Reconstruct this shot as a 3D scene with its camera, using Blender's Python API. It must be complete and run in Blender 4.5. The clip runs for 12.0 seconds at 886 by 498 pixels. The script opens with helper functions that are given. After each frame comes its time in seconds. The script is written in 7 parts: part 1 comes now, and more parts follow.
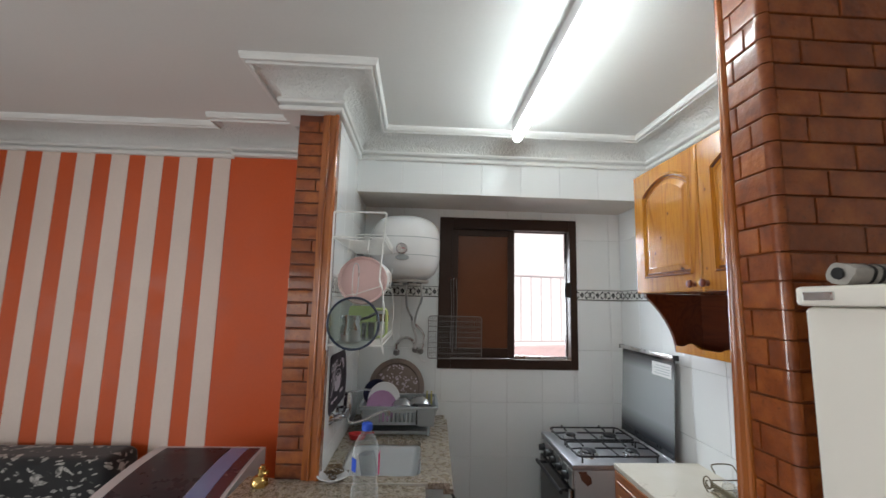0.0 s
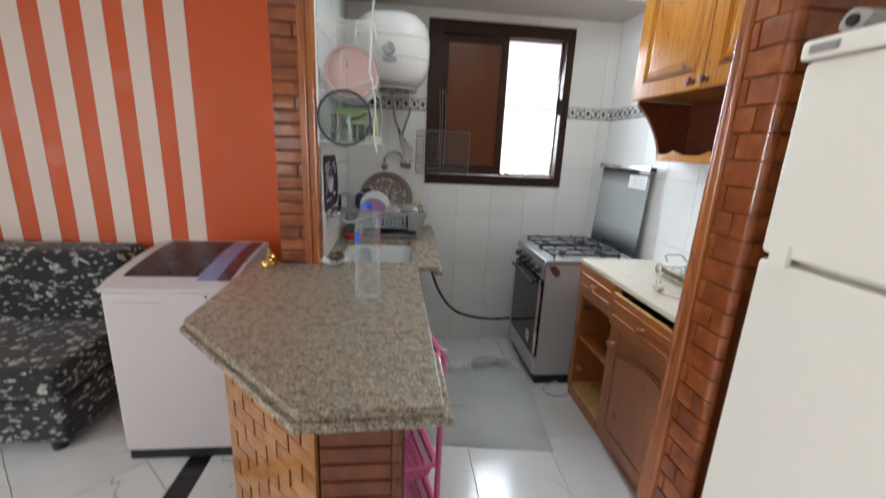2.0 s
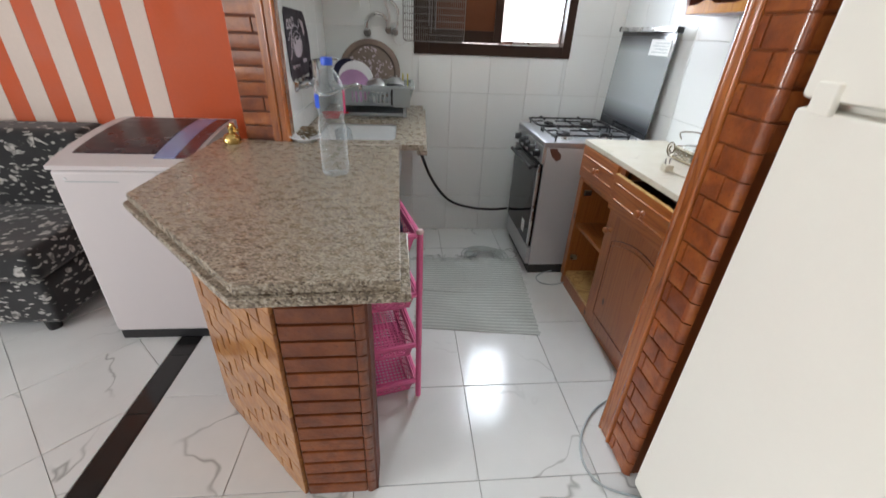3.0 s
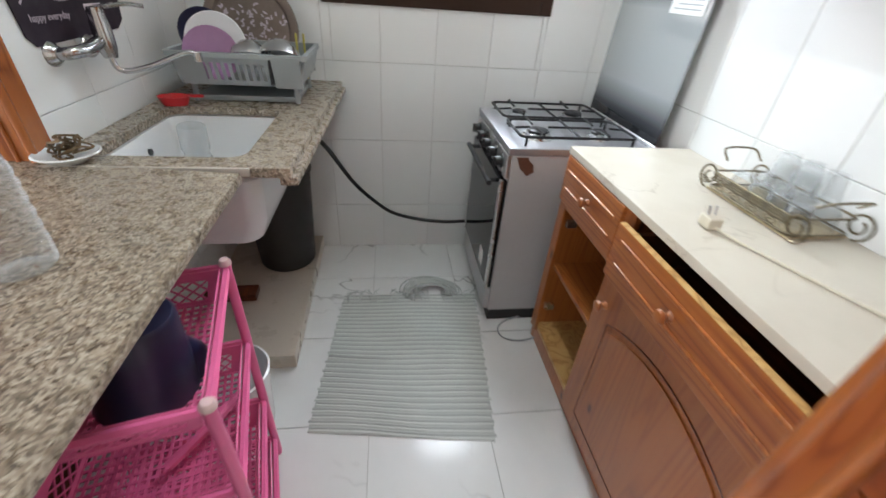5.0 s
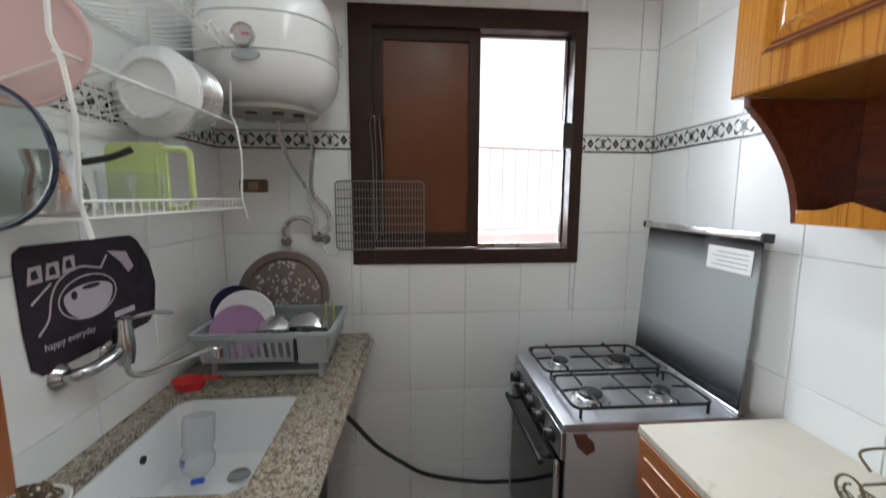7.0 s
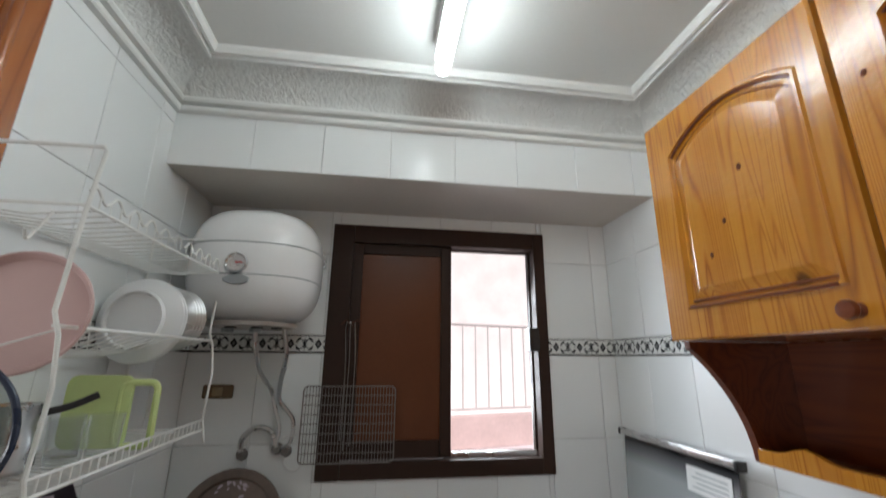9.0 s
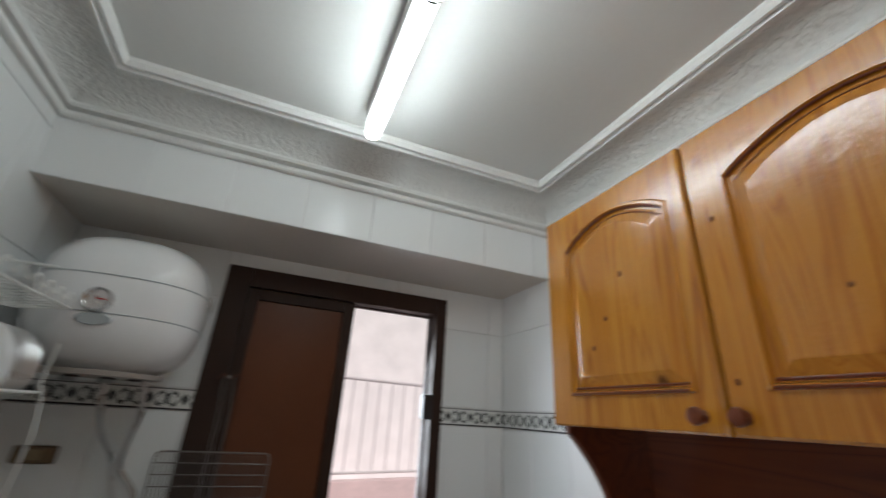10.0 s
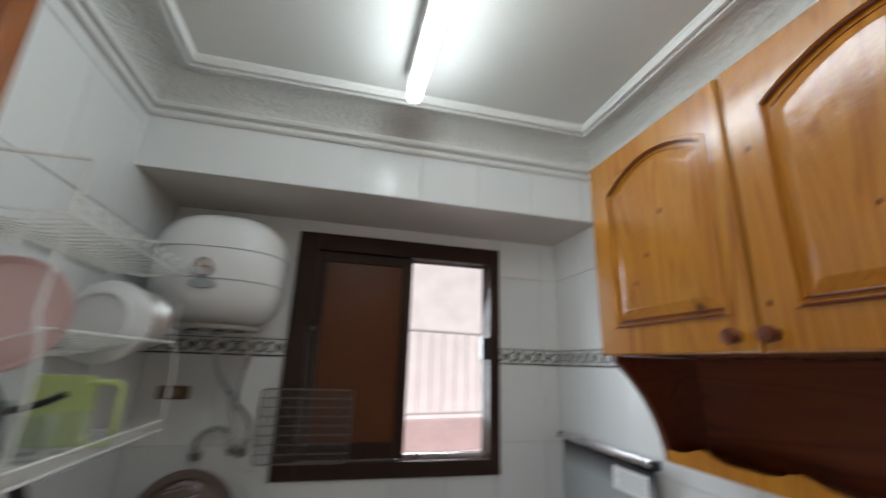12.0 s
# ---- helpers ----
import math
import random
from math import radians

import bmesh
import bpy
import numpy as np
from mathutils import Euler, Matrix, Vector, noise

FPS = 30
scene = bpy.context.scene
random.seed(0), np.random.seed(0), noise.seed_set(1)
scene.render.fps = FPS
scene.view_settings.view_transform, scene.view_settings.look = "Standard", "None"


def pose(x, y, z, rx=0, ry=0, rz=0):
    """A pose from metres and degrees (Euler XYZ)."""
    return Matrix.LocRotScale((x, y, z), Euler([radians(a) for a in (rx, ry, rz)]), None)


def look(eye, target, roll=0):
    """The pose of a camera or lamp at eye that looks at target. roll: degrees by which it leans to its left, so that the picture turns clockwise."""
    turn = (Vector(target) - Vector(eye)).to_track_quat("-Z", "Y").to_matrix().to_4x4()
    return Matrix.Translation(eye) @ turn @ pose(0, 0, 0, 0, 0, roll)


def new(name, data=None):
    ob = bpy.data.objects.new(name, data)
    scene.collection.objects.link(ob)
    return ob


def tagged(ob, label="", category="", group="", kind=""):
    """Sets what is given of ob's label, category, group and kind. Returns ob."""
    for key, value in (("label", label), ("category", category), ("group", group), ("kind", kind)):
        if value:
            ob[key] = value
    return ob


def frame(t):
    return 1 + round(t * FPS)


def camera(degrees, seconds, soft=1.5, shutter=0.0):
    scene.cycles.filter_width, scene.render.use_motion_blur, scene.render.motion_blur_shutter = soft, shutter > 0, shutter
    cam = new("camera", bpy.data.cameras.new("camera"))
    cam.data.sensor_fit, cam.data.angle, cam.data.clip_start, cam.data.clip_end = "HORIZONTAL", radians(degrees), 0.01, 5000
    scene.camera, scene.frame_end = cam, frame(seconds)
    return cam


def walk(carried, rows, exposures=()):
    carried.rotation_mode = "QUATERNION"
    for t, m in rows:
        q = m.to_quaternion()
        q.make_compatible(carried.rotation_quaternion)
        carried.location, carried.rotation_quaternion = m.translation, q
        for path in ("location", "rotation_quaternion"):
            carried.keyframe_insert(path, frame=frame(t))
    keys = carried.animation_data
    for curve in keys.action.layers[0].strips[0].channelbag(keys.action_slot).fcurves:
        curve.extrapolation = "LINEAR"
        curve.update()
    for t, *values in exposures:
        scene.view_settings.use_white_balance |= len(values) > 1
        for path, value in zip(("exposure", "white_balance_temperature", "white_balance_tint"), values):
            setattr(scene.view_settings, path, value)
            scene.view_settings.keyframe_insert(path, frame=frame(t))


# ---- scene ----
cam = camera(95.2, 12.0, shutter=0.5)
PATH = [
    (0, (0.367, 0.211, 1.74), (0.467, 2.192, 1.997), 1.3),
    (0.5, (0.334, 0.19, 1.735), (0.515, 2.163, 2.01), 1.4),
    (1, (0.292, 0.174, 1.691), (0.455, 2.161, 1.854), 1.8),
    (1.5, (0.285, 0.167, 1.61), (0.498, 2.152, 1.491), 1.6),
    (2, (0.311, 0.174, 1.53), (0.529, 2.1, 1.039), 2.6),
    (2.5, (0.369, 0.218, 1.451), (0.599, 2.052, 0.686), 3.4),
    (3, (0.438, 0.285, 1.4), (0.618, 2.036, 0.45), 2.5),
    (3.2, (0.453, 0.335, 1.377), (0.645, 2.061, 0.385), 2.0),
    (4.8, (0.672, 1.022, 1.351), (1.018, 2.68, 0.288), 4.7),
    (5, (0.769, 1.104, 1.363), (1.035, 2.755, 0.266), 4.3),
    (5.5, (0.821, 1.241, 1.37), (0.849, 2.922, 0.287), 1.5),
    (6, (0.806, 1.311, 1.448), (0.907, 3.141, 0.647), 1.9),
    (6.5, (0.765, 1.365, 1.527), (0.965, 3.307, 1.091), 1.4),
    (7, (0.751, 1.373, 1.571), (0.909, 3.35, 1.312), 0.2),
    (7.2, (0.754, 1.368, 1.594), (0.91, 3.355, 1.435), 0.1),
    (8.8, (0.747, 1.319, 1.736), (1.021, 3.253, 2.163), -0.5),
    (9, (0.746, 1.306, 1.756), (1.019, 3.218, 2.276), 0.5),
    (9.5, (0.722, 1.288, 1.799), (1.019, 3.131, 2.516), 2.1),
    (10, (0.727, 1.29, 1.81), (1.412, 3.008, 2.572), 3.6),
    (10.5, (0.738, 1.323, 1.816), (1.841, 2.811, 2.571), 6.6),
    (11, (0.758, 1.335, 1.817), (2.003, 2.726, 2.535), 6.5),
    (11.5, (0.739, 1.3, 1.807), (1.802, 2.843, 2.505), 4.8),
    (12, (0.72, 1.19, 1.766), (1.178, 3.055, 2.308), 1.9),
]
EXPOSURES = [(0, -0.31), (0.5, -0.35), (1, -0.33), (1.5, 0.02), (2, 0.09), (2.5, 0.21), (3.2, 0.35), (5, 0.60), (5.5, 0.69), (6, 0.42), (6.5, 0.07), (7, -0.05), (9, -0.52), (9.5, -0.73), (10, -0.92), (10.5, -0.88), (11, -0.74), (11.5, -0.79), (12, -0.80)]
walk(cam, [(t, look(eye, target, roll)) for t, eye, target, roll in PATH], EXPOSURES)


# ---- light ----
world = bpy.data.worlds.new("world")
scene.world = world
world.use_nodes = True
wn = world.node_tree
sky = wn.nodes.new("ShaderNodeTexSky")
sky.sky_type, sky.sun_disc = "NISHITA", False
sky.sun_elevation, sky.sun_rotation = radians(52), radians(178)
sky.dust_density = 2.0
wn.links.new(sky.outputs[0], wn.nodes["Background"].inputs["Color"])
wn.nodes["Background"].inputs["Strength"].default_value = 0.15

sun_data = bpy.data.lights.new("sun", "SUN")
sun_data.energy, sun_data.angle, sun_data.color = 5.0, radians(0.6), (1.0, 0.95, 0.88)
sun = new("sun", sun_data)
sun.matrix_world = look((1.5, -4, 14), (1.0, 6.0, 1.0))


def opening_light(name, eye, target, w, h, power, colour):
    """An area lamp that stands for sky light in an opening of w by h metres."""
    d = bpy.data.lights.new(name, "AREA")
    d.shape, d.size, d.size_y, d.energy, d.color = "RECTANGLE", w, h, power, colour
    d.spread = radians(130)
    ob = new(name, d)
    ob.matrix_world = look(eye, target)
    return ob


opening_light("kitchen_window_light", (1.26, 3.45, 1.85), (1.22, 1.6, 0.75), 0.38, 0.92, 17.0, (0.82, 0.91, 1.0))
# Fill lamps in unseen openings, added and placed to balance the living room.
opening_light("south_fill_light", (-2.4, -3.02, 1.5), (-2.2, 2, -0.3), 2.0, 1.3, 12.0, (0.97, 0.98, 1.0))
opening_light("west_fill_light", (-4.02, -0.4, 1.55), (1.2, 0.2, 0.9), 1.6, 1.3, 56.0, (0.97, 0.98, 1.0))


# ---- helpers for meshes ----
ORIGIN = {}


def thing(name, at, label, category, group="", kind=""):
    """An Empty at a thing's base, in the world."""
    ob = new(name)
    ob.location = at
    ob.empty_display_size = 0.05
    ORIGIN[ob] = Vector(at)
    return tagged(ob, label, category, group, kind)


def to_mesh(name, bm, material, smooth=38):
    bmesh.ops.recalc_face_normals(bm, faces=bm.faces[:])
    me = bpy.data.meshes.new(name)
    bm.to_mesh(me)
    bm.free()
    me.materials.append(material)
    me.polygons.foreach_set("use_smooth", [True] * len(me.polygons))
    me.set_sharp_from_angle(angle=radians(smooth))
    soften(me, math.cos(radians(smooth)))
    return me


def soften(me, limit):
    """Normals weighted by area, so that broad faces stay flat beside small rounded edges."""
    faces = [(p.normal.copy(), p.area, list(p.vertices)) for p in me.polygons]
    round_vert = [[] for _ in me.vertices]
    for i, (_, _, vs) in enumerate(faces):
        for v in vs:
            round_vert[v].append(i)
    out = []
    for n, _, vs in faces:
        for v in vs:
            s = Vector()
            for j in round_vert[v]:
                if faces[j][0].dot(n) > limit:
                    s += faces[j][0] * faces[j][1]
            out.append(s.normalized() if s.length > 0 else n)
    me.normals_split_custom_set(out)


def part(name, bm, material, parent, label="", smooth=38):
    """One mesh, given in world places, under a thing or a part."""
    me = to_mesh(name, bm, material, smooth)
    me.transform(Matrix.Translation(-ORIGIN[parent]))
    ob = new(name, me)
    ob.parent = parent
    ORIGIN[ob] = ORIGIN[parent]
    return tagged(ob, label)


def single(name, bm, material, label, category, kind="", at=(0, 0, 0), smooth=38, group=""):
    """A thing or a piece of the setting that is one mesh."""
    me = to_mesh(name, bm, material, smooth)
    me.transform(Matrix.Translation(-Vector(at)))
    ob = new(name, me)
    ob.location = at
    ORIGIN[ob] = Vector(at)
    return tagged(ob, label, category, group, kind)


def piece(name, me, at, parent, turn=None):
    """A piece on shared mesh data."""
    ob = new(name, me)
    ob.parent = parent
    m = Matrix.Translation(Vector(at) - ORIGIN[parent])
    ob.matrix_basis = m @ turn if turn else m
    return ob


def box(bm, x0, y0, z0, x1, y1, z1, r=0.0, seg=2, m=None):
    got = bmesh.ops.create_cube(bm, size=1)["verts"]
    c = Matrix.Translation(((x0 + x1) / 2, (y0 + y1) / 2, (z0 + z1) / 2)) @ Matrix.Diagonal((abs(x1 - x0), abs(y1 - y0), abs(z1 - z0), 1))
    bmesh.ops.transform(bm, matrix=(m @ c) if m else c, verts=got)
    if r:
        edges = list({e for v in got for e in v.link_edges})
        bmesh.ops.bevel(bm, geom=edges, offset=r, segments=seg, affect="EDGES", profile=0.5)
    return bm


def rbox(*a, r=0.004, seg=2, m=None):
    return box(bmesh.new(), *a, r=r, seg=seg, m=m)


def rod(bm, a, b, r, n=12, r2=None):
    a, b = Vector(a), Vector(b)
    turn = (b - a).to_track_quat("Z", "Y").to_matrix().to_4x4()
    got = bmesh.ops.create_cone(bm, cap_ends=True, segments=n, radius1=r, radius2=r if r2 is None else r2, depth=(b - a).length)["verts"]
    bmesh.ops.transform(bm, matrix=Matrix.Translation((a + b) / 2) @ turn, verts=got)
    return bm


def sweep(bm, points, r, n=8, closed=False):
    """A round wire along points."""
    pts = [Vector(p) for p in points]
    rings, side = [], None
    k = len(pts)
    for i, p in enumerate(pts):
        a = pts[(i - 1) % k] if closed or i else p
        b = pts[(i + 1) % k] if closed or i < k - 1 else p
        way = (b - a).normalized()
        if side is None:
            side = way.orthogonal().normalized()
        side = (side - way * side.dot(way)).normalized()
        up = way.cross(side)
        rings.append([bm.verts.new(p + r * (math.cos(2 * math.pi * j / n) * side + math.sin(2 * math.pi * j / n) * up)) for j in range(n)])
    for i in range(k if closed else k - 1):
        p, q = rings[i], rings[(i + 1) % k]
        for j in range(n):
            bm.faces.new((p[j], p[(j + 1) % n], q[(j + 1) % n], q[j]))
    if not closed:
        bm.faces.new(rings[0][::-1])
        bm.faces.new(rings[-1])
    return bm


def smooth_path(points, steps=8):
    """Points of a soft curve through the given ones."""
    p = [Vector(q) for q in points]
    p = [2 * p[0] - p[1]] + p + [2 * p[-1] - p[-2]]
    out = []
    for i in range(1, len(p) - 2):
        for s in range(steps):
            t = s / steps
            out.append(0.5 * ((2 * p[i]) + (p[i + 1] - p[i - 1]) * t + (2 * p[i - 1] - 5 * p[i] + 4 * p[i + 1] - p[i + 2]) * t * t + (3 * p[i] - p[i - 1] - 3 * p[i + 1] + p[i + 2]) * t ** 3))
    return out + [p[-2]]


def circle(at, r, normal="z", n=32, start=0, end=360):
    full = abs(end - start) >= 360
    out = []
    for i in range(n if full else n + 1):
        a = radians(start + (end - start) * i / n)
        c, s = r * math.cos(a), r * math.sin(a)
        x, y, z = {"z": (c, s, 0), "y": (c, 0, s), "x": (0, c, s)}[normal]
        out.append(Vector((at[0] + x, at[1] + y, at[2] + z)))
    return out


def lathe(bm, profile, m=None, n=28):
    """Turns (radius, height) pairs about z, then places them by m."""
    m = m or Matrix()
    rings = []
    for r, z in profile:
        if r < 1e-6:
            rings.append([bm.verts.new(m @ Vector((0, 0, z)))])
        else:
            rings.append([bm.verts.new(m @ Vector((r * math.cos(2 * math.pi * j / n), r * math.sin(2 * math.pi * j / n), z))) for j in range(n)])
    for p, q in zip(rings, rings[1:]):
        for j in range(n):
            k = (j + 1) % n
            if len(p) == 1 and len(q) > 1:
                bm.faces.new((p[0], q[j], q[k]))
            elif len(q) == 1 and len(p) > 1:
                bm.faces.new((p[j], p[k], q[0]))
            elif len(p) > 1:
                bm.faces.new((p[j], p[k], q[k], q[j]))
    return bm


def prism(bm, outline, z0, z1, r=0.0, m=None):
    """An outline in plan, raised from z0 to z1."""
    m = m or Matrix()
    low = [bm.verts.new(m @ Vector((x, y, z0))) for x, y in outline]
    high = [bm.verts.new(m @ Vector((x, y, z1))) for x, y in outline]
    n = len(outline)
    faces = [bm.faces.new(low[::-1]), bm.faces.new(high)]
    for i in range(n):
        j = (i + 1) % n
        faces.append(bm.faces.new((low[i], low[j], high[j], high[i])))
    if r:
        edges = list({e for f in faces[:2] for e in f.edges})
        bmesh.ops.bevel(bm, geom=edges, offset=r, segments=2, affect="EDGES", profile=0.5)
    return bm


def rounded(x0, y0, x1, y1, r, n=5):
    out = []
    for cx, cy, a in ((x1 - r, y1 - r, 0), (x0 + r, y1 - r, 90), (x0 + r, y0 + r, 180), (x1 - r, y0 + r, 270)):
        for i in range(n + 1):
            b = radians(a + 90 * i / n)
            out.append((cx + r * math.cos(b), cy + r * math.sin(b)))
    return out


UPRIGHT_X = Matrix(((0, 0, 1, 0), (1, 0, 0, 0), (0, 1, 0, 0), (0, 0, 0, 1)))   # plan x, y, raise -> y, z, x
UPRIGHT_Y = Matrix(((1, 0, 0, 0), (0, 0, 1, 0), (0, 1, 0, 0), (0, 0, 0, 1)))   # plan x, y, raise -> x, z, y


# ---- materials ----
class Net:
    def __init__(self, name):
        self.mat = bpy.data.materials.new(name)
        self.mat.use_nodes = True
        self.t = self.mat.node_tree
        self.b = self.t.nodes["Principled BSDF"]
        self.coord = self.node("ShaderNodeTexCoord")

    def node(self, kind, **sets):
        n = self.t.nodes.new(kind)
        for k, v in sets.items():
            n.inputs[k.replace("_", " ")].default_value = v
        return n

    def link(self, a, b):
        self.t.links.new(a, b)

    def place(self, scale=(1, 1, 1), shift=None):
        m = self.node("ShaderNodeMapping")
        m.inputs["Scale"].default_value = scale
        self.link(self.coord.outputs["Object"], m.inputs["Vector"])
        if shift is not None:
            self.link(shift, m.inputs["Location"])
        return m.outputs[0]

    def noise(self, vec, scale, detail=4.0, rough=0.55, distort=0.0):
        n = self.node("ShaderNodeTexNoise", Scale=scale, Detail=detail, Roughness=rough, Distortion=distort)
        self.link(vec, n.inputs["Vector"])
        return n.outputs["Fac"]

    def ramp(self, fac, stops):
        n = self.node("ShaderNodeValToRGB")
        e = n.color_ramp.elements
        while len(e) < len(stops):
            e.new(0.5)
        for el, (p, c) in zip(e, stops):
            el.position, el.color = p, (*c, 1) if len(c) == 3 else c
        self.link(fac, n.inputs[0])
        return n.outputs[0]

    def mix(self, fac, a, b, mode="MIX"):
        n = self.t.nodes.new("ShaderNodeMix")
        n.data_type, n.blend_type = "RGBA", mode
        for i, v in ((0, fac), (6, a), (7, b)):
            if isinstance(v, (int, float)):
                n.inputs[i].default_value = v
            elif isinstance(v, tuple):
                n.inputs[i].default_value = (*v, 1)
            else:
                self.link(v, n.inputs[i])
        return n.outputs[2]

    def bump(self, height, strength, distance):
        n = self.node("ShaderNodeBump", Strength=strength, Distance=distance)
        self.link(height, n.inputs["Height"])
        if self.b.inputs["Normal"].is_linked:
            self.link(self.b.inputs["Normal"].links[0].from_socket, n.inputs["Normal"])
        self.link(n.outputs[0], self.b.inputs["Normal"])

    def random(self):
        return self.node("ShaderNodeObjectInfo").outputs["Random"]

    def set(self, **values):
        for k, v in values.items():
            s = self.b.inputs[k.replace("_", " ")]
            if isinstance(v, (int, float)):
                s.default_value = v
            elif isinstance(v, tuple):
                s.default_value = (*v, 1)
            else:
                self.link(v, s)
        return self


def surface(name, colour, rough=0.5, metal=0.0, spread=0.08, big=3.0, fine=60.0, relief=0.15, depth=0.001, dirt=None, coat=0.0, even=False, **more):
    """A plain surface with soft stains, fine grain and relief."""
    k = Net(name)
    v = k.place()
    a, b = tuple(c * (1 - spread) for c in colour), tuple(min(1.0, c * (1 + spread)) for c in colour)
    col = k.ramp(k.noise(v, big, 5), [(0.3, a), (0.7, b)])
    f = k.noise(v, fine, 3)
    col = k.mix(0.25, col, k.ramp(f, [(0.35, a), (0.65, b)]))
    if dirt:
        col = k.mix(k.ramp(k.noise(v, big * 2.3, 6, 0.65), [(0.55, (0, 0, 0)), (0.75, (0.7, 0.7, 0.7))]), col, dirt)
    k.set(Base_Color=col, Metallic=metal, Coat_Weight=coat)
    if even:
        k.set(Roughness=rough)
    else:
        k.set(Roughness=k.ramp(k.noise(v, big * 4, 4), [(0.3, (rough * 0.8,) * 3), (0.75, (min(1, rough * 1.25),) * 3)]))
    if relief:
        k.bump(f, relief, depth)
    return k.set(**more).mat


def wood(name, dark, mid, light, along="z", rings=9.0, rough=0.28, coat=0.5, knots=0.0, vary=0.0, staves=None, thin=0.12, bands=9.0, line=0.12, lump=0.25, stain_most=0.3, full=0.5):
    """Varnished wood with long grain, a few knots and uneven stain."""
    k = Net(name)
    stretch = {"x": (thin, 1, 1), "y": (1, thin, 1), "z": (1, 1, thin)}[along]
    shift = None
    if vary:
        n = k.node("ShaderNodeVectorMath")
        n.operation = "SCALE"
        n.inputs[0].default_value = (7.3, 5.1, 3.7)
        k.link(k.random(), n.inputs["Scale"])
        shift = n.outputs[0]
    v = k.place(stretch, shift)
    w = k.node("ShaderNodeTexNoise", Scale=rings, Detail=2.0, Roughness=0.45, Distortion=0.6)
    k.link(v, w.inputs["Vector"])
    m = k.node("ShaderNodeMath")
    m.operation = "MULTIPLY"
    m.inputs[1].default_value = bands
    k.link(w.outputs["Fac"], m.inputs[0])
    fr = k.node("ShaderNodeMath")
    fr.operation = "PINGPONG"
    fr.inputs[1].default_value = 0.5
    k.link(m.outputs[0], fr.inputs[0])
    grain = k.ramp(fr.outputs[0], [(0.0, dark), (line, mid), (full, light)])
    fine = k.noise(k.place(tuple(s * (1 if s == 1 else 0.4) for s in stretch), shift), 160, 3)
    col = k.mix(k.ramp(fine, [(0.4, (0.35,) * 3), (0.62, (0, 0, 0))]), grain, mid)
    stain = k.noise(k.place((1, 1, 1), shift), 2.2, 3)
    col = k.mix(k.ramp(stain, [(0.35, (stain_most,) * 3), (0.65, (0, 0, 0))]), col, dark)
    if staves:
        sx_ = k.node("ShaderNodeSeparateXYZ")
        k.link(k.coord.outputs["Object"], sx_.inputs[0])
        d = k.node("ShaderNodeMath")
        d.operation = "DIVIDE"
        d.inputs[1].default_value = staves[1]
        k.link(sx_.outputs["xyz".index(staves[0])], d.inputs[0])
        fl = k.node("ShaderNodeMath")
        fl.operation = "FLOOR"
        k.link(d.outputs[0], fl.inputs[0])
        wn_ = k.t.nodes.new("ShaderNodeTexWhiteNoise")
        wn_.noise_dimensions = "1D"
        k.link(fl.outputs[0], wn_.inputs["W"])
        col = k.mix(k.ramp(wn_.outputs["Value"], [(0.0, (0.45,) * 3), (0.55, (0, 0, 0))]), col, mid)
        col = k.mix(k.ramp(wn_.outputs["Value"], [(0.6, (0,) * 3), (1.0, (0.35,) * 3)]), col, light)
    if knots:
        vo = k.node("ShaderNodeTexVoronoi", Scale=knots, Randomness=1.0)
        k.link(k.place({"x": (0.55, 1, 1), "y": (1, 0.55, 1), "z": (1, 1, 0.55)}[along]), vo.inputs["Vector"])
        col = k.mix(k.ramp(vo.outputs["Distance"], [(0.05, (0.9,) * 3), (0.075, (0.25,) * 3), (0.12, (0, 0, 0))]), col, tuple(c * 0.3 for c in dark))
    if vary:
        col = k.mix(k.ramp(k.random(), [(0.0, (vary,) * 3), (0.6, (0, 0, 0))]), col, dark)
    k.set(Base_Color=col, Roughness=rough, Coat_Weight=coat, Coat_Roughness=0.22)
    k.bump(fr.outputs[0], 0.12, 0.001)
    k.bump(k.noise(k.place((1, 1, 1), shift), 25, 3), lump, 0.002)
    return k.mat


def granite():
    k = Net("granite")
    v = k.place()
    vo = k.node("ShaderNodeTexVoronoi", Scale=200.0, Randomness=1.0)
    k.link(v, vo.inputs["Vector"])
    sep = k.node("ShaderNodeSeparateColor")
    k.link(vo.outputs["Color"], sep.inputs[0])
    col = k.ramp(sep.outputs[0], [(0.0, (0.065, 0.049, 0.036)), (0.2, (0.14, 0.107, 0.078)), (0.42, (0.225, 0.18, 0.135)), (0.64, (0.32, 0.265, 0.20)), (0.9, (0.48, 0.42, 0.34))])
    big = k.node("ShaderNodeTexVoronoi", Scale=115.0, Randomness=1.0)
    k.link(v, big.inputs["Vector"])
    seb = k.node("ShaderNodeSeparateColor")
    k.link(big.outputs["Color"], seb.inputs[0])
    col = k.mix(k.ramp(seb.outputs[1], [(0.75, (0.0,) * 3), (0.95, (0.25,) * 3)]), col, (0.06, 0.04, 0.028))
    col = k.mix(k.ramp(seb.outputs[2], [(0.75, (0.0,) * 3), (0.95, (0.25,) * 3)]), col, (0.46, 0.39, 0.30))
    col = k.mix(k.ramp(k.noise(v, 4, 4), [(0.4, (0.0,) * 3), (0.7, (0.15,) * 3)]), col, (0.36, 0.29, 0.21))
    k.set(Base_Color=col, Roughness=k.ramp(k.noise(v, 30, 3), [(0.3, (0.2,) * 3), (0.7, (0.38,) * 3)]))
    k.bump(k.noise(v, 120, 2), 0.08, 0.0006)
    return k.mat


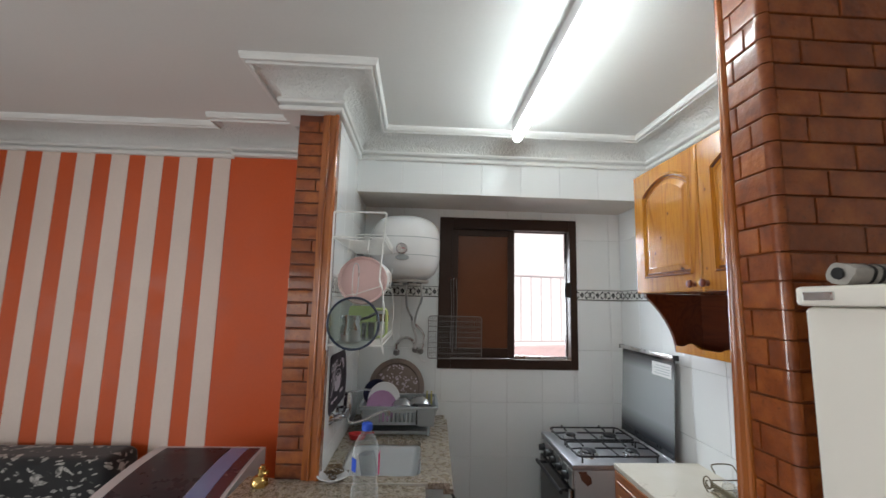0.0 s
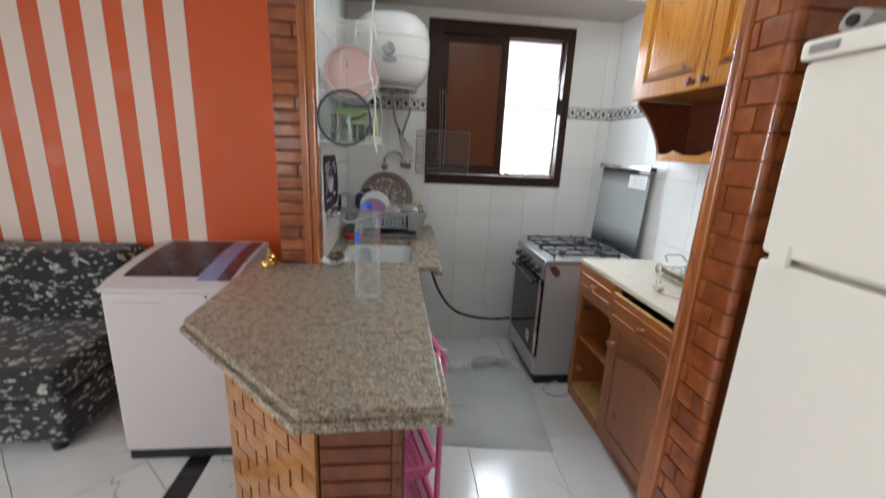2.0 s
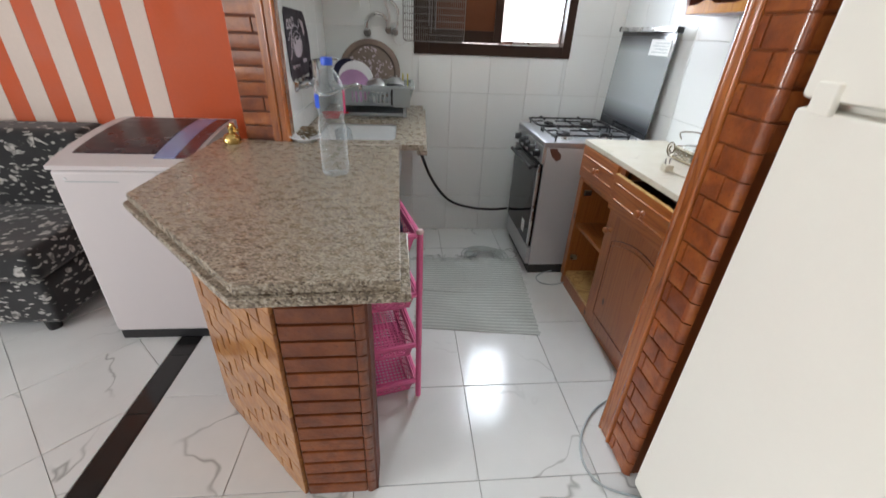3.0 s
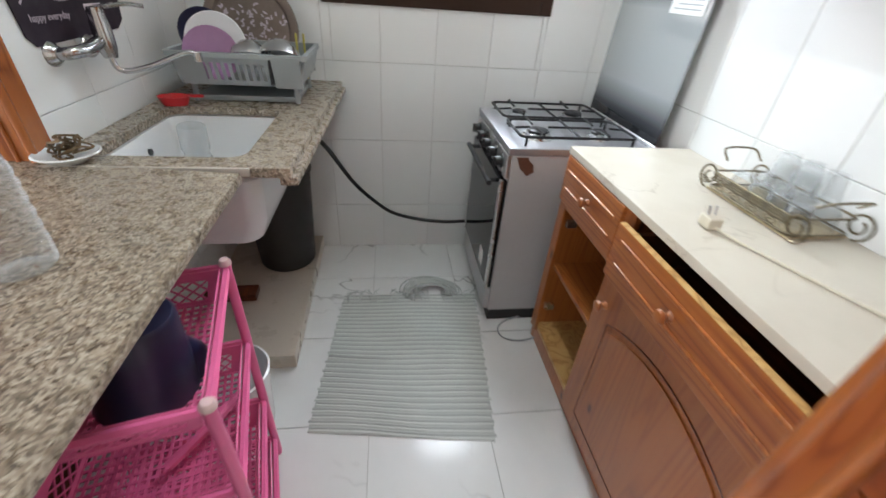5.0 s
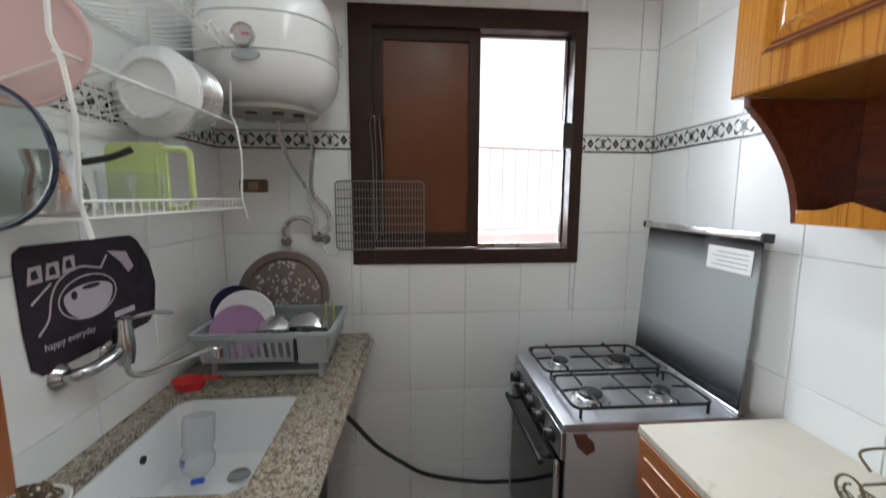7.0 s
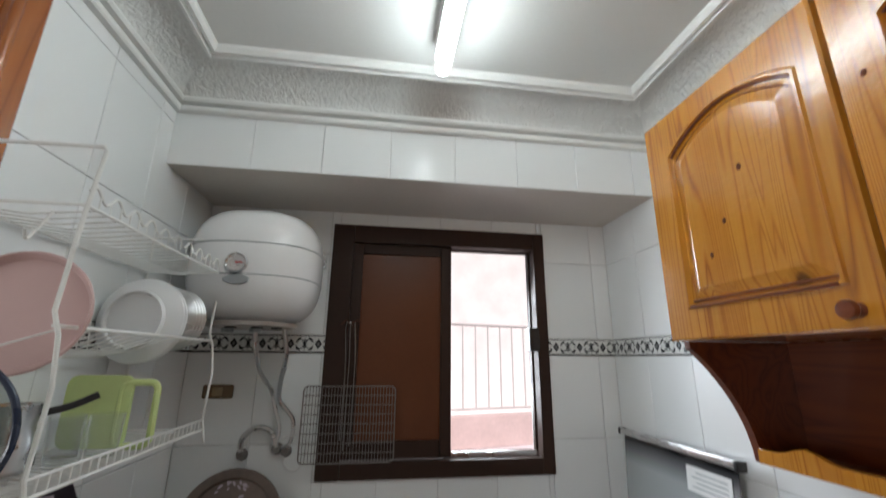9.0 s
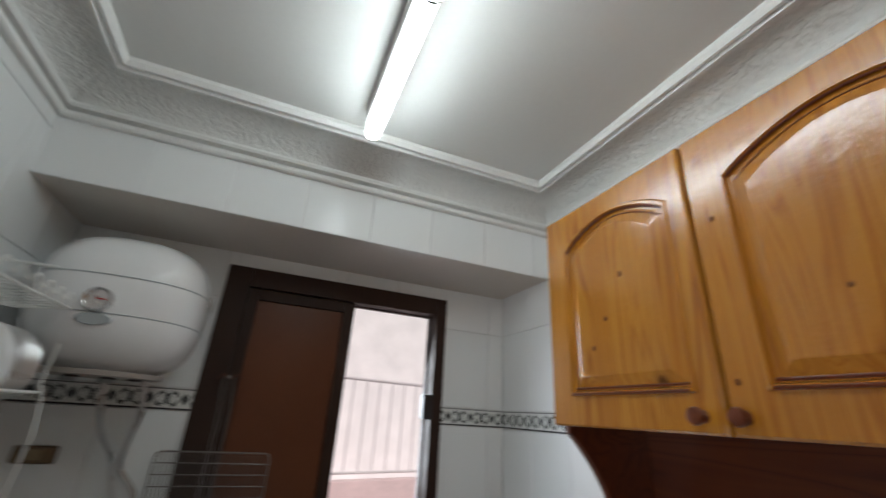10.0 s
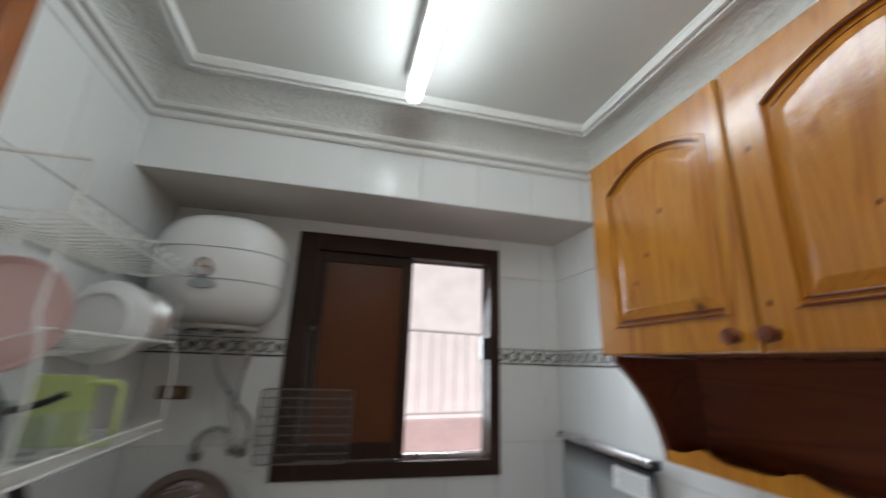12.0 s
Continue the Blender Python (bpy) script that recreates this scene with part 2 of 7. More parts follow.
def marble_tile(name, base, vein, rough, scale=2.2, amount=0.75, blotch=0.22):
    k = Net(name)
    n = k.node("ShaderNodeVectorMath")
    n.operation = "SCALE"
    n.inputs[0].default_value = (13.1, 9.7, 4.3)
    k.link(k.random(), n.inputs["Scale"])
    v = k.place((1, 1, 1), n.outputs[0])
    d = k.node("ShaderNodeTexNoise", Scale=scale, Detail=4.0, Roughness=0.5, Distortion=0.35)
    k.link(v, d.inputs["Vector"])
    line = k.ramp(d.outputs["Fac"], [(0.491, (0, 0, 0)), (0.5, (amount,) * 3), (0.509, (0, 0, 0))])
    mask = k.ramp(k.noise(v, scale * 0.8, 2), [(0.45, (0, 0, 0)), (0.6, (1, 1, 1))])
    col = k.mix(k.mix(1.0, line, mask, "MULTIPLY"), base, vein)
    col = k.mix(k.ramp(k.noise(v, 5, 5), [(0.45, (0, 0, 0)), (0.8, (blotch,) * 3)]), col, vein)
    k.set(Base_Color=col, Roughness=k.ramp(k.noise(v, 9, 5), [(0.3, (rough * 0.75,) * 3), (0.75, (rough * 1.4,) * 3)]))
    k.bump(k.noise(v, 14, 2), 0.05, 0.002)
    return k.mat


def glow(name, colour, strength):
    k = Net(name)
    return k.set(Base_Color=(0.9, 0.9, 0.9), Emission_Color=colour, Emission_Strength=strength).mat


def floral():
    """Black cloth with a dense print of pale flowers and pointed leaves."""
    k = Net("floral_cloth")
    v = k.place()
    dn = k.node("ShaderNodeTexNoise", Scale=16.0, Detail=2.0)
    k.link(v, dn.inputs["Vector"])
    add = k.node("ShaderNodeVectorMath")
    add.operation = "MULTIPLY_ADD"
    k.link(dn.outputs["Color"], add.inputs[0])
    add.inputs[1].default_value = (0.06, 0.06, 0.06)
    k.link(v, add.inputs[2])
    col = k.ramp(k.noise(v, 7, 2), [(0.4, (0.009, 0.009, 0.010)), (0.7, (0.018, 0.018, 0.019))])
    for turn, stretch, size, reach in ((35, (1.0, 1.0, 2.6), 13.0, 0.25), (-50, (1.0, 1.0, 2.8), 14.0, 0.22), (80, (1.0, 1.0, 2.4), 16.0, 0.19)):
        m = k.node("ShaderNodeMapping")
        m.inputs["Rotation"].default_value = (radians(turn), radians(turn), radians(turn * 0.7))
        m.inputs["Scale"].default_value = stretch
        k.link(add.outputs[0], m.inputs["Vector"])
        leaf = k.node("ShaderNodeTexVoronoi", Scale=size, Randomness=1.0)
        k.link(m.outputs[0], leaf.inputs["Vector"])
        shape = k.ramp(leaf.outputs["Distance"], [(reach - 0.02, (1,) * 3), (reach + 0.02, (0,) * 3)])
        col = k.mix(shape, col, k.ramp(k.noise(v, 45, 3), [(0.35, (0.20, 0.195, 0.18)), (0.62, (0.46, 0.44, 0.41))]))
    vo = k.node("ShaderNodeTexVoronoi", Scale=9.0, Randomness=0.8)
    k.link(add.outputs[0], vo.inputs["Vector"])
    flower = k.ramp(vo.outputs["Distance"], [(0.06, (0,) * 3), (0.09, (1,) * 3), (0.21, (1,) * 3), (0.25, (0,) * 3)])
    col = k.mix(flower, col, k.ramp(k.noise(v, 30, 3), [(0.4, (0.10, 0.095, 0.09)), (0.56, (0.48, 0.45, 0.42))]))
    k.set(Base_Color=col, Roughness=0.85, Sheen_Weight=0.2)
    k.bump(k.noise(v, 400, 2), 0.3, 0.0008)
    return k.mat


M_CEIL = surface("ceiling_paint", (0.72, 0.72, 0.70), 0.75, spread=0.03, big=1.5, relief=0.1)
M_PLASTER = surface("cornice_plaster", (0.78, 0.78, 0.76), 0.6, spread=0.03, relief=0.1, fine=40)
def cove_plaster():
    """Stippled plaster with a brown soot stain beside the lamp's end."""
    k = Net("stippled_plaster")
    v = k.place()
    m = k.node("ShaderNodeMapping")
    m.vector_type = "TEXTURE"
    m.inputs["Location"].default_value = (0.93, 2.68, 2.70)
    m.inputs["Scale"].default_value = (0.21, 0.2, 0.13)
    k.link(k.coord.outputs["Object"], m.inputs["Vector"])
    g = k.t.nodes.new("ShaderNodeTexGradient")
    g.gradient_type = "SPHERICAL"
    k.link(m.outputs[0], g.inputs["Vector"])
    col = k.ramp(k.noise(v, 3, 5), [(0.3, (0.70, 0.70, 0.68)), (0.7, (0.77, 0.77, 0.75))])
    col = k.mix(k.ramp(g.outputs["Fac"], [(0.0, (0,) * 3), (0.6, (0.7,) * 3)]), col, (0.27, 0.215, 0.175))
    k.set(Base_Color=col, Roughness=0.45)
    k.bump(k.noise(k.place((1, 1, 0.6)), 62, 3, 0.5, 0.6), 1.0, 0.014)
    return k.mat


M_ROUGHCOVE = cove_plaster()
M_WALL = surface("cream_wall_paint", (0.70, 0.64, 0.57), 0.7, spread=0.04)
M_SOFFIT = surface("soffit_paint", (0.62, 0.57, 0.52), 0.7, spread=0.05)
M_GROUT = surface("grout", (0.56, 0.55, 0.53), 0.85, spread=0.12, relief=0.4)
M_WGROUT = surface("pale_wall_grout", (0.68, 0.68, 0.66), 0.85, spread=0.08, relief=0.3)
def wall_tile():
    """Glazed white tile: each one a shade apart, faintly wavy glaze."""
    k = Net("white_wall_tile")
    v = k.place()
    col = k.ramp(k.random(), [(0.0, (0.79, 0.81, 0.81)), (1.0, (0.835, 0.85, 0.85))])
    col = k.mix(k.ramp(k.noise(v, 1.3, 4), [(0.45, (0,) * 3), (0.75, (0.3,) * 3)]), col, (0.765, 0.77, 0.755))
    k.set(Base_Color=col, Roughness=0.26)
    k.bump(k.noise(v, 7, 2), 0.06, 0.004)
    return k.mat


M_WTILE = wall_tile()
M_BANDTILE = surface("border_tile_glaze", (0.72, 0.73, 0.71), 0.15, spread=0.04, relief=0.05)
M_BANDINK = surface("border_tile_ink", (0.03, 0.032, 0.035), 0.25, spread=0.3, relief=0.0)
M_BANDGREY = surface("border_tile_grey", (0.16, 0.165, 0.165), 0.25, spread=0.2, relief=0.0)
M_FTILE = marble_tile("white_floor_tile", (0.73, 0.73, 0.72), (0.30, 0.30, 0.29), 0.16, 1.9, 0.85, 0.10)
# Beige paints the shade and warm bounce under the sink into this tile.
M_PLINTH = marble_tile("shade_tinted_plinth_tile", (0.58, 0.51, 0.43), (0.30, 0.25, 0.2), 0.3, 2.4, 0.6, 0.2)
M_BTILE = surface("black_floor_tile", (0.012, 0.011, 0.011), 0.15, spread=0.4)
M_ORANGE = surface("orange_paint", (0.60, 0.088, 0.012), 0.55, spread=0.07, big=1.8)
M_STRIPE = surface("pale_stripe_paint", (0.76, 0.64, 0.57), 0.6, spread=0.05, big=2.5)
def brick(name, dark, mid, light):
    """Hand-made brick slip under thick varnish: lumpy face, uneven firing."""
    k = Net(name)
    n = k.node("ShaderNodeVectorMath")
    n.operation = "SCALE"
    n.inputs[0].default_value = (9.1, 4.7, 6.3)
    k.link(k.random(), n.inputs["Scale"])
    v = k.place((1, 1, 1), n.outputs[0])
    col = k.ramp(k.noise(v, 14, 5, 0.6), [(0.3, dark), (0.5, mid), (0.72, light)])
    col = k.mix(k.ramp(k.random(), [(0.0, (0.6,) * 3), (0.55, (0, 0, 0))]), col, dark)
    col = k.mix(k.ramp(k.noise(v, 90, 3), [(0.62, (0,) * 3), (0.72, (0.5,) * 3)]), col, tuple(c * 0.5 for c in dark))
    k.set(Base_Color=col, Roughness=0.42, Specular_IOR_Level=0.35, Coat_Weight=0.75, Coat_Roughness=0.10)
    k.bump(k.noise(v, 26, 3), 0.7, 0.006)
    k.bump(k.noise(v, 120, 2), 0.2, 0.001)
    return k.mat


M_BRICK = brick("varnished_brick", (0.15, 0.030, 0.006), (0.27, 0.066, 0.012), (0.40, 0.120, 0.024))
M_BARFRONT = brick("orange_varnished_brick", (0.11, 0.024, 0.006), (0.20, 0.050, 0.011), (0.29, 0.083, 0.018))
# Honey tone for the slanting side; part of its paleness is painted light.
M_HONEYLIT = brick("honey_lit_varnished_brick", (0.25, 0.085, 0.018), (0.40, 0.165, 0.040), (0.50, 0.23, 0.062))
M_PIERJOINT = surface("brown_joint", (0.19, 0.048, 0.011), 0.5, spread=0.2, relief=0.4)
M_JOINT = surface("dark_joint", (0.105, 0.024, 0.007), 0.6, spread=0.2, relief=0.4)
M_TRIM = wood("varnished_trim", (0.20, 0.05, 0.012), (0.36, 0.105, 0.022), (0.44, 0.14, 0.03), "z", 8.0, 0.18, 0.8)
M_PINE = wood("varnished_pine", (0.23, 0.066, 0.005), (0.40, 0.142, 0.011), (0.49, 0.205, 0.022), "z", 9.0, 0.2, 0.8, knots=4.0, staves=("y", 0.072), thin=0.045, bands=26.0, line=0.10, lump=1.0, stain_most=0.1, full=0.22)
# Dark pine; its depth also paints shade into the open shelf and drawer.
M_PINEDARK = wood("dark_shaded_pine", (0.06, 0.011, 0.003), (0.12, 0.024, 0.006), (0.16, 0.036, 0.008), "y", 7.0, 0.3, 0.35, thin=0.06, bands=12.0)
M_CABINET = wood("brown_pine", (0.22, 0.058, 0.014), (0.32, 0.092, 0.021), (0.40, 0.132, 0.031), "z", 7.0, 0.28, 0.5, knots=6.0, staves=("y", 0.08), thin=0.045, bands=20.0, line=0.10, stain_most=0.18, full=0.3)
M_CABSIDE = wood("light_pine", (0.34, 0.17, 0.05), (0.55, 0.32, 0.11), (0.62, 0.4, 0.16), "z", 7.0, 0.35, 0.3, knots=6.0)
M_CABDRAWER = wood("brown_pine_cross", (0.22, 0.058, 0.014), (0.32, 0.092, 0.021), (0.40, 0.132, 0.031), "y", 7.0, 0.28, 0.5, knots=7.0, thin=0.045, bands=20.0, line=0.10, stain_most=0.18, full=0.3)
M_GRANITE = granite()
M_CTOP = marble_tile("cream_marble", (0.62, 0.57, 0.48), (0.36, 0.30, 0.23), 0.4, 3.5, 0.5)
M_CERAMIC = surface("white_ceramic", (0.80, 0.81, 0.82), 0.09, spread=0.02, relief=0.0)
M_ENAMEL = surface("white_enamel", (0.87, 0.84, 0.76), 0.3, spread=0.012, relief=0.05, big=1.2, even=True)
M_WASHER = surface("white_plastic_shell", (0.60, 0.55, 0.55), 0.35, spread=0.012, relief=0.0, even=True)
M_WHITEPL = surface("white_plastic", (0.8, 0.8, 0.8), 0.2, spread=0.02, relief=0.0)
M_GREYPL = surface("grey_plastic", (0.33, 0.36, 0.37), 0.4, spread=0.04)
M_DARKPL = surface("black_plastic", (0.015, 0.015, 0.016), 0.4, spread=0.2)
M_PINK = surface("pink_plastic", (0.78, 0.15, 0.34), 0.35, spread=0.05, relief=0.0)
M_STEEL = surface("brushed_steel", (0.62, 0.62, 0.62), 0.28, 1.0, spread=0.05, fine=200)
M_STOVE = surface("grey_stove_paint", (0.50, 0.50, 0.51), 0.38, 0.25, spread=0.04, relief=0.05)
M_CHROME = surface("chrome", (0.50, 0.50, 0.51), 0.2, 1.0, spread=0.03, relief=0.0)
M_IRON = surface("black_iron", (0.012, 0.012, 0.014), 0.45, 0.3, spread=0.3)
M_DGLASS = surface("dark_oven_glass", (0.012, 0.012, 0.014), 0.04, spread=0.1, relief=0.0)
M_FRAME = surface("dark_brown_aluminium", (0.034, 0.016, 0.010), 0.5, spread=0.15, Specular_IOR_Level=0.25)
M_PANEL = surface("brown_panel", (0.125, 0.040, 0.016), 0.35, spread=0.10, Specular_IOR_Level=0.3)
M_WIRE = surface("white_coated_wire", (0.75, 0.75, 0.72), 0.35, spread=0.05)
def clear_shell(name, tint, rough, dent=0.0):
    """Thin clear wall: see-through, with gloss and a painted white sheen that grow at grazing angles."""
    k = Net(name)
    out = k.t.nodes["Material Output"]
    clear = k.node("ShaderNodeBsdfTransparent", Color=(*tint, 1))
    shine = k.node("ShaderNodeBsdfPrincipled", Base_Color=(0.85, 0.88, 0.9, 1), Roughness=rough, Specular_IOR_Level=1.0)
    fres = k.node("ShaderNodeLayerWeight", Blend=0.5)
    gloss = k.ramp(fres.outputs["Facing"], [(0.0, (0.035,) * 3), (0.5, (0.075,) * 3), (0.8, (0.28,) * 3), (1.0, (0.8,) * 3)])
    m = k.t.nodes.new("ShaderNodeMixShader")
    if dent:
        b = k.node("ShaderNodeBump", Strength=dent, Distance=0.003)
        k.link(k.noise(k.place(), 60, 2), b.inputs["Height"])
        for s in (shine, fres):
            k.link(b.outputs[0], s.inputs["Normal"])
    k.link(gloss, m.inputs[0])
    k.link(clear.outputs[0], m.inputs[1])
    k.link(shine.outputs[0], m.inputs[2])
    k.link(m.outputs[0], out.inputs["Surface"])
    k.t.nodes.remove(k.b)
    return k.mat


M_PET = clear_shell("clear_bottle_plastic", (0.97, 0.98, 0.985), 0.08, 0.5)
M_CUP = clear_shell("clear_cup_glass", (0.98, 0.985, 0.985), 0.03, 0.1)
M_SCREEN = clear_shell("fine_screen_mesh", (0.55, 0.62, 0.60), 0.3)
M_DULLWIRE = surface("dull_steel_wire", (0.22, 0.20, 0.19), 0.5, 0.6)
M_SMOKE = surface("lid_glass_rim", (0.02, 0.03, 0.06), 0.3)
M_NAVY = surface("navy_plastic", (0.012, 0.012, 0.045), 0.45, spread=0.1)
M_BLUE = surface("blue_plastic", (0.02, 0.09, 0.6), 0.35)
M_RED = surface("red_plastic", (0.55, 0.015, 0.02), 0.35)
M_LILAC = surface("lilac_plastic", (0.42, 0.24, 0.42), 0.4)
M_ROSE = surface("pale_pink_plastic", (0.62, 0.43, 0.41), 0.4, spread=0.03)
M_LIME = surface("lime_plastic", (0.58, 0.69, 0.29), 0.4, spread=0.04)
M_MAT = surface("dark_purple_vinyl", (0.016, 0.007, 0.016), 0.65, spread=0.15)
M_PRINT = surface("pale_print", (0.58, 0.50, 0.56), 0.5)
M_COPPER = surface("aged_metal_tray", (0.23, 0.18, 0.155), 0.4, 0.6, spread=0.2)
M_BRASS = surface("brass", (0.65, 0.45, 0.16), 0.25, 1.0, spread=0.1)
M_RUBBER = surface("black_rubber", (0.012, 0.012, 0.012), 0.5)
M_BIN = surface("dark_bin_plastic", (0.03, 0.026, 0.024), 0.5)
M_CLOTH = surface("grey_rug_cloth", (0.56, 0.58, 0.55), 0.95, spread=0.12, fine=300, relief=0.5)
M_CLOTHD = surface("dark_rug_cloth", (0.42, 0.44, 0.42), 0.95, spread=0.12, fine=300, relief=0.5)
M_FLORAL = floral()
M_TUBE = glow("fluorescent_tube", (0.87, 0.98, 1.0), 34.0)
M_PAPER = surface("white_paper", (0.75, 0.75, 0.74), 0.7)
M_RUST = surface("rust", (0.10, 0.035, 0.018), 0.85, spread=0.35, fine=90)


# ---- the shell: floor, walls, ceiling ----
XL, XR, YB, YBEAM, ZC = -0.068, 1.872, 3.21, 2.785, 2.80
ZBEAM = 2.435

floor = single("floor", box(bmesh.new(), -4.2, -3.2, -0.12, 2.5, 3.4, -0.006), M_GROUT, "grey grout bed under white marble floor tiles", "floor", "structure")
single("ceiling", box(bmesh.new(), -4.2, -3.2, ZC, 2.5, 3.4, ZC + 0.12), M_CEIL, "white painted flat ceiling", "ceiling", "structure")

# back wall of the kitchen with the window's opening
WX0, WX1, WZ0, WZ1 = 0.492, 1.532, 1.262, 2.372
bm = bmesh.new()
box(bm, XL - 0.2, YB + 0.006, 0, WX0 + 0.02, YB + 0.21, ZC)
box(bm, WX1 - 0.02, YB + 0.006, 0, XR + 0.2, YB + 0.21, ZC)
box(bm, WX0 + 0.02, YB + 0.006, 0, WX1 - 0.02, YB + 0.21, WZ0 + 0.02)
box(bm, WX0 + 0.02, YB + 0.006, WZ1 - 0.02, WX1 - 0.02, YB + 0.21, ZC)
wall_back = single("wall_back", bm, M_WGROUT, "kitchen wall clad in white glazed tiles round a window", "wall", "structure")
wall_right = single("wall_right", box(bmesh.new(), XR + 0.006, 1.27, 0, XR + 0.2, YB + 0.006, ZC), M_WGROUT, "kitchen side wall clad in white glazed tiles", "wall", "structure")
wall_left = single("wall_left", box(bmesh.new(), -0.25, 2.20, 0, XL - 0.006, YB + 0.006, ZC), M_WGROUT, "short kitchen wall clad in white glazed tiles", "wall", "structure")
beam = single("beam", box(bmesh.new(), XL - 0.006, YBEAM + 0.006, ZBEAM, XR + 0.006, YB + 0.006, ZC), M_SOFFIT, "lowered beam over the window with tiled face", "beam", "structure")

# living room
bm = bmesh.new()
box(bm, -4.2, 2.865, 0, -0.88, 3.05, ZC)
wall_striped = single("wall_striped", bm, M_ORANGE, "orange wall painted with broad pale vertical stripes", "wall", "structure")
single("wall_orange", box(bmesh.new(), -0.88, 2.83, 0, -0.25, 3.05, ZC), M_ORANGE, "plain bright orange wall pier", "wall", "structure")
x = -0.918
while x > -4.1:
    part("stripe", box(bmesh.new(), x - 0.112, 2.8625, 0, x, 2.866, 2.68), M_STRIPE, wall_striped, "pale cream stripe")
    x -= 0.2155
# Walls out of view; the west and south openings are added for light.
bm = bmesh.new()
box(bm, -4.2, -3.0, 0, -4.0, -1.2, ZC)
box(bm, -4.2, 0.4, 0, -4.0, 2.865, ZC)
box(bm, -4.2, -1.2, 0, -4.0, 0.4, 0.9)
box(bm, -4.2, -1.2, 2.2, -4.0, 0.4, ZC)
single("wall_west", bm, M_WALL, "unseen cream wall with an opening added for light", "wall", "structure")
single("wall_east", box(bmesh.new(), 2.3, -3.0, 0, 2.5, 1.1, ZC), M_WALL, "plain cream painted wall", "wall", "structure")
bm = bmesh.new()
box(bm, -4.2, -3.2, 0, -3.4, -3.0, ZC)
box(bm, -1.4, -3.2, 0, 2.5, -3.0, ZC)
box(bm, -3.4, -3.2, 0, -1.4, -3.0, 0.85)
box(bm, -3.4, -3.2, 2.15, -1.4, -3.0, ZC)
single("wall_south", bm, M_WALL, "unseen cream wall with an opening added for light", "wall", "structure")

# brick piers: cores
pier_right = single("pier_right", box(bmesh.new(), 1.230, 1.135, 0, 2.5, 1.262, ZC), M_PIERJOINT, "pier faced with glossy brown brick slips", "pier", "structure")
pier_left = single("pier_left", box(bmesh.new(), -0.260, 2.162, 0, -0.125, 2.20, ZC), M_JOINT, "narrow pier faced with glossy brown brick slips", "pier", "structure")


def cornice(name, walls, ridges, z_low=2.645, label="white moulded plaster cornice with stippled cove"):
    """A cove between the wall line and the ridge line on the ceiling."""
    bead = [(0.0, z_low), (0.10, z_low), (0.125, z_low + 0.006), (0.125, z_low + 0.020), (0.04, z_low + 0.024), (0.04, z_low + 0.031), (0.16, z_low + 0.035), (0.185, z_low + 0.044), (0.165, z_low + 0.055), (0.07, z_low + 0.060)]
    cove = [(0.07, z_low + 0.060)]
    for i in range(1, 9):
        a = radians(90 * i / 8)
        cove.append((0.07 + 0.71 * (1 - math.cos(a)), z_low + 0.060 + (ZC - 0.022 - z_low - 0.060) * math.sin(a)))
    rim = [(0.78, ZC - 0.022), (0.80, ZC - 0.034), (0.86, ZC - 0.036), (0.875, ZC - 0.020), (0.89, ZC - 0.020), (0.905, ZC - 0.030), (0.96, ZC - 0.030), (1.0, ZC - 0.014), (1.0, ZC + 0.001)]
    owner = None
    for nm, prof, mt in (("bead", bead, M_PLASTER), ("cove", cove, M_ROUGHCOVE), ("rim", rim, M_PLASTER)):
        bm = bmesh.new()
        rows = [[bm.verts.new((wx + (rx - wx) * s, wy + (ry - wy) * s, z)) for s, z in prof] for (wx, wy), (rx, ry) in zip(walls, ridges)]
        for p, q in zip(rows, rows[1:]):
            for j in range(len(prof) - 1):
                bm.faces.new((p[j], p[j + 1], q[j + 1], q[j]))
        if owner is None:
            owner = single(name, bm, mt, label, "cornice", "structure", smooth=25)
        else:
            part(nm, bm, mt, owner, smooth=25)


cornice("cornice_kitchen", [(XR, 1.262), (XR, YBEAM), (XL, YBEAM), (XL, 2.13), (-0.33, 2.13), (-0.33, 2.83), (-0.88, 2.83), (-0.88, 2.865), (-4.0, 2.865)],
        [(1.675, 1.262), (1.675, 2.57), (0.135, 2.57), (0.145, 1.885), (-0.455, 1.885), (-0.455, 2.50), (-0.91, 2.50), (-0.91, 2.62), (-4.0, 2.64)])
single("cornice_cap", rbox(-0.335, 2.12, 2.645, -0.06, 2.30, 2.705, r=0.006), M_PLASTER, "white plaster cap on the brick pier", "cornice", "structure")
single("cornice_cap_right", rbox(1.165, 1.07, 2.66, 1.9, 1.275, 2.80, r=0.006), M_PLASTER, "white plaster cap on the brick pier", "cornice", "structure")

# wooden corner trims of the piers
def trim_profile(cx, cy, sx, sy, w1, w2):
    return [(cx, cy), (cx + sx * w1, cy), (cx + sx * w1, cy + sy * 0.012), (cx + sx * 0.012, cy + sy * 0.012), (cx + sx * 0.012, cy + sy * w2), (cx, cy + sy * w2)]


bm = bmesh.new()
prism(bm, trim_profile(-0.066, 2.148, -1, 1, 0.076, 0.058), 0.0, 2.645)
rod(bm, (-0.074, 2.146, 0.94), (-0.074, 2.146, 2.645), 0.010, 12)
rod(bm, (-0.112, 2.147, 0.94), (-0.112, 2.147, 2.645), 0.006, 10)
single("trim_left", bm, M_TRIM, "glossy reddish wooden corner trim", "trim", "structure")
bm = bmesh.new()
prism(bm, [(1.222, 1.258), (1.262, 1.258), (1.262, 1.335), (1.222, 1.335)], 0.0, 2.66)
rod(bm, (1.227, 1.328, 0), (1.227, 1.328, 2.66), 0.011, 12)
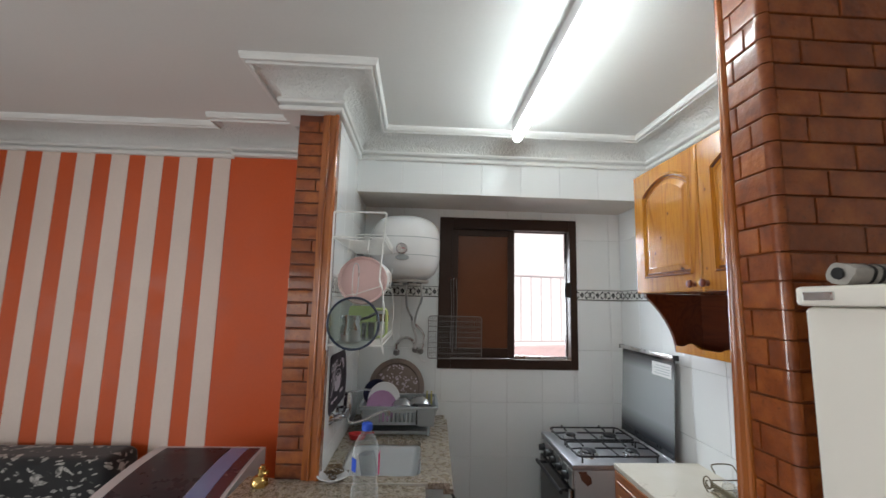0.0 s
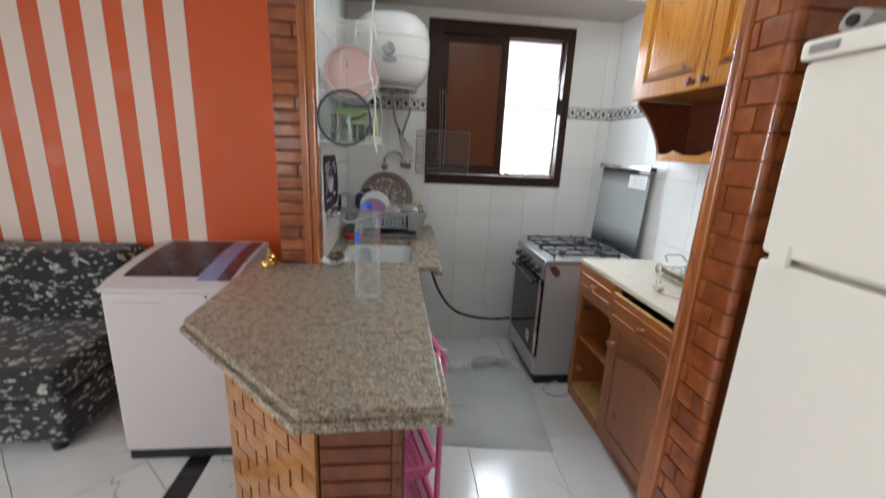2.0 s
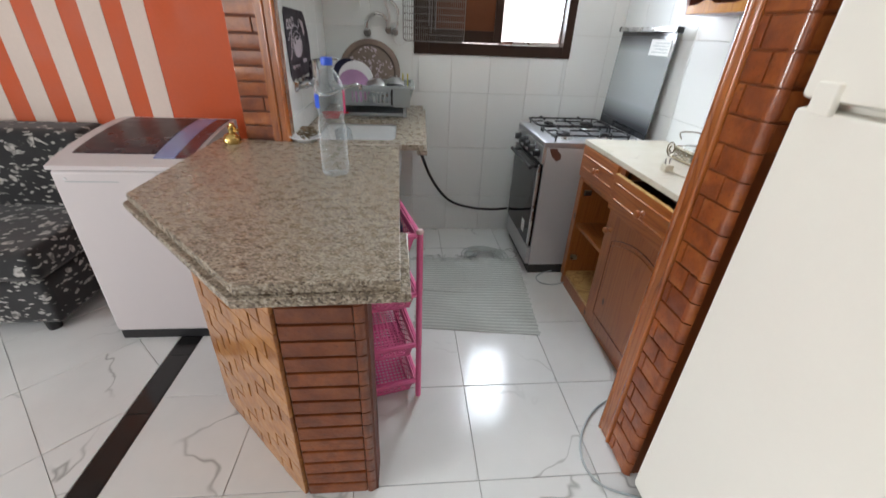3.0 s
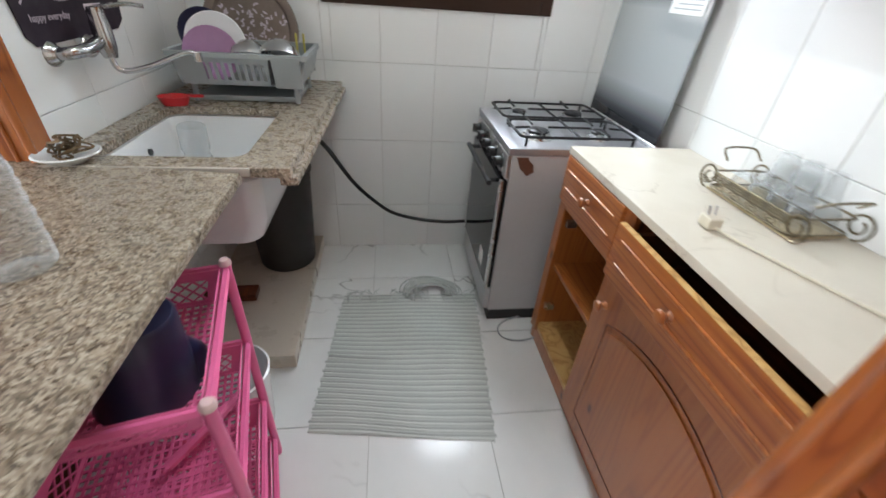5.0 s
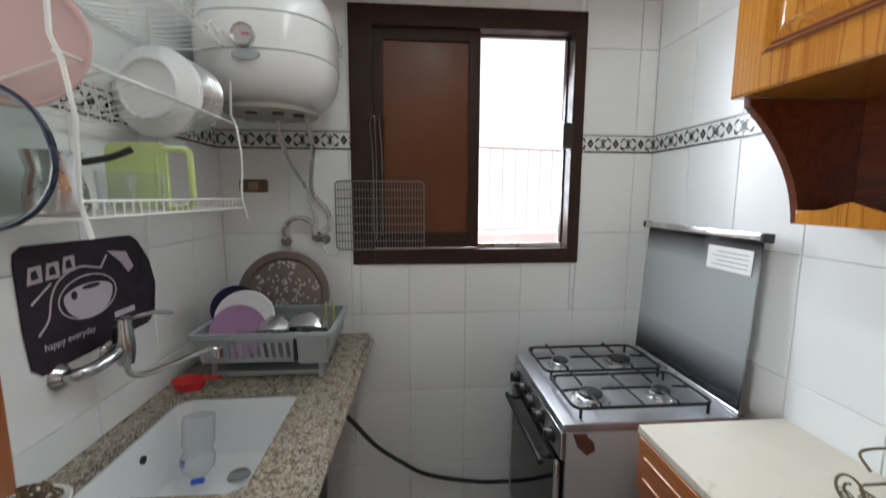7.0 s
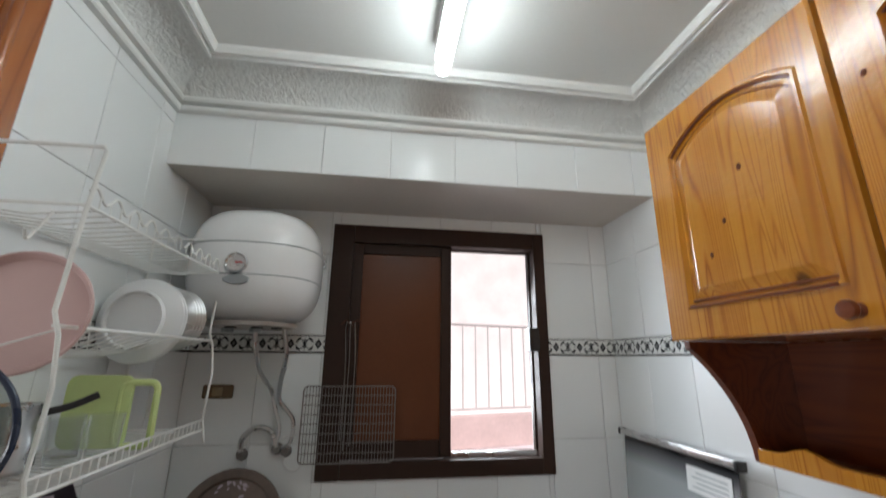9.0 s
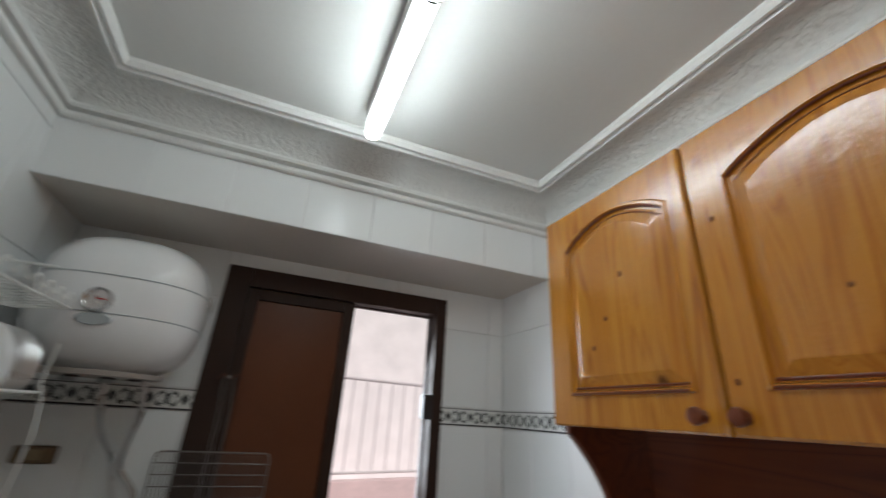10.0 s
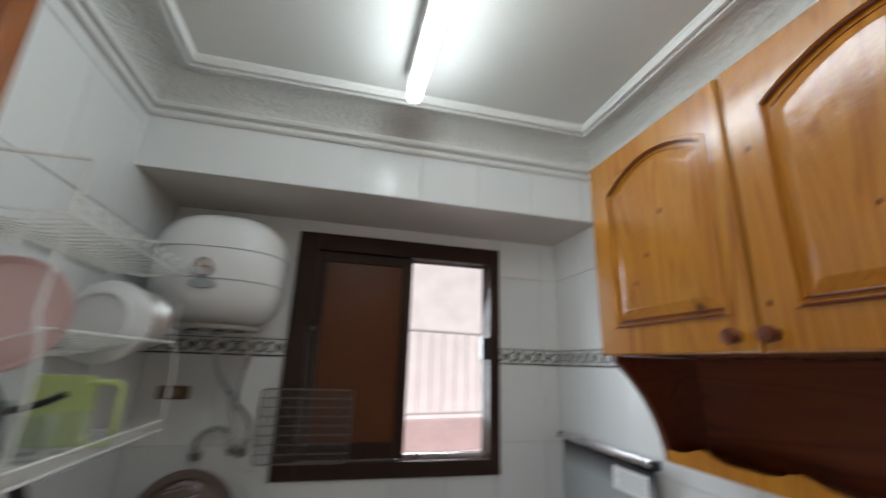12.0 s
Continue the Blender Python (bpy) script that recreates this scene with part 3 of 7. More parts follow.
rod(bm, (1.222, 1.268, 0), (1.222, 1.268, 2.66), 0.007, 10)
for v in bm.verts:                       # the trim is narrowed upwards to fit the camera's views
    if v.co.y > 1.3:
        v.co.y -= 0.024 * v.co.z - 0.008
single("trim_right", bm, M_TRIM, "glossy reddish wooden corner trim", "trim", "structure")


# ---- window ----
window = thing("window_1", (1.012, YB, WZ0), "dark brown sliding window with a solid brown leaf and one side open", "window", kind="structure")
FY0, FY1 = YB - 0.012, YB + 0.06
for nm, a in (("frame_left", (WX0, FY0, WZ0, WX0 + 0.098, FY1, WZ1)), ("frame_right", (WX1 - 0.055, FY0, WZ0, WX1, FY1, WZ1)),
              ("frame_bottom", (WX0 + 0.098, FY0, WZ0, WX1 - 0.055, FY1, WZ0 + 0.07)), ("frame_top", (WX0 + 0.098, FY0, WZ1 - 0.085, WX1 - 0.055, FY1, WZ1))):
    part(nm, rbox(*a, r=0.004), M_FRAME, window)
for nm, a in (("track", (WX0 + 0.098, FY1, WZ0 + 0.018, WX1 - 0.03, YB + 0.214, WZ0 + 0.062)), ("jamb_right", (WX1 - 0.062, FY1, WZ0 + 0.062, WX1 - 0.018, FY1 + 0.03, WZ1 - 0.085)),
              ("head_track", (WX0 + 0.098, FY1, WZ1 - 0.09, WX1 - 0.03, FY1 + 0.03, WZ1 - 0.018))):
    part(nm, rbox(*a, r=0.003), M_FRAME, window)
part("track_lip", rbox(1.045, FY1 - 0.03, WZ0 + 0.062, WX1 - 0.06, FY1 - 0.024, WZ0 + 0.092, r=0.002), M_STEEL, window, "bare metal sill track")
sx0, sx1, sz0, sz1, sy = WX0 + 0.085, 1.062, WZ0 + 0.075, WZ1 - 0.085, YB + 0.012
leaf = part("sliding_leaf", rbox(sx0 + 0.05, sy + 0.012, sz0 + 0.06, sx1 - 0.04, sy + 0.028, sz1 - 0.04, r=0.003), M_PANEL, window, "solid reddish brown panel")
for a in ((sx0, sy, sz0, sx0 + 0.058, sy + 0.036, sz1), (sx1 - 0.05, sy, sz0, sx1, sy + 0.036, sz1), (sx0 + 0.058, sy, sz0, sx1 - 0.05, sy + 0.036, sz0 + 0.07), (sx0 + 0.058, sy, sz1 - 0.05, sx1 - 0.05, sy + 0.036, sz1)):
    part("leaf_frame", rbox(*a, r=0.003), M_FRAME, leaf)
part("latch", rbox(1.435, YB - 0.02, 1.79, 1.485, YB + 0.03, 1.90, r=0.006), M_DARKPL, window, "black plastic latch")

# ---- outside ----
terrace = single("terrace", box(bmesh.new(), -3, 3.45, 0.6, 6, 9.0, 0.75), surface("terrace_floor", (0.70, 0.60, 0.62), 0.8, spread=0.15), "pinkish paved terrace outside the window", "terrace", "structure")
single("outer_wall", box(bmesh.new(), -3, 8.6, 0.75, 6, 8.8, 6.5), surface("outer_render", (0.86, 0.81, 0.80), 0.9, spread=0.08), "sunlit pale rendered wall outside", "wall", "structure")
single("parapet", rbox(-2.0, 6.19, 0.75, 4.2, 6.34, 1.10, r=0.01, m=Matrix.Translation((1.5, 6.27, 0)) @ Matrix.Rotation(radians(14), 4, "Z") @ Matrix.Translation((-1.5, -6.27, 0))), surface("parapet_brick", (0.62, 0.47, 0.46), 0.9, spread=0.12, fine=25), "low pinkish parapet outside the window", "parapet", "structure")
rail = thing("railing", (1.5, 6.27, 1.10), "thin grey metal railing on the parapet outside", "railing")
M_RAIL = surface("railing_paint", (0.55, 0.50, 0.50), 0.5)
part("top_rail", rod(bmesh.new(), (-1, 6.27, 2.16), (4, 6.27, 2.16), 0.018), M_RAIL, rail)
part("bottom_rail", rod(bmesh.new(), (-1, 6.27, 1.17), (4, 6.27, 1.17), 0.014), M_RAIL, rail)
for i in range(28):
    part("bar", rod(bmesh.new(), (-0.9 + 0.175 * i, 6.27, 1.17), (-0.9 + 0.175 * i, 6.27, 2.16), 0.009, 8), M_RAIL, rail)
for x in (-0.95, 1.5, 3.95):
    part("post", rod(bmesh.new(), (x, 6.27, 1.09), (x, 6.27, 2.18), 0.02, 10), M_RAIL, rail)
rail.rotation_euler = (0, 0, radians(14))

# ---- fluorescent tube ----
TUX, TUZ = 0.905, ZC - 0.094
tube = thing("tube_lamp", (TUX, 1.9, ZC), "white fluorescent batten lamp with its lit tube on the ceiling", "lamp")
part("batten", rbox(TUX - 0.031, 1.27, ZC - 0.067, TUX + 0.031, 2.465, ZC, r=0.008), M_WHITEPL, tube)
along_y = Matrix.Translation((TUX, 1.285, TUZ)) @ Matrix.Rotation(radians(-90), 4, "X")
part("tube", lathe(bmesh.new(), [(0, 0), (0.018, 0.001), (0.0235, 0.008), (0.0255, 0.02), (0.0255, 1.175), (0.0235, 1.187), (0.018, 1.194), (0, 1.195)], along_y, 24), M_TUBE, tube, "lit fluorescent tube")
for y0 in (1.30, 2.44):
    part("lamp_holder", rbox(TUX - 0.010, y0, TUZ + 0.020, TUX + 0.010, y0 + 0.02, ZC - 0.066, r=0.002), M_WHITEPL, tube)
part("clip", rod(bmesh.new(), (TUX, 1.905, TUZ), (TUX, 1.912, TUZ), 0.0263, 14), M_DARKPL, tube)

# ---- granite counter on the bar and over the sink ----
ZT = 0.94
SINK = (0.006, 2.197, 0.388, 2.68)   # basin cut-out
bar_top = thing("granite_counter", (0.1, 1.7, ZT), "speckled beige granite counter with a stepped double edge", "counter")
OUT = [(0.085, 0.972), (0.448, 0.985), (0.442, 1.28), (0.335, 1.285), (0.335, 2.108), (-0.30, 2.19), (-0.405, 2.22), (-0.405, 1.485)]


def inset(poly, d):
    n = len(poly)
    c = [(poly[i], poly[(i + 1) % n]) for i in range(n)]
    lines = []
    for (ax, ay), (bx, by) in c:
        l = math.hypot(bx - ax, by - ay)
        nx, ny = -(by - ay) / l, (bx - ax) / l
        lines.append((ax + nx * d, ay + ny * d, bx - ax, by - ay))
    out = []
    for i in range(n):
        x1, y1, dx1, dy1 = lines[i - 1]
        x2, y2, dx2, dy2 = lines[i]
        t = ((x2 - x1) * dy2 - (y2 - y1) * dx2) / (dx1 * dy2 - dy1 * dx2)
        out.append((x1 + t * dx1, y1 + t * dy1))
    return out


part("lower_slab", prism(bmesh.new(), OUT, ZT - 0.05, ZT - 0.026, 0.006), M_GRANITE, bar_top)
TOP = [(0.085, 0.972), (0.440, 0.985), (0.422, 2.105), (-0.30, 2.19), (-0.405, 2.22), (-0.405, 1.485)]
part("upper_slab", prism(bmesh.new(), inset(TOP, 0.014), ZT - 0.027, ZT, 0.005), M_GRANITE, bar_top)


def slab_round_hole(bm, x0, y0, x1, y1, hole, z0, z1):
    """A slab with a rounded hole, as a ring of quads."""
    inner = rounded(*hole, 0.045, 6)
    n = len(inner)
    cx, cy = (hole[0] + hole[2]) / 2, (hole[1] + hole[3]) / 2
    outer = []
    for x, y in inner:
        dx, dy = x - cx, y - cy
        t = min((x1 - cx) / dx if dx > 0 else (x0 - cx) / dx if dx < 0 else 1e9, (y1 - cy) / dy if dy > 0 else (y0 - cy) / dy if dy < 0 else 1e9)
        outer.append((cx + dx * t, cy + dy * t))
    for corner in ((x0, y0), (x1, y0), (x1, y1), (x0, y1)):
        i = min(range(n), key=lambda j: (outer[j][0] - corner[0]) ** 2 + (outer[j][1] - corner[1]) ** 2)
        outer[i] = corner
    v = {(k, z): [bm.verts.new((x, y, z)) for x, y in ring] for k, ring in (("i", inner), ("o", outer)) for z in (z0, z1)}
    for i in range(n):
        j = (i + 1) % n
        bm.faces.new((v["i", z1][i], v["o", z1][i], v["o", z1][j], v["i", z1][j]))
        bm.faces.new((v["i", z0][j], v["o", z0][j], v["o", z0][i], v["i", z0][i]))
        bm.faces.new((v["i", z0][i], v["i", z1][i], v["i", z1][j], v["i", z0][j]))
        bm.faces.new((v["o", z0][j], v["o", z1][j], v["o", z1][i], v["o", z0][i]))
    return bm


sink_top = thing("sink_counter", (0.25, 2.65, ZT), "speckled beige granite worktop round the sink", "counter")
bm = slab_round_hole(bmesh.new(), XL + 0.002, 2.125, 0.538, YB - 0.002, SINK, ZT - 0.027, ZT - 0.001)
strip = rbox(0.508, 2.125, ZT - 0.05, 0.555, YB - 0.002, ZT - 0.026, r=0.005)
for some in (bm, strip):                 # the outer edge is skewed to fit the camera's view
    for v in some.verts:
        if v.co.x > 0.5:
            v.co.x += (v.co.y - 2.7) * 0.034
part("upper_slab", bm, M_GRANITE, sink_top)
part("edge_strip", strip, M_GRANITE, sink_top)
part("seam", box(bmesh.new(), -0.06, 2.117, ZT - 0.02, 0.42, 2.124, ZT + 0.0004), surface("white_cement", (0.47, 0.43, 0.38), 0.9), sink_top, "pale cement joint")

# ---- ceramic basin ----
basin = thing("sink_basin", (0.2, 2.5, 0.72), "deep white ceramic sink set under the granite", "sink")
bm = bmesh.new()
x0, y0, x1, y1 = SINK
rings = []
for grow, z, r in ((0.012, ZT - 0.03, 0.05), (0.0, ZT - 0.034, 0.045), (-0.012, ZT - 0.14, 0.05), (-0.03, ZT - 0.205, 0.055), (-0.06, ZT - 0.222, 0.05)):
    rings.append([bm.verts.new((x, y, z)) for x, y in rounded(x0 - grow, y0 - grow, x1 + grow, y1 + grow, r, 6)])
outer = []
for grow, z, r in ((0.012, ZT - 0.03, 0.05), (0.03, ZT - 0.06, 0.05), (0.022, ZT - 0.20, 0.05), (-0.01, ZT - 0.28, 0.06)):
    outer.append([bm.verts.new((x, y, z)) for x, y in rounded(x0 - grow, y0 - grow, x1 + grow, y1 + grow, r, 6)])
for some, flip in ((rings, False), (outer, True)):
    for p, q in zip(some, some[1:]):
        for i in range(len(p)):
            j = (i + 1) % len(p)
            bm.faces.new((p[i], p[j], q[j], q[i]))
    bm.faces.new(some[-1])
part("bowl", bm, M_CERAMIC, basin)
# a solid black disc paints the shade of the overflow hole
part("overflow_hole", rod(bmesh.new(), (x0 + 0.012, 2.46, ZT - 0.09), (x0 + 0.002, 2.46, ZT - 0.09), 0.011, 14), M_DARKPL, basin, "black disc for the shaded overflow hole")
part("drain", lathe(bmesh.new(), [(0, 0.002), (0.022, 0.002), (0.03, 0.006), (0.034, 0)], Matrix.Translation((0.22, 2.56, ZT - 0.2215))), M_CHROME, basin, "chrome drain")
part("drain_pipe", sweep(bmesh.new(), smooth_path([(0.2, 2.5, 0.67), (0.2, 2.5, 0.6), (0.14, 2.5, 0.54), (0.08, 2.52, 0.6), (-0.06, 2.55, 0.62)]), 0.022, 10), M_GREYPL, basin)

# ---- plinth under the sink ----
plinth = single("plinth", rbox(XL, 2.285, 0, 0.388, YB, 0.072, r=0.006), M_PLINTH, "low tiled plinth under the sink, tinted beige for shade", "plinth", "structure")

# ---- bar front ----
bar_core = single("bar_wall", prism(bmesh.new(), [(0.112, 1.132), (0.338, 1.132), (0.338, 1.24), (0.16, 1.24), (-0.20, 1.60), (-0.20, 2.21), (-0.298, 2.21), (-0.298, 1.545)], 0, ZT - 0.051), M_JOINT, "low bar wall faced with glossy brick slips", "bar", "structure")

# ---- stove ----
stove = thing("gas_stove", (1.52, 2.81, 0), "grey four-burner gas stove with a raised glass lid", "stove")
SX0, SX1, SY0, SY1, SZ = 1.222, 1.80, 2.515, 3.10, 0.868
part("plinth", box(bmesh.new(), SX0 + 0.02, SY0 + 0.015, 0, SX1 - 0.01, SY1 - 0.015, 0.068), M_DARKPL, stove, "black base plinth")
part("body", rbox(SX0 + 0.012, SY0 + 0.004, 0.068, SX1, SY1 - 0.004, SZ - 0.03, r=0.004), M_STOVE, stove)
part("rust_patch", prism(bmesh.new(), [(0.0, 0.0), (0.018, -0.045), (0.05, -0.075), (0.075, -0.06), (0.07, -0.03), (0.05, -0.012), (0.045, 0.0)], 0, 0.001, m=Matrix.Translation((SX0 + 0.03, SY0 + 0.003, SZ - 0.035)) @ UPRIGHT_Y @ Matrix.Diagonal((1, 1, -1, 1))), M_RUST, stove, "rusted patch on the side")
hob = part("hob", rbox(SX0 - 0.004, SY0, SZ - 0.03, SX1 + 0.005, SY1, SZ, r=0.006), surface("dull_hob_steel", (0.42, 0.42, 0.44), 0.4, 0.85, spread=0.12, big=8.0, fine=150), stove, "steel hob")
part("control_panel", rbox(SX0 - 0.006, SY0 + 0.006, SZ - 0.125, SX0 + 0.012, SY1 - 0.006, SZ - 0.031, r=0.004), M_STEEL, stove)
door = part("oven_door", rbox(SX0 - 0.016, SY0 + 0.012, 0.20, SX0 + 0.012, SY1 - 0.012, SZ - 0.135, r=0.006), M_DGLASS, stove, "dark glass oven door")
part("door_trim", rbox(SX0 - 0.018, SY0 + 0.008, 0.20, SX0 - 0.004, SY0 + 0.03, SZ - 0.135, r=0.003), M_STEEL, door)
part("door_trim", rbox(SX0 - 0.018, SY1 - 0.03, 0.20, SX0 - 0.004, SY1 - 0.008, SZ - 0.135, r=0.003), M_STEEL, door)
bm = rod(bmesh.new(), (SX0 - 0.05, SY0 + 0.06, SZ - 0.165), (SX0 - 0.05, SY1 - 0.06, SZ - 0.165), 0.011)
rod(bm, (SX0 - 0.05, SY0 + 0.09, SZ - 0.165), (SX0 - 0.012, SY0 + 0.09, SZ - 0.165), 0.009)
rod(bm, (SX0 - 0.05, SY1 - 0.09, SZ - 0.165), (SX0 - 0.012, SY1 - 0.09, SZ - 0.165), 0.009)
part("door_handle", bm, M_DARKPL, door)
part("door_sticker", box(bmesh.new(), SX0 - 0.0178, SY0 + 0.12, 0.25, SX0 - 0.0165, SY0 + 0.18, 0.33), M_PAPER, door, "small white sticker")
part("drawer", rbox(SX0 - 0.012, SY0 + 0.012, 0.072, SX0 + 0.012, SY1 - 0.012, 0.192, r=0.005), M_STOVE, stove)
for i in range(5):
    y = SY0 + 0.075 + i * 0.108
    m = Matrix.Translation((SX0 - 0.006, y, SZ - 0.078)) @ Matrix.Rotation(radians(-90), 4, "Y")
    kn = part("knob", lathe(bmesh.new(), [(0, 0.028), (0.017, 0.028), (0.02, 0.024), (0.021, 0.006), (0.026, 0.004), (0.026, 0)], m, 18), M_DARKPL, stove)
    part("grip", box(bmesh.new(), SX0 - 0.042, y - 0.005, SZ - 0.098, SX0 - 0.03, y + 0.005, SZ - 0.058, r=0.003), M_DARKPL, kn)
for bx in (SX0 + 0.15, SX0 + 0.41):
    for by in (SY0 + 0.15, SY0 + 0.435):
        rr = 0.05 if (bx > 1.5) == (by > 2.8) else 0.038
        m = Matrix.Translation((bx, by, SZ))
        bu = part("burner", lathe(bmesh.new(), [(rr * 1.35, 0.0), (rr * 1.3, 0.004), (rr, 0.006), (rr, 0.018), (rr * 0.8, 0.021), (0, 0.021)], m), M_STEEL, stove)
        part("burner_cap", lathe(bmesh.new(), [(rr * 0.82, 0.018), (rr * 0.82, 0.027), (rr * 0.7, 0.031), (0, 0.031)], m), M_IRON, bu)
for y0, y1 in ((SY0 + 0.03, SY0 + 0.27), (SY0 + 0.305, SY0 + 0.555)):
    bm = bmesh.new()
    z, xa, xb = SZ + 0.034, SX0 + 0.045, SX0 + 0.515
    sweep(bm, [(x, y, z) for x, y in rounded(xa, y0, xb, y1, 0.03, 4)], 0.0055, 6, True)
    ym = (y0 + y1) / 2
    for bx in (SX0 + 0.15, SX0 + 0.41):
        for a, b in (((bx - 0.02, y0), (bx - 0.02, ym - 0.03)), ((bx - 0.02, y1), (bx - 0.02, ym + 0.03))):
            sweep(bm, [(*a, z), (a[0], a[1], z + 0.012), (b[0], b[1], z + 0.006)], 0.005, 6)
    sweep(bm, [(xa, ym, z), (SX0 + 0.11, ym, z + 0.004)], 0.005, 6)
    sweep(bm, [(SX0 + 0.19, ym, z + 0.004), (SX0 + 0.37, ym, z + 0.004)], 0.005, 6)
    sweep(bm, [(SX0 + 0.45, ym, z + 0.004), (xb, ym, z)], 0.005, 6)
    sweep(bm, [(SX0 + 0.28, y0, z), (SX0 + 0.28, y1, z)], 0.005, 6)
    for x, y in ((xa + 0.02, y0), (xb - 0.02, y0), (xa + 0.02, y1), (xb - 0.02, y1)):
        rod(bm, (x, y, SZ), (x, y, z), 0.005, 6)
    part("pan_support", bm, M_IRON, stove, "black wire pan support")
# raised lid
def lid_glass():
    """Grey glass that turns black towards the hinge and towards the rail."""
    k = Net("grey_lid_glass")
    sx_ = k.node("ShaderNodeSeparateXYZ")
    k.link(k.coord.outputs["Object"], sx_.inputs[0])
    m = k.node("ShaderNodeMapRange")
    for i, v in ((1, SZ), (2, SZ + 0.58), (3, 0.0), (4, 1.0)):
        m.inputs[i].default_value = v
    k.link(sx_.outputs[2], m.inputs[0])
    col = k.ramp(m.outputs[0], [(0.03, (0.006, 0.006, 0.008)), (0.13, (0.07, 0.075, 0.085)), (0.32, (0.42, 0.45, 0.47)), (0.80, (0.45, 0.48, 0.49)), (0.90, (0.16, 0.16, 0.17)), (0.96, (0.02, 0.02, 0.022))])
    k.set(Base_Color=col, Roughness=0.12, Metallic=0.35)
    return k.mat


lid_m = Matrix.Translation((SX1, 0, SZ + 0.01)) @ Matrix.Rotation(radians(3), 4, "Y")
lid = part("glass_lid", rbox(-0.003, SY0 + 0.006, 0, 0.003, SY1 + 0.02, 0.562, r=0.002, m=lid_m), lid_glass(), stove, "grey glass lid, black towards hinge and rail, standing open")
part("lid_rail", rbox(-0.022, SY0 - 0.004, 0.560, 0.010, SY1 + 0.022, 0.584, r=0.004, m=lid_m), M_STEEL, lid)
part("rail_end", rbox(-0.025, SY0 - 0.018, 0.555, 0.012, SY0 - 0.003, 0.586, r=0.004, m=lid_m), M_DARKPL, lid)
part("rail_end", rbox(-0.025, SY1 + 0.022, 0.558, 0.012, SY1 + 0.034, 0.586, r=0.004, m=lid_m), M_DARKPL, lid)
sticker = part("lid_sticker", box(bmesh.new(), -0.006, SY0 + 0.03, 0.445, -0.0045, SY0 + 0.225, 0.525, m=lid_m), M_PAPER, lid, "white paper sticker with grey print")
for i in range(4):
    part("print_bar", box(bmesh.new(), -0.0066, SY0 + 0.045, 0.460 + 0.015 * i, -0.0059, SY0 + 0.20 - 0.02 * (i % 2), 0.464 + 0.015 * i, m=lid_m), M_GREYPL, sticker)
part("lid_hinge", rod(bmesh.new(), (SX1 + 0.004, SY0 + 0.0, SZ + 0.008), (SX1 + 0.004, SY1, SZ + 0.008), 0.012), M_STEEL, stove)

# ---- base cabinet ----
CX0, CY0, CY1, CZ = 1.432, 1.285, 2.425, 0.912
cab = thing("base_cabinet", (1.66, 1.85, 0), "brown varnished pine base cabinet with a drawer ajar", "cabinet")
part("side_panel", rbox(CX0, CY1 - 0.022, 0.0, XR - 0.004, CY1, CZ - 0.025, r=0.002), M_CABINET, cab)
part("side_panel", rbox(CX0, CY0, 0.0, XR - 0.004, CY0 + 0.02, CZ - 0.025, r=0.002), M_CABINET, cab)
part("divider", rbox(CX0 + 0.004, 1.985, 0.07, XR - 0.02, 2.005, CZ - 0.026, r=0.002), M_CABINET, cab)
part("back_panel", box(bmesh.new(), XR - 0.012, CY0 + 0.02, 0.0, XR - 0.005, CY1 - 0.022, CZ - 0.026), M_CABINET, cab)
part("bottom_panel", rbox(CX0 + 0.003, CY0 + 0.02, 0.07, XR - 0.012, CY1 - 0.022, 0.09, r=0.002), M_CABSIDE, cab, "light pine cabinet floor")
part("kick_board", rbox(CX0 + 0.002, CY0 + 0.02, 0.0, CX0 + 0.02, CY1 - 0.022, 0.072, r=0.002), M_CABINET, cab)
part("shelf", rbox(CX0 + 0.012, 2.005, 0.405, XR - 0.012, CY1 - 0.022, 0.425, r=0.002), M_CABDRAWER, cab)
for y0, y1 in ((CY1 - 0.05, CY1), (1.97, 2.02), (CY0, CY0 + 0.06)):
    part("stile", rbox(CX0 - 0.012, y0, 0.07, CX0 + 0.004, y1, 0.70 if y0 > 2.1 else CZ - 0.026, r=0.002), M_CABINET, cab)
part("rail", rbox(CX0 - 0.010, CY0, 0.69, CX0 + 0.004, CY1, 0.705, r=0.002), M_CABINET, cab)


def panelled(name, y0, y1, z0, z1, x, parent, material, thick=0.018, label=""):
    return part(name, rbox(x - thick, y0, z0, x, y1, z1, r=0.004), material, parent, label)


def turned_knob(x, y, z, parent, material):
    m = Matrix.Translation((x, y, z)) @ Matrix.Rotation(radians(-90), 4, "Y")
    return part("knob", lathe(bmesh.new(), [(0.013, 0), (0.012, 0.004), (0.008, 0.008), (0.008, 0.014), (0.014, 0.018), (0.0175, 0.024), (0.015, 0.031), (0, 0.034)], m, 18), material, parent)


dr = panelled("drawer", 2.02, CY1 - 0.004, 0.715, CZ - 0.028, CX0 - 0.006, cab, M_CABDRAWER)
for z in (0.765, 0.83):
    part("moulding", rbox(CX0 - 0.03, 2.05, z, CX0 - 0.022, CY1 - 0.04, z + 0.010, r=0.003), M_CABINET, dr)
turned_knob(CX0 - 0.024, 2.21, 0.80, dr, M_CABINET)
dx = CX0 - 0.04
dr2 = panelled("drawer", 1.33, 1.968, 0.705, CZ - 0.045, dx, cab, M_CABDRAWER, 0.02, label="drawer pulled slightly open")
for z in (0.755, 0.825):
    part("moulding", rbox(dx - 0.026, 1.37, z, dx - 0.018, 1.93, z + 0.010, r=0.003), M_CABINET, dr2)
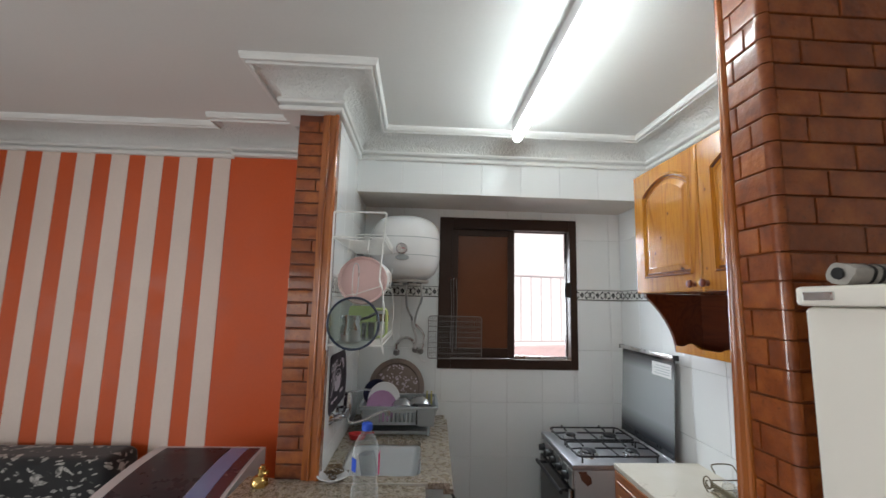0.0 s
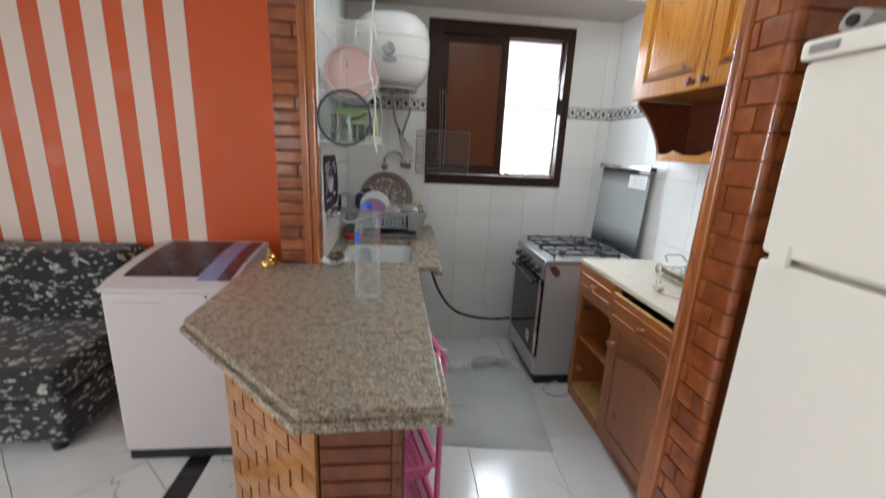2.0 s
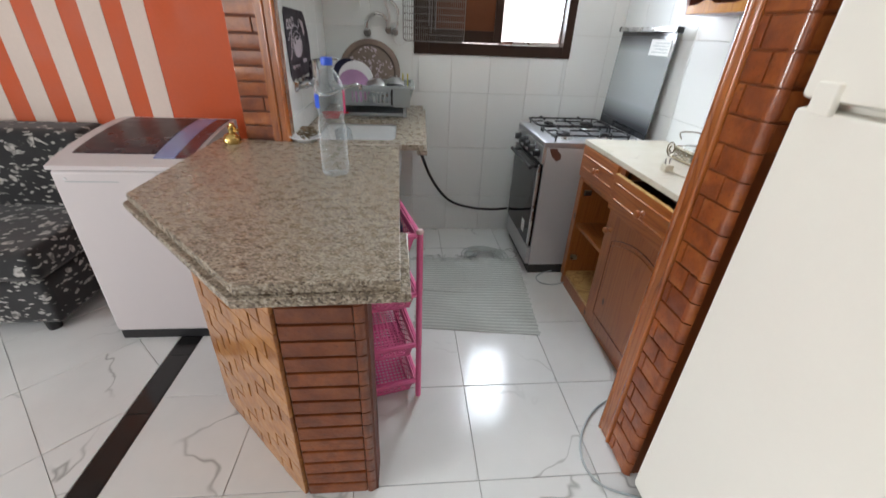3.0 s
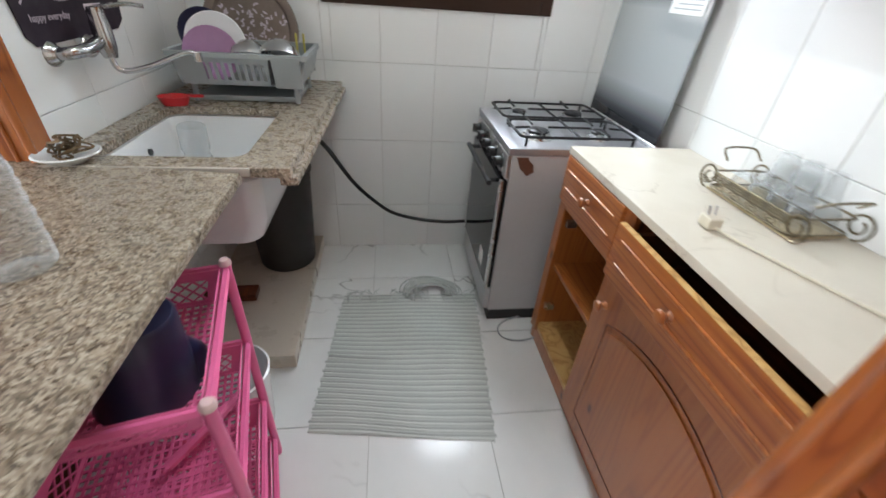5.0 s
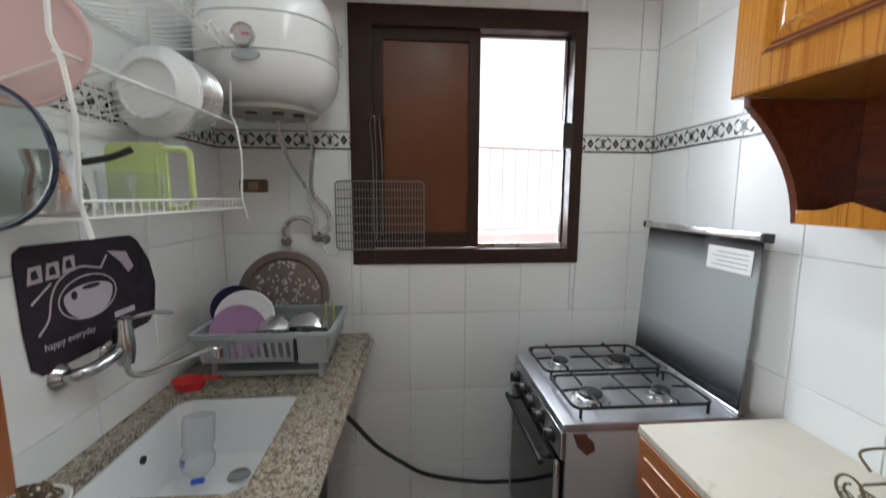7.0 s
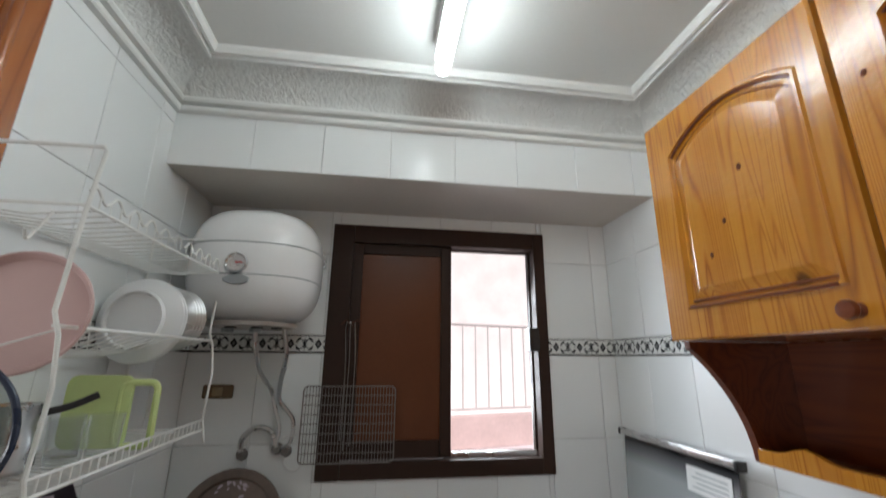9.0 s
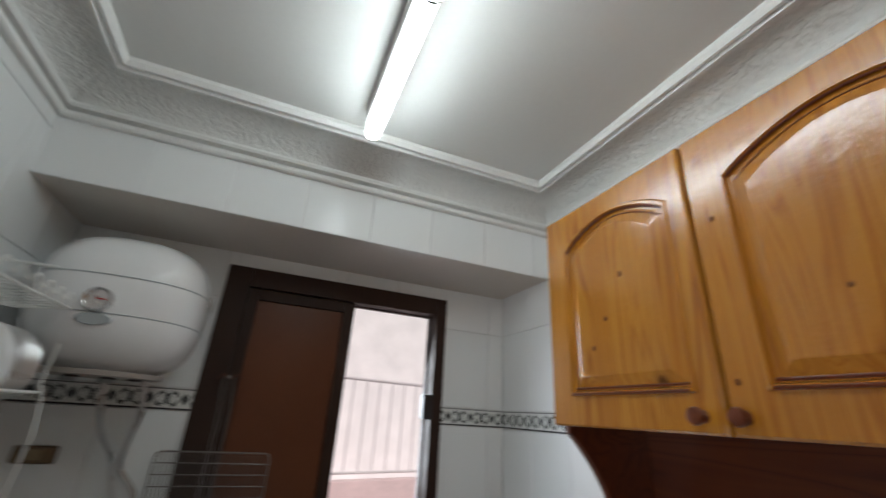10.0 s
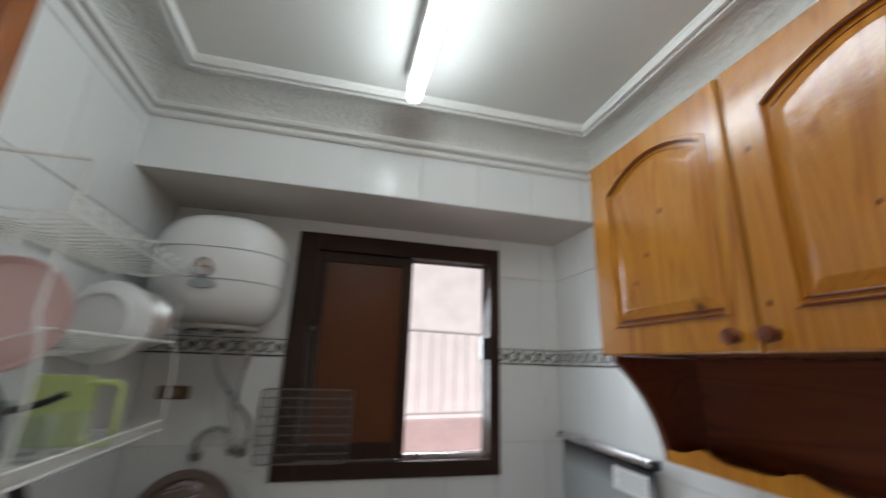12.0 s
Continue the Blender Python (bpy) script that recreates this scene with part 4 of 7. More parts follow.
# dark pine paints the shade inside the open drawer
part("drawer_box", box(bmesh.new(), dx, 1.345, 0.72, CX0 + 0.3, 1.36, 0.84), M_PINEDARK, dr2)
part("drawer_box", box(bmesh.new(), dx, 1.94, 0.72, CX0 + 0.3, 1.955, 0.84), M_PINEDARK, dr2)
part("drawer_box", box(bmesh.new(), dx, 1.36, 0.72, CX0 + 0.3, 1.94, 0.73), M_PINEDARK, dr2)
turned_knob(dx - 0.02, 1.69, 0.79, dr2, M_CABINET)
part("drawer_edge", rbox(dx - 0.019, 1.332, CZ - 0.0452, dx - 0.001, 1.966, CZ - 0.0435, r=0.0006), M_CABSIDE, dr2, "bare pine top edge")
dd = panelled("cabinet_door", 1.33, 1.968, 0.085, 0.695, CX0 - 0.012, cab, M_CABINET, 0.02)
field = [(1.415, 0.165), (1.885, 0.165)] + [(1.885 - 0.47 * i / 16, 0.545 + 0.062 * math.sin(math.pi * i / 16) ** 0.85) for i in range(17)]
part("door_field", prism(bmesh.new(), field, CX0 - 0.037, CX0 - 0.030, 0.005, m=UPRIGHT_X), M_CABINET, dd)
part("routed_line", sweep(bmesh.new(), [(CX0 - 0.0322, 1.65 + (y - 1.65) * 1.07, 0.375 + (z - 0.375) * 1.09) for y, z in field], 0.0028, 6, True), M_PINEDARK, dd, "dark line along the groove")
turned_knob(CX0 - 0.032, 1.94, 0.60, dd, M_CABINET)
for z in (0.18, 0.60):
    part("hinge", rbox(CX0 + 0.02, CY1 - 0.04, z, CX0 + 0.06, CY1 - 0.0225, z + 0.03, r=0.003), M_STEEL, cab)
ctop = single("marble_worktop", rbox(CX0 - 0.022, CY0 - 0.012, CZ - 0.025, XR - 0.001, CY1 + 0.005, CZ, r=0.003), M_CTOP, "cream marble worktop on the base cabinet", "worktop", at=(1.66, 1.85, CZ - 0.025))

# ---- wall cabinet ----
UX, UY0, UY1, UZ0, UZ1 = 1.545, 1.276, 2.34, 1.805, 2.44
uc = thing("wall_cabinet", (1.72, 1.8, UZ0), "glossy honey pine wall cabinet with arched door panels", "cabinet")
part("carcass", rbox(UX, UY0, UZ0 + 0.001, XR - 0.001, UY1, UZ1 - 0.002, r=0.003), M_PINE, uc)


M_KNOT = surface("wood_knot", (0.085, 0.026, 0.007), 0.7, spread=0.4, big=40.0, relief=0.0, Specular_IOR_Level=0.05)


def arched_door(y0, y1, a, b, knob_y, knots):
    """A framed door: moulded arch round a sunk border, then a raised field."""
    za, zb, rise = UZ0 + 0.078, UZ1 - 0.125, 0.062

    def outline(off, n=20):
        out = [(a + off, za + off), (b - off, za + off)]
        for i in range(n + 1):
            t = i / n
            out.append((b - off - (b - a - 2 * off) * t, zb - off + rise * math.sin(math.pi * t) ** 0.85))
        return out

    bm = bmesh.new()
    loops = []
    first = outline(0.0)
    cy, cz = (a + b) / 2, (za + zb) / 2
    for grow, x in ((0.0, UX - 0.001), (0.0, UX - 0.017), (-0.005, UX - 0.022)):
        r0, r1, s0, s1 = y0 - grow, y1 + grow, UZ0 - grow, UZ1 + grow
        ring = []
        for y, z in first:
            dy, dz = y - cy, z - cz
            t = min((r1 - cy) / dy if dy > 0 else (r0 - cy) / dy if dy < 0 else 1e9, (s1 - cz) / dz if dz > 0 else (s0 - cz) / dz if dz < 0 else 1e9)
            ring.append([cy + dy * t, cz + dz * t])
        for corner in ((r0, s0), (r1, s0), (r1, s1), (r0, s1)):
            i = min(range(len(ring)), key=lambda j: (ring[j][0] - corner[0]) ** 2 + (ring[j][1] - corner[1]) ** 2)
            ring[i] = list(corner)
        loops.append([bm.verts.new((x, y, z)) for y, z in ring])
    for off, x in ((-0.002, UX - 0.022), (0.002, UX - 0.027), (0.008, UX - 0.027), (0.013, UX - 0.014), (0.022, UX - 0.013), (0.046, UX - 0.0235), (0.050, UX - 0.024)):
        loops.append([bm.verts.new((x, y, z)) for y, z in outline(off)])
    for p, q in zip(loops, loops[1:]):
        for i in range(len(p)):
            j = (i + 1) % len(p)
            bm.faces.new((p[i], p[j], q[j], q[i]))
    bm.faces.new(loops[-1])
    dp = part("cabinet_door", bm, M_PINE, uc, smooth=30)
    for off, x, r in ((0.0105, UX - 0.0185, 0.0035), (0.024, UX - 0.0135, 0.0022)):
        part("routed_arch", sweep(bmesh.new(), [(x, y, z) for y, z in outline(off)[2:]], r, 6), M_PINEDARK, dp, "dark line along the groove")
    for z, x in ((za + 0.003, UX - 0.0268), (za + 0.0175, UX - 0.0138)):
        part("routed_line", sweep(bmesh.new(), [(x, a + 0.012, z), (x, b - 0.012, z)], 0.0036, 6), M_PINEDARK, dp, "dark line along the groove")
    turned_knob(UX - 0.02, knob_y, UZ0 + 0.033, dp, M_PINEDARK)
    out_x = Matrix.Rotation(radians(-90), 4, "Y")
    for ky, kz, r, x in knots:
        part("wood_knot", lathe(bmesh.new(), [(0, 0.0008), (r * 0.4, 0.0008), (r * 0.68, 0)], Matrix.Translation((UX - x, ky, kz)) @ out_x @ Matrix.Diagonal((1.25, 0.9, 1, 1)), 12), M_KNOT, dp, "dark knot")


arched_door(1.829, 2.335, 1.877, 2.250, 1.872, ((2.034, 2.178, 0.010, 0.0242), (2.097, 2.071, 0.009, 0.0242), (2.148, 2.0, 0.009, 0.0242)))
arched_door(1.279, 1.820, 1.331, 1.745, 1.792, ((1.41, 2.062, 0.012, 0.0242), (1.487, 1.995, 0.015, 0.0242), (1.777, 2.224, 0.008, 0.0225), (1.793, 1.898, 0.008, 0.0225), (1.594, 2.032, 0.006, 0.0242)))
# open shelf below with curved brackets
def bracket(y0, y1):
    out = [(XR - 0.002, UZ0), (UX + 0.012, UZ0), (UX + 0.014, UZ0 - 0.02)]
    for i in range(1, 11):
        t = i / 10
        out.append((UX + 0.014 + 0.155 * math.sin(t * math.pi / 2) ** 1.3, UZ0 - 0.02 - 0.28 * (1 - math.cos(t * math.pi / 2)) ** 0.75))
    out.append((XR - 0.002, UZ0 - 0.30))
    m = Matrix(((1, 0, 0, 0), (0, 0, 1, 0), (0, 1, 0, 0), (0, 0, 0, 1)))
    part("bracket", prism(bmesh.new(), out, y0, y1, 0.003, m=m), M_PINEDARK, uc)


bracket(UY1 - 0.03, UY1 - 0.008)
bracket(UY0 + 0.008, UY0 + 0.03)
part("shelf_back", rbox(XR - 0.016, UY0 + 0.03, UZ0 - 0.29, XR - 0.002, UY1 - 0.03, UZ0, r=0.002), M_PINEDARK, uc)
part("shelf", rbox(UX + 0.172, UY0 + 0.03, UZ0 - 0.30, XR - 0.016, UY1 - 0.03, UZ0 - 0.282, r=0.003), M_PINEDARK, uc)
pts = [(UY0 + 0.03, UZ0 - 0.30)] + [(UY1 - 0.03, UZ0 - 0.30)]
for i in range(41):
    t = 1 - i / 40
    y = UY0 + 0.03 + (UY1 - UY0 - 0.06) * t
    u = (t * 4) % 1
    pts.append((y, UZ0 - 0.265 + 0.022 * max(0, math.cos(2 * math.pi * (u - 0.5))) ** 2))
part("gallery_rail", prism(bmesh.new(), pts, UX + 0.160, UX + 0.174, 0.002, m=UPRIGHT_X), M_PINE, uc)

# ---- fridge ----
fr = thing("fridge", (1.5, 0.76, 0), "tall cream white two-door fridge beside the brick pier", "fridge")
part("body", rbox(1.262, 0.47, 0.03, 1.86, 1.065, 1.75, r=0.006), M_ENAMEL, fr)
part("lower_door", rbox(1.208, 0.468, 0.06, 1.257, 1.068, 1.297, r=0.012), M_ENAMEL, fr)
part("freezer_door", rbox(1.208, 0.468, 1.311, 1.257, 1.068, 1.747, r=0.012), M_ENAMEL, fr)
part("door_gasket", box(bmesh.new(), 1.257, 0.475, 0.07, 1.262, 1.06, 1.74), M_ENAMEL, fr)
part("top_panel", rbox(1.195, 0.46, 1.748, 1.87, 1.073, 1.79, r=0.008), M_ENAMEL, fr)
part("hinge_cover", rbox(1.190, 0.985, 1.760, 1.196, 1.05, 1.778, r=0.002), M_STEEL, fr, "small metal badge")
part("middle_hinge", rbox(1.196, 0.985, 1.288, 1.215, 1.03, 1.345, r=0.004), M_ENAMEL, fr)
for x in (1.30, 1.80):
    for y in (0.52, 1.02):
        part("foot", rod(bmesh.new(), (x, y, 0), (x, y, 0.03), 0.02), M_DARKPL, fr)

# ---- washing machine ----
wm = thing("washing_machine", (-0.69, 2.2, 0), "white top-loading washing machine with a smoked lid", "washing machine")
WA, WB, WC, WD = -0.965, -0.43, 1.945, 2.50
part("base", rbox(WA + 0.01, WC + 0.01, 0.0, WB - 0.01, WD - 0.01, 0.055, r=0.006), M_DARKPL, wm, "black plastic base")
part("shell", rbox(WA, WC, 0.05, WB, WD, 0.862, r=0.02, seg=3), M_WASHER, wm)
bm = bmesh.new()
def cover_z(u):
    """Height of the arched cover, u from front to back."""
    return 0.878 + 0.082 * math.sin(math.pi / 2 * u) ** 0.85


US = [i / 12 for i in range(13)]
WL = WD - WC
sec = [(WC - 0.004, 0.862)] + [(WC - 0.004 + (WL + 0.008) * u, cover_z(u)) for u in US] + [(WD + 0.004, 0.862)]
prism(bm, sec, WA - 0.004, WB + 0.004, 0.005, m=UPRIGHT_X)
top = part("top_cover", bm, M_WASHER, wm)


def cover_strip(x0, x1, u0, u1):
    us = [u0 + (u1 - u0) * i / 10 for i in range(11)]
    low = [(WC + WL * u, cover_z(u) - 0.002) for u in us]
    return prism(bmesh.new(), low + [(y, z + 0.006) for y, z in low[::-1]], x0, x1, 0.0015, m=UPRIGHT_X)


part("smoked_lid", cover_strip(WA + 0.05, WB - 0.165, 0.16, 0.95), surface("smoked_lid", (0.035, 0.026, 0.034), 0.3, spread=0.1, relief=0.0, Specular_IOR_Level=0.2), top, "smoked dark lid")
part("control_panel", cover_strip(WB - 0.16, WB - 0.075, 0.10, 0.95), surface("blue_grey_panel", (0.20, 0.24, 0.45), 0.2, relief=0.0), top, "blue-grey control panel")
part("end_strip", cover_strip(WB - 0.073, WB - 0.015, 0.10, 0.95), surface("plum_panel", (0.07, 0.03, 0.045), 0.25, relief=0.0), top, "dark plum strip")
part("badge", rod(bmesh.new(), (WA + 0.055, WC + 0.001, 0.825), (WA + 0.055, WC - 0.003, 0.825), 0.006, 10), M_STEEL, wm)
part("badge", rod(bmesh.new(), (WB - 0.10, WC + 0.001, 0.84), (WB - 0.10, WC - 0.003, 0.84), 0.006, 10), M_DARKPL, wm)
part("seam", box(bmesh.new(), WA + 0.05, WC - 0.0012, 0.812, WA + 0.25, WC + 0.001, 0.815), M_GREYPL, wm)

# ---- sofa ----
sofa = thing("sofa", (-2.3, 2.4, 0), "low sofa covered in black cloth with pale flowers", "sofa")
part("base", rbox(-3.4, 2.0, 0.06, -1.24, 2.80, 0.30, r=0.03, seg=3), M_FLORAL, sofa)
part("seat_cushion", rbox(-3.4, 1.98, 0.30, -1.23, 2.62, 0.46, r=0.05, seg=4), M_FLORAL, sofa)
part("backrest", rbox(-3.4, 2.56, 0.40, -1.25, 2.83, 0.87, r=0.06, seg=4), M_FLORAL, sofa)
for x in (-3.3, -1.34):
    for y in (2.06, 2.72):
        part("foot", rod(bmesh.new(), (x, y, 0), (x, y, 0.07), 0.03, 14, 0.036), M_DARKPL, sofa)


# ---- water heater ----
wh = thing("water_heater", (0.235, 2.975, 1.865), "white barrel-shaped electric water heater hung under the beam", "water heater")


def barrel(bm, c, a, b, h, e=3.4, f=2.6, n=40, k=24):
    rows = []
    for i in range(k + 1):
        v = -math.pi / 2 + math.pi * i / k
        cv, sv = abs(math.cos(v)) ** (2 / f), math.copysign(abs(math.sin(v)) ** (2 / f), math.sin(v))
        if i in (0, k):
            rows.append([bm.verts.new((c[0], c[1], c[2] + h * sv))])
            continue
        ring = []
        for j in range(n):
            u = 2 * math.pi * j / n
            cu, su = math.copysign(abs(math.cos(u)) ** (2 / e), math.cos(u)), math.copysign(abs(math.sin(u)) ** (2 / e), math.sin(u))
            ring.append(bm.verts.new((c[0] + a * cv * cu, c[1] + b * cv * su, c[2] + h * sv)))
        rows.append(ring)
    for p, q in zip(rows, rows[1:]):
        for j in range(n):
            m = (j + 1) % n
            if len(p) == 1:
                bm.faces.new((p[0], q[m], q[j]))
            elif len(q) == 1:
                bm.faces.new((p[j], p[m], q[0]))
            else:
                bm.faces.new((p[j], p[m], q[m], q[j]))
    return bm


HC = (0.248, 2.975, 2.086)
part("tank", barrel(bmesh.new(), HC, 0.238, 0.225, 0.223, 2.5, 3.0), M_WHITEPL, wh, smooth=60)
for z, s in ((2.145, 0.998), (2.03, 0.998)):
    bm = bmesh.new()
    pts = []
    sv = abs((z - HC[2]) / 0.223)
    cv = (1 - sv ** 3.0) ** (1 / 3.0)
    for j in range(48):
        u = 2 * math.pi * j / 48
        pts.append((HC[0] + 0.238 * cv * math.copysign(abs(math.cos(u)) ** 0.8, math.cos(u)), HC[1] + 0.225 * cv * math.copysign(abs(math.sin(u)) ** 0.8, math.sin(u)), z))
    part("seam", sweep(bm, pts, 0.0022, 6, True), M_GREYPL, wh)
turn_out = Matrix.Rotation(radians(90), 4, "X")
part("thermometer", lathe(bmesh.new(), [(0, 0.006), (0.028, 0.006), (0.034, 0.012), (0.038, 0.004), (0.038, -0.01)], Matrix.Translation((0.235, 2.751, 2.066)) @ turn_out, 24), M_STEEL, wh, "round dial")
part("needle", box(bmesh.new(), 0.233, 2.742, 2.066, 0.255, 2.744, 2.070), M_RED, wh)
part("name_plate", lathe(bmesh.new(), [(0, 0.004), (0.04, 0.004), (0.044, 0)], Matrix.Translation((0.24, 2.751, 2.01)) @ turn_out @ Matrix.Diagonal((1, 0.42, 1, 1)), 24), M_GREYPL, wh, "oval grey plate")
for x in (0.16, 0.26):
    part("inlet", rod(bmesh.new(), (x, 2.97, 1.905), (x, 2.97, 1.845), 0.022, 14), M_GREYPL, wh)
for x, y in ((0.20, 2.88), (0.29, 2.885), (0.35, 2.92)):
    part("bottom_plug", rod(bmesh.new(), (x, y, 1.880), (x, y, 1.854), 0.02, 14), M_BIN, wh, "dark screw fitting")
part("bottom_cover", lathe(bmesh.new(), [(0.165, 0.016), (0.16, 0.002), (0.15, 0.0), (0, 0.0)], Matrix.Translation((0.25, 2.955, 1.8595)), 36), surface("beige_base_plastic", (0.42, 0.38, 0.34), 0.45), wh)
part("wall_bracket", rbox(0.0, 3.14, 2.15, 0.47, 3.208, 2.2, r=0.004), M_STEEL, wh)
part("hose", sweep(bmesh.new(), smooth_path([(0.26, 2.97, 1.85), (0.265, 2.99, 1.78), (0.27, 3.06, 1.70), (0.30, 3.15, 1.62), (0.315, 3.18, 1.55), (0.34, 3.18, 1.47), (0.33, 3.185, 1.40)]), 0.009, 8), M_STEEL, wh, "braided steel hose")
part("hose", sweep(bmesh.new(), smooth_path([(0.36, 2.99, 1.87), (0.37, 3.03, 1.76), (0.34, 3.12, 1.66), (0.33, 3.185, 1.58), (0.39, 3.19, 1.50), (0.385, 3.19, 1.41), (0.35, 3.195, 1.39)]), 0.009, 8), M_STEEL, wh, "braided steel hose")

pipe = thing("water_pipe", (0.30, 3.19, 1.38), "bent steel pipe with small valves on the tiles", "pipe")
part("pipe_bend", sweep(bmesh.new(), smooth_path([(0.20, 3.195, 1.36), (0.20, 3.18, 1.43), (0.25, 3.175, 1.475), (0.31, 3.18, 1.46), (0.335, 3.185, 1.40)]), 0.011, 8), M_STEEL, pipe)
for x, z in ((0.2, 1.37), (0.335, 1.39), (0.37, 1.38)):
    part("valve", lathe(bmesh.new(), [(0, 0.03), (0.014, 0.03), (0.016, 0.02), (0.02, 0.008), (0.024, 0)], Matrix.Translation((x, 3.208, z)) @ turn_out, 14), M_DULLWIRE, pipe)
cable = single("wall_cable", sweep(bmesh.new(), smooth_path([(0.35, 3.196, 1.43), (0.43, 3.196, 1.45), (0.455, 3.196, 1.38), (0.42, 3.197, 1.31), (0.37, 3.197, 1.33), (0.36, 3.196, 1.40)]), 0.004, 6), M_WHITEPL, "white cable looped beside the valves", "cable", at=(0.4, 3.2, 1.32))

# ---- socket ----
so = thing("wall_socket", (0.07, YB, 1.61), "small brown wall socket plate on the tiles", "socket")
part("plate", rbox(0.015, YB - 0.012, 1.585, 0.135, YB, 1.64, r=0.008, seg=3), surface("brown_socket", (0.16, 0.10, 0.05), 0.35), so)
part("insert", rbox(0.055, YB - 0.015, 1.597, 0.095, YB - 0.011, 1.628, r=0.003), surface("tan_socket", (0.32, 0.24, 0.14), 0.35), so)

# ---- wire dish rack on the wall ----
dr_ = thing("dish_rack", (0.06, 2.45, 1.525), "white coated wire dish rack hung on the tiled wall", "dish rack")
RX, RY0, RY1 = 0.19, 2.115, 2.785
for y in (RY0, RY1):
    front = [(XL + 0.012, y, 2.15), (RX - 0.004, y, 2.153), (RX, y, 2.145), (RX - 0.012, y, 2.0), (RX - 0.02, y, 1.83), (RX - 0.005, y, 1.79), (RX + 0.006, y, 1.70), (RX - 0.002, y, 1.56), (RX + 0.012, y, 1.495)]
    part("end_frame", sweep(bmesh.new(), front, 0.0042, 8), M_WIRE, dr_)
    part("wall_post", sweep(bmesh.new(), [(XL + 0.012, y, 2.15), (XL + 0.012, y, 1.51)], 0.0042, 8), M_WIRE, dr_)


def wire_shelf(z, x0, x1, n, rim, wavy=False):
    sh = part("shelf_frame", sweep(bmesh.new(), [(x0, RY0, z), (x1, RY0, z), (x1, RY1, z), (x0, RY1, z)], 0.0038, 6, True), M_WIRE, dr_)
    bm = bmesh.new()
    for i in range(1, n):
        y = RY0 + (RY1 - RY0) * i / n
        sweep(bm, [(x0, y, z), ((x0 + x1) / 2, y, z - 0.012), (x1, y, z), (x1, y, z + rim)], 0.0022, 5)
    tagged(part("shelf_mesh", bm, M_WIRE, sh), kind="stuff")
    if rim:
        if wavy:
            pts = [(x1, RY0 + (RY1 - RY0) * i / 80, z + rim + 0.012 * math.sin(i * 2 * math.pi / 8)) for i in range(81)]
        else:
            pts = [(x1, RY0, z + rim), (x1, RY1, z + rim)]
        part("front_wire", sweep(bmesh.new(), pts, 0.003, 6), M_WIRE, dr_)


wire_shelf(2.03, XL + 0.012, RX - 0.012, 20, 0.03, True)
wire_shelf(1.53, XL + 0.012, RX, 26, 0.03)
part("middle_rail", sweep(bmesh.new(), [(RX - 0.016, RY0, 1.805), (RX - 0.016, RY1, 1.805)], 0.0042, 8), M_WIRE, dr_)
part("middle_rail", sweep(bmesh.new(), [(XL + 0.03, RY0, 1.75), (XL + 0.03, RY1, 1.75)], 0.0035, 8), M_WIRE, dr_)
bm = bmesh.new()
for i in range(16):
    y = RY0 + 0.03 + (RY1 - RY0 - 0.06) * i / 15
    sweep(bm, [(RX - 0.016, y, 1.805), (0.06, y, 1.765), (XL + 0.03, y, 1.75), (XL + 0.02, y, 1.86)], 0.0022, 5)
tagged(part("plate_holder", bm, M_WIRE, dr_), kind="stuff")
for x in (0.02, 0.11):
    part("hook", sweep(bmesh.new(), smooth_path([(x, RY0 + 0.02, 2.02), (x, RY0 - 0.002, 1.98), (x, RY0 - 0.02, 1.955), (x + 0.005, RY0 - 0.035, 1.97)]), 0.003, 6), M_WIRE, dr_)


def dish(name, at, turn, prof, material, label, category, n=36):
    """A turned dish; its axis is z before turn."""
    ob = single(name, lathe(bmesh.new(), prof, None, n), material, label, category)
    ob.matrix_world = Matrix.Translation(at) @ turn
    ORIGIN[ob] = Vector(at)
    return ob


def face_y(lean=0, spin=0):
    return Matrix.Rotation(radians(spin), 4, "Z") @ Matrix.Rotation(radians(90 + lean), 4, "X")


plate_prof = [(0, 0), (0.6, 0.0), (0.62, -0.06), (0.66, -0.06), (0.68, 0.02), (0.98, 0.14), (1.0, 0.17), (0.97, 0.18), (0.66, 0.06), (0, 0.045)]
dish("round_tray", (0.085, 2.165, 1.83), face_y(-4, 8), [(r * 0.115, z * 0.06) for r, z in ((0, 0), (0.9, 0), (1, 0.3), (0.97, 0.34), (0.88, 0.08), (0, 0.08))], M_ROSE, "pale pink round plastic tray hung on the dish rack", "tray")
dish("dinner_plate", (0.055, 2.56, 1.853), face_y(-182, -6), [(r * 0.122, z * 0.16) for r, z in plate_prof], M_CERAMIC, "white ceramic plate standing in the wire rack", "plate")
dish("dinner_plate", (0.058, 2.576, 1.853), face_y(-182, -6), [(r * 0.120, z * 0.16) for r, z in plate_prof], M_CERAMIC, "white ceramic plate standing in the wire rack", "plate")
for i in range(4):
    dish("metal_plate", (0.085, 2.63 + 0.022 * i, 1.865), face_y(-182, -6), [(r * 0.098, z * 0.12) for r, z in plate_prof], M_STEEL, "steel plate standing in the wire rack", "plate", 30)

# splatter screen hung at the rack's end
sc = thing("splatter_screen", (0.065, 2.09, 1.52), "round mesh splatter screen with dark rim hung on the rack", "screen")
SCC = (0.062, 2.088, 1.632)
part("rim", sweep(bmesh.new(), circle(SCC, 0.116, "y", 40), 0.0055, 8, True), M_SMOKE, sc)
part("mesh", lathe(bmesh.new(), [(0, 0), (0.114, 0)], Matrix.Translation(SCC) @ turn_out, 40), M_SCREEN, sc, "fine see-through mesh")
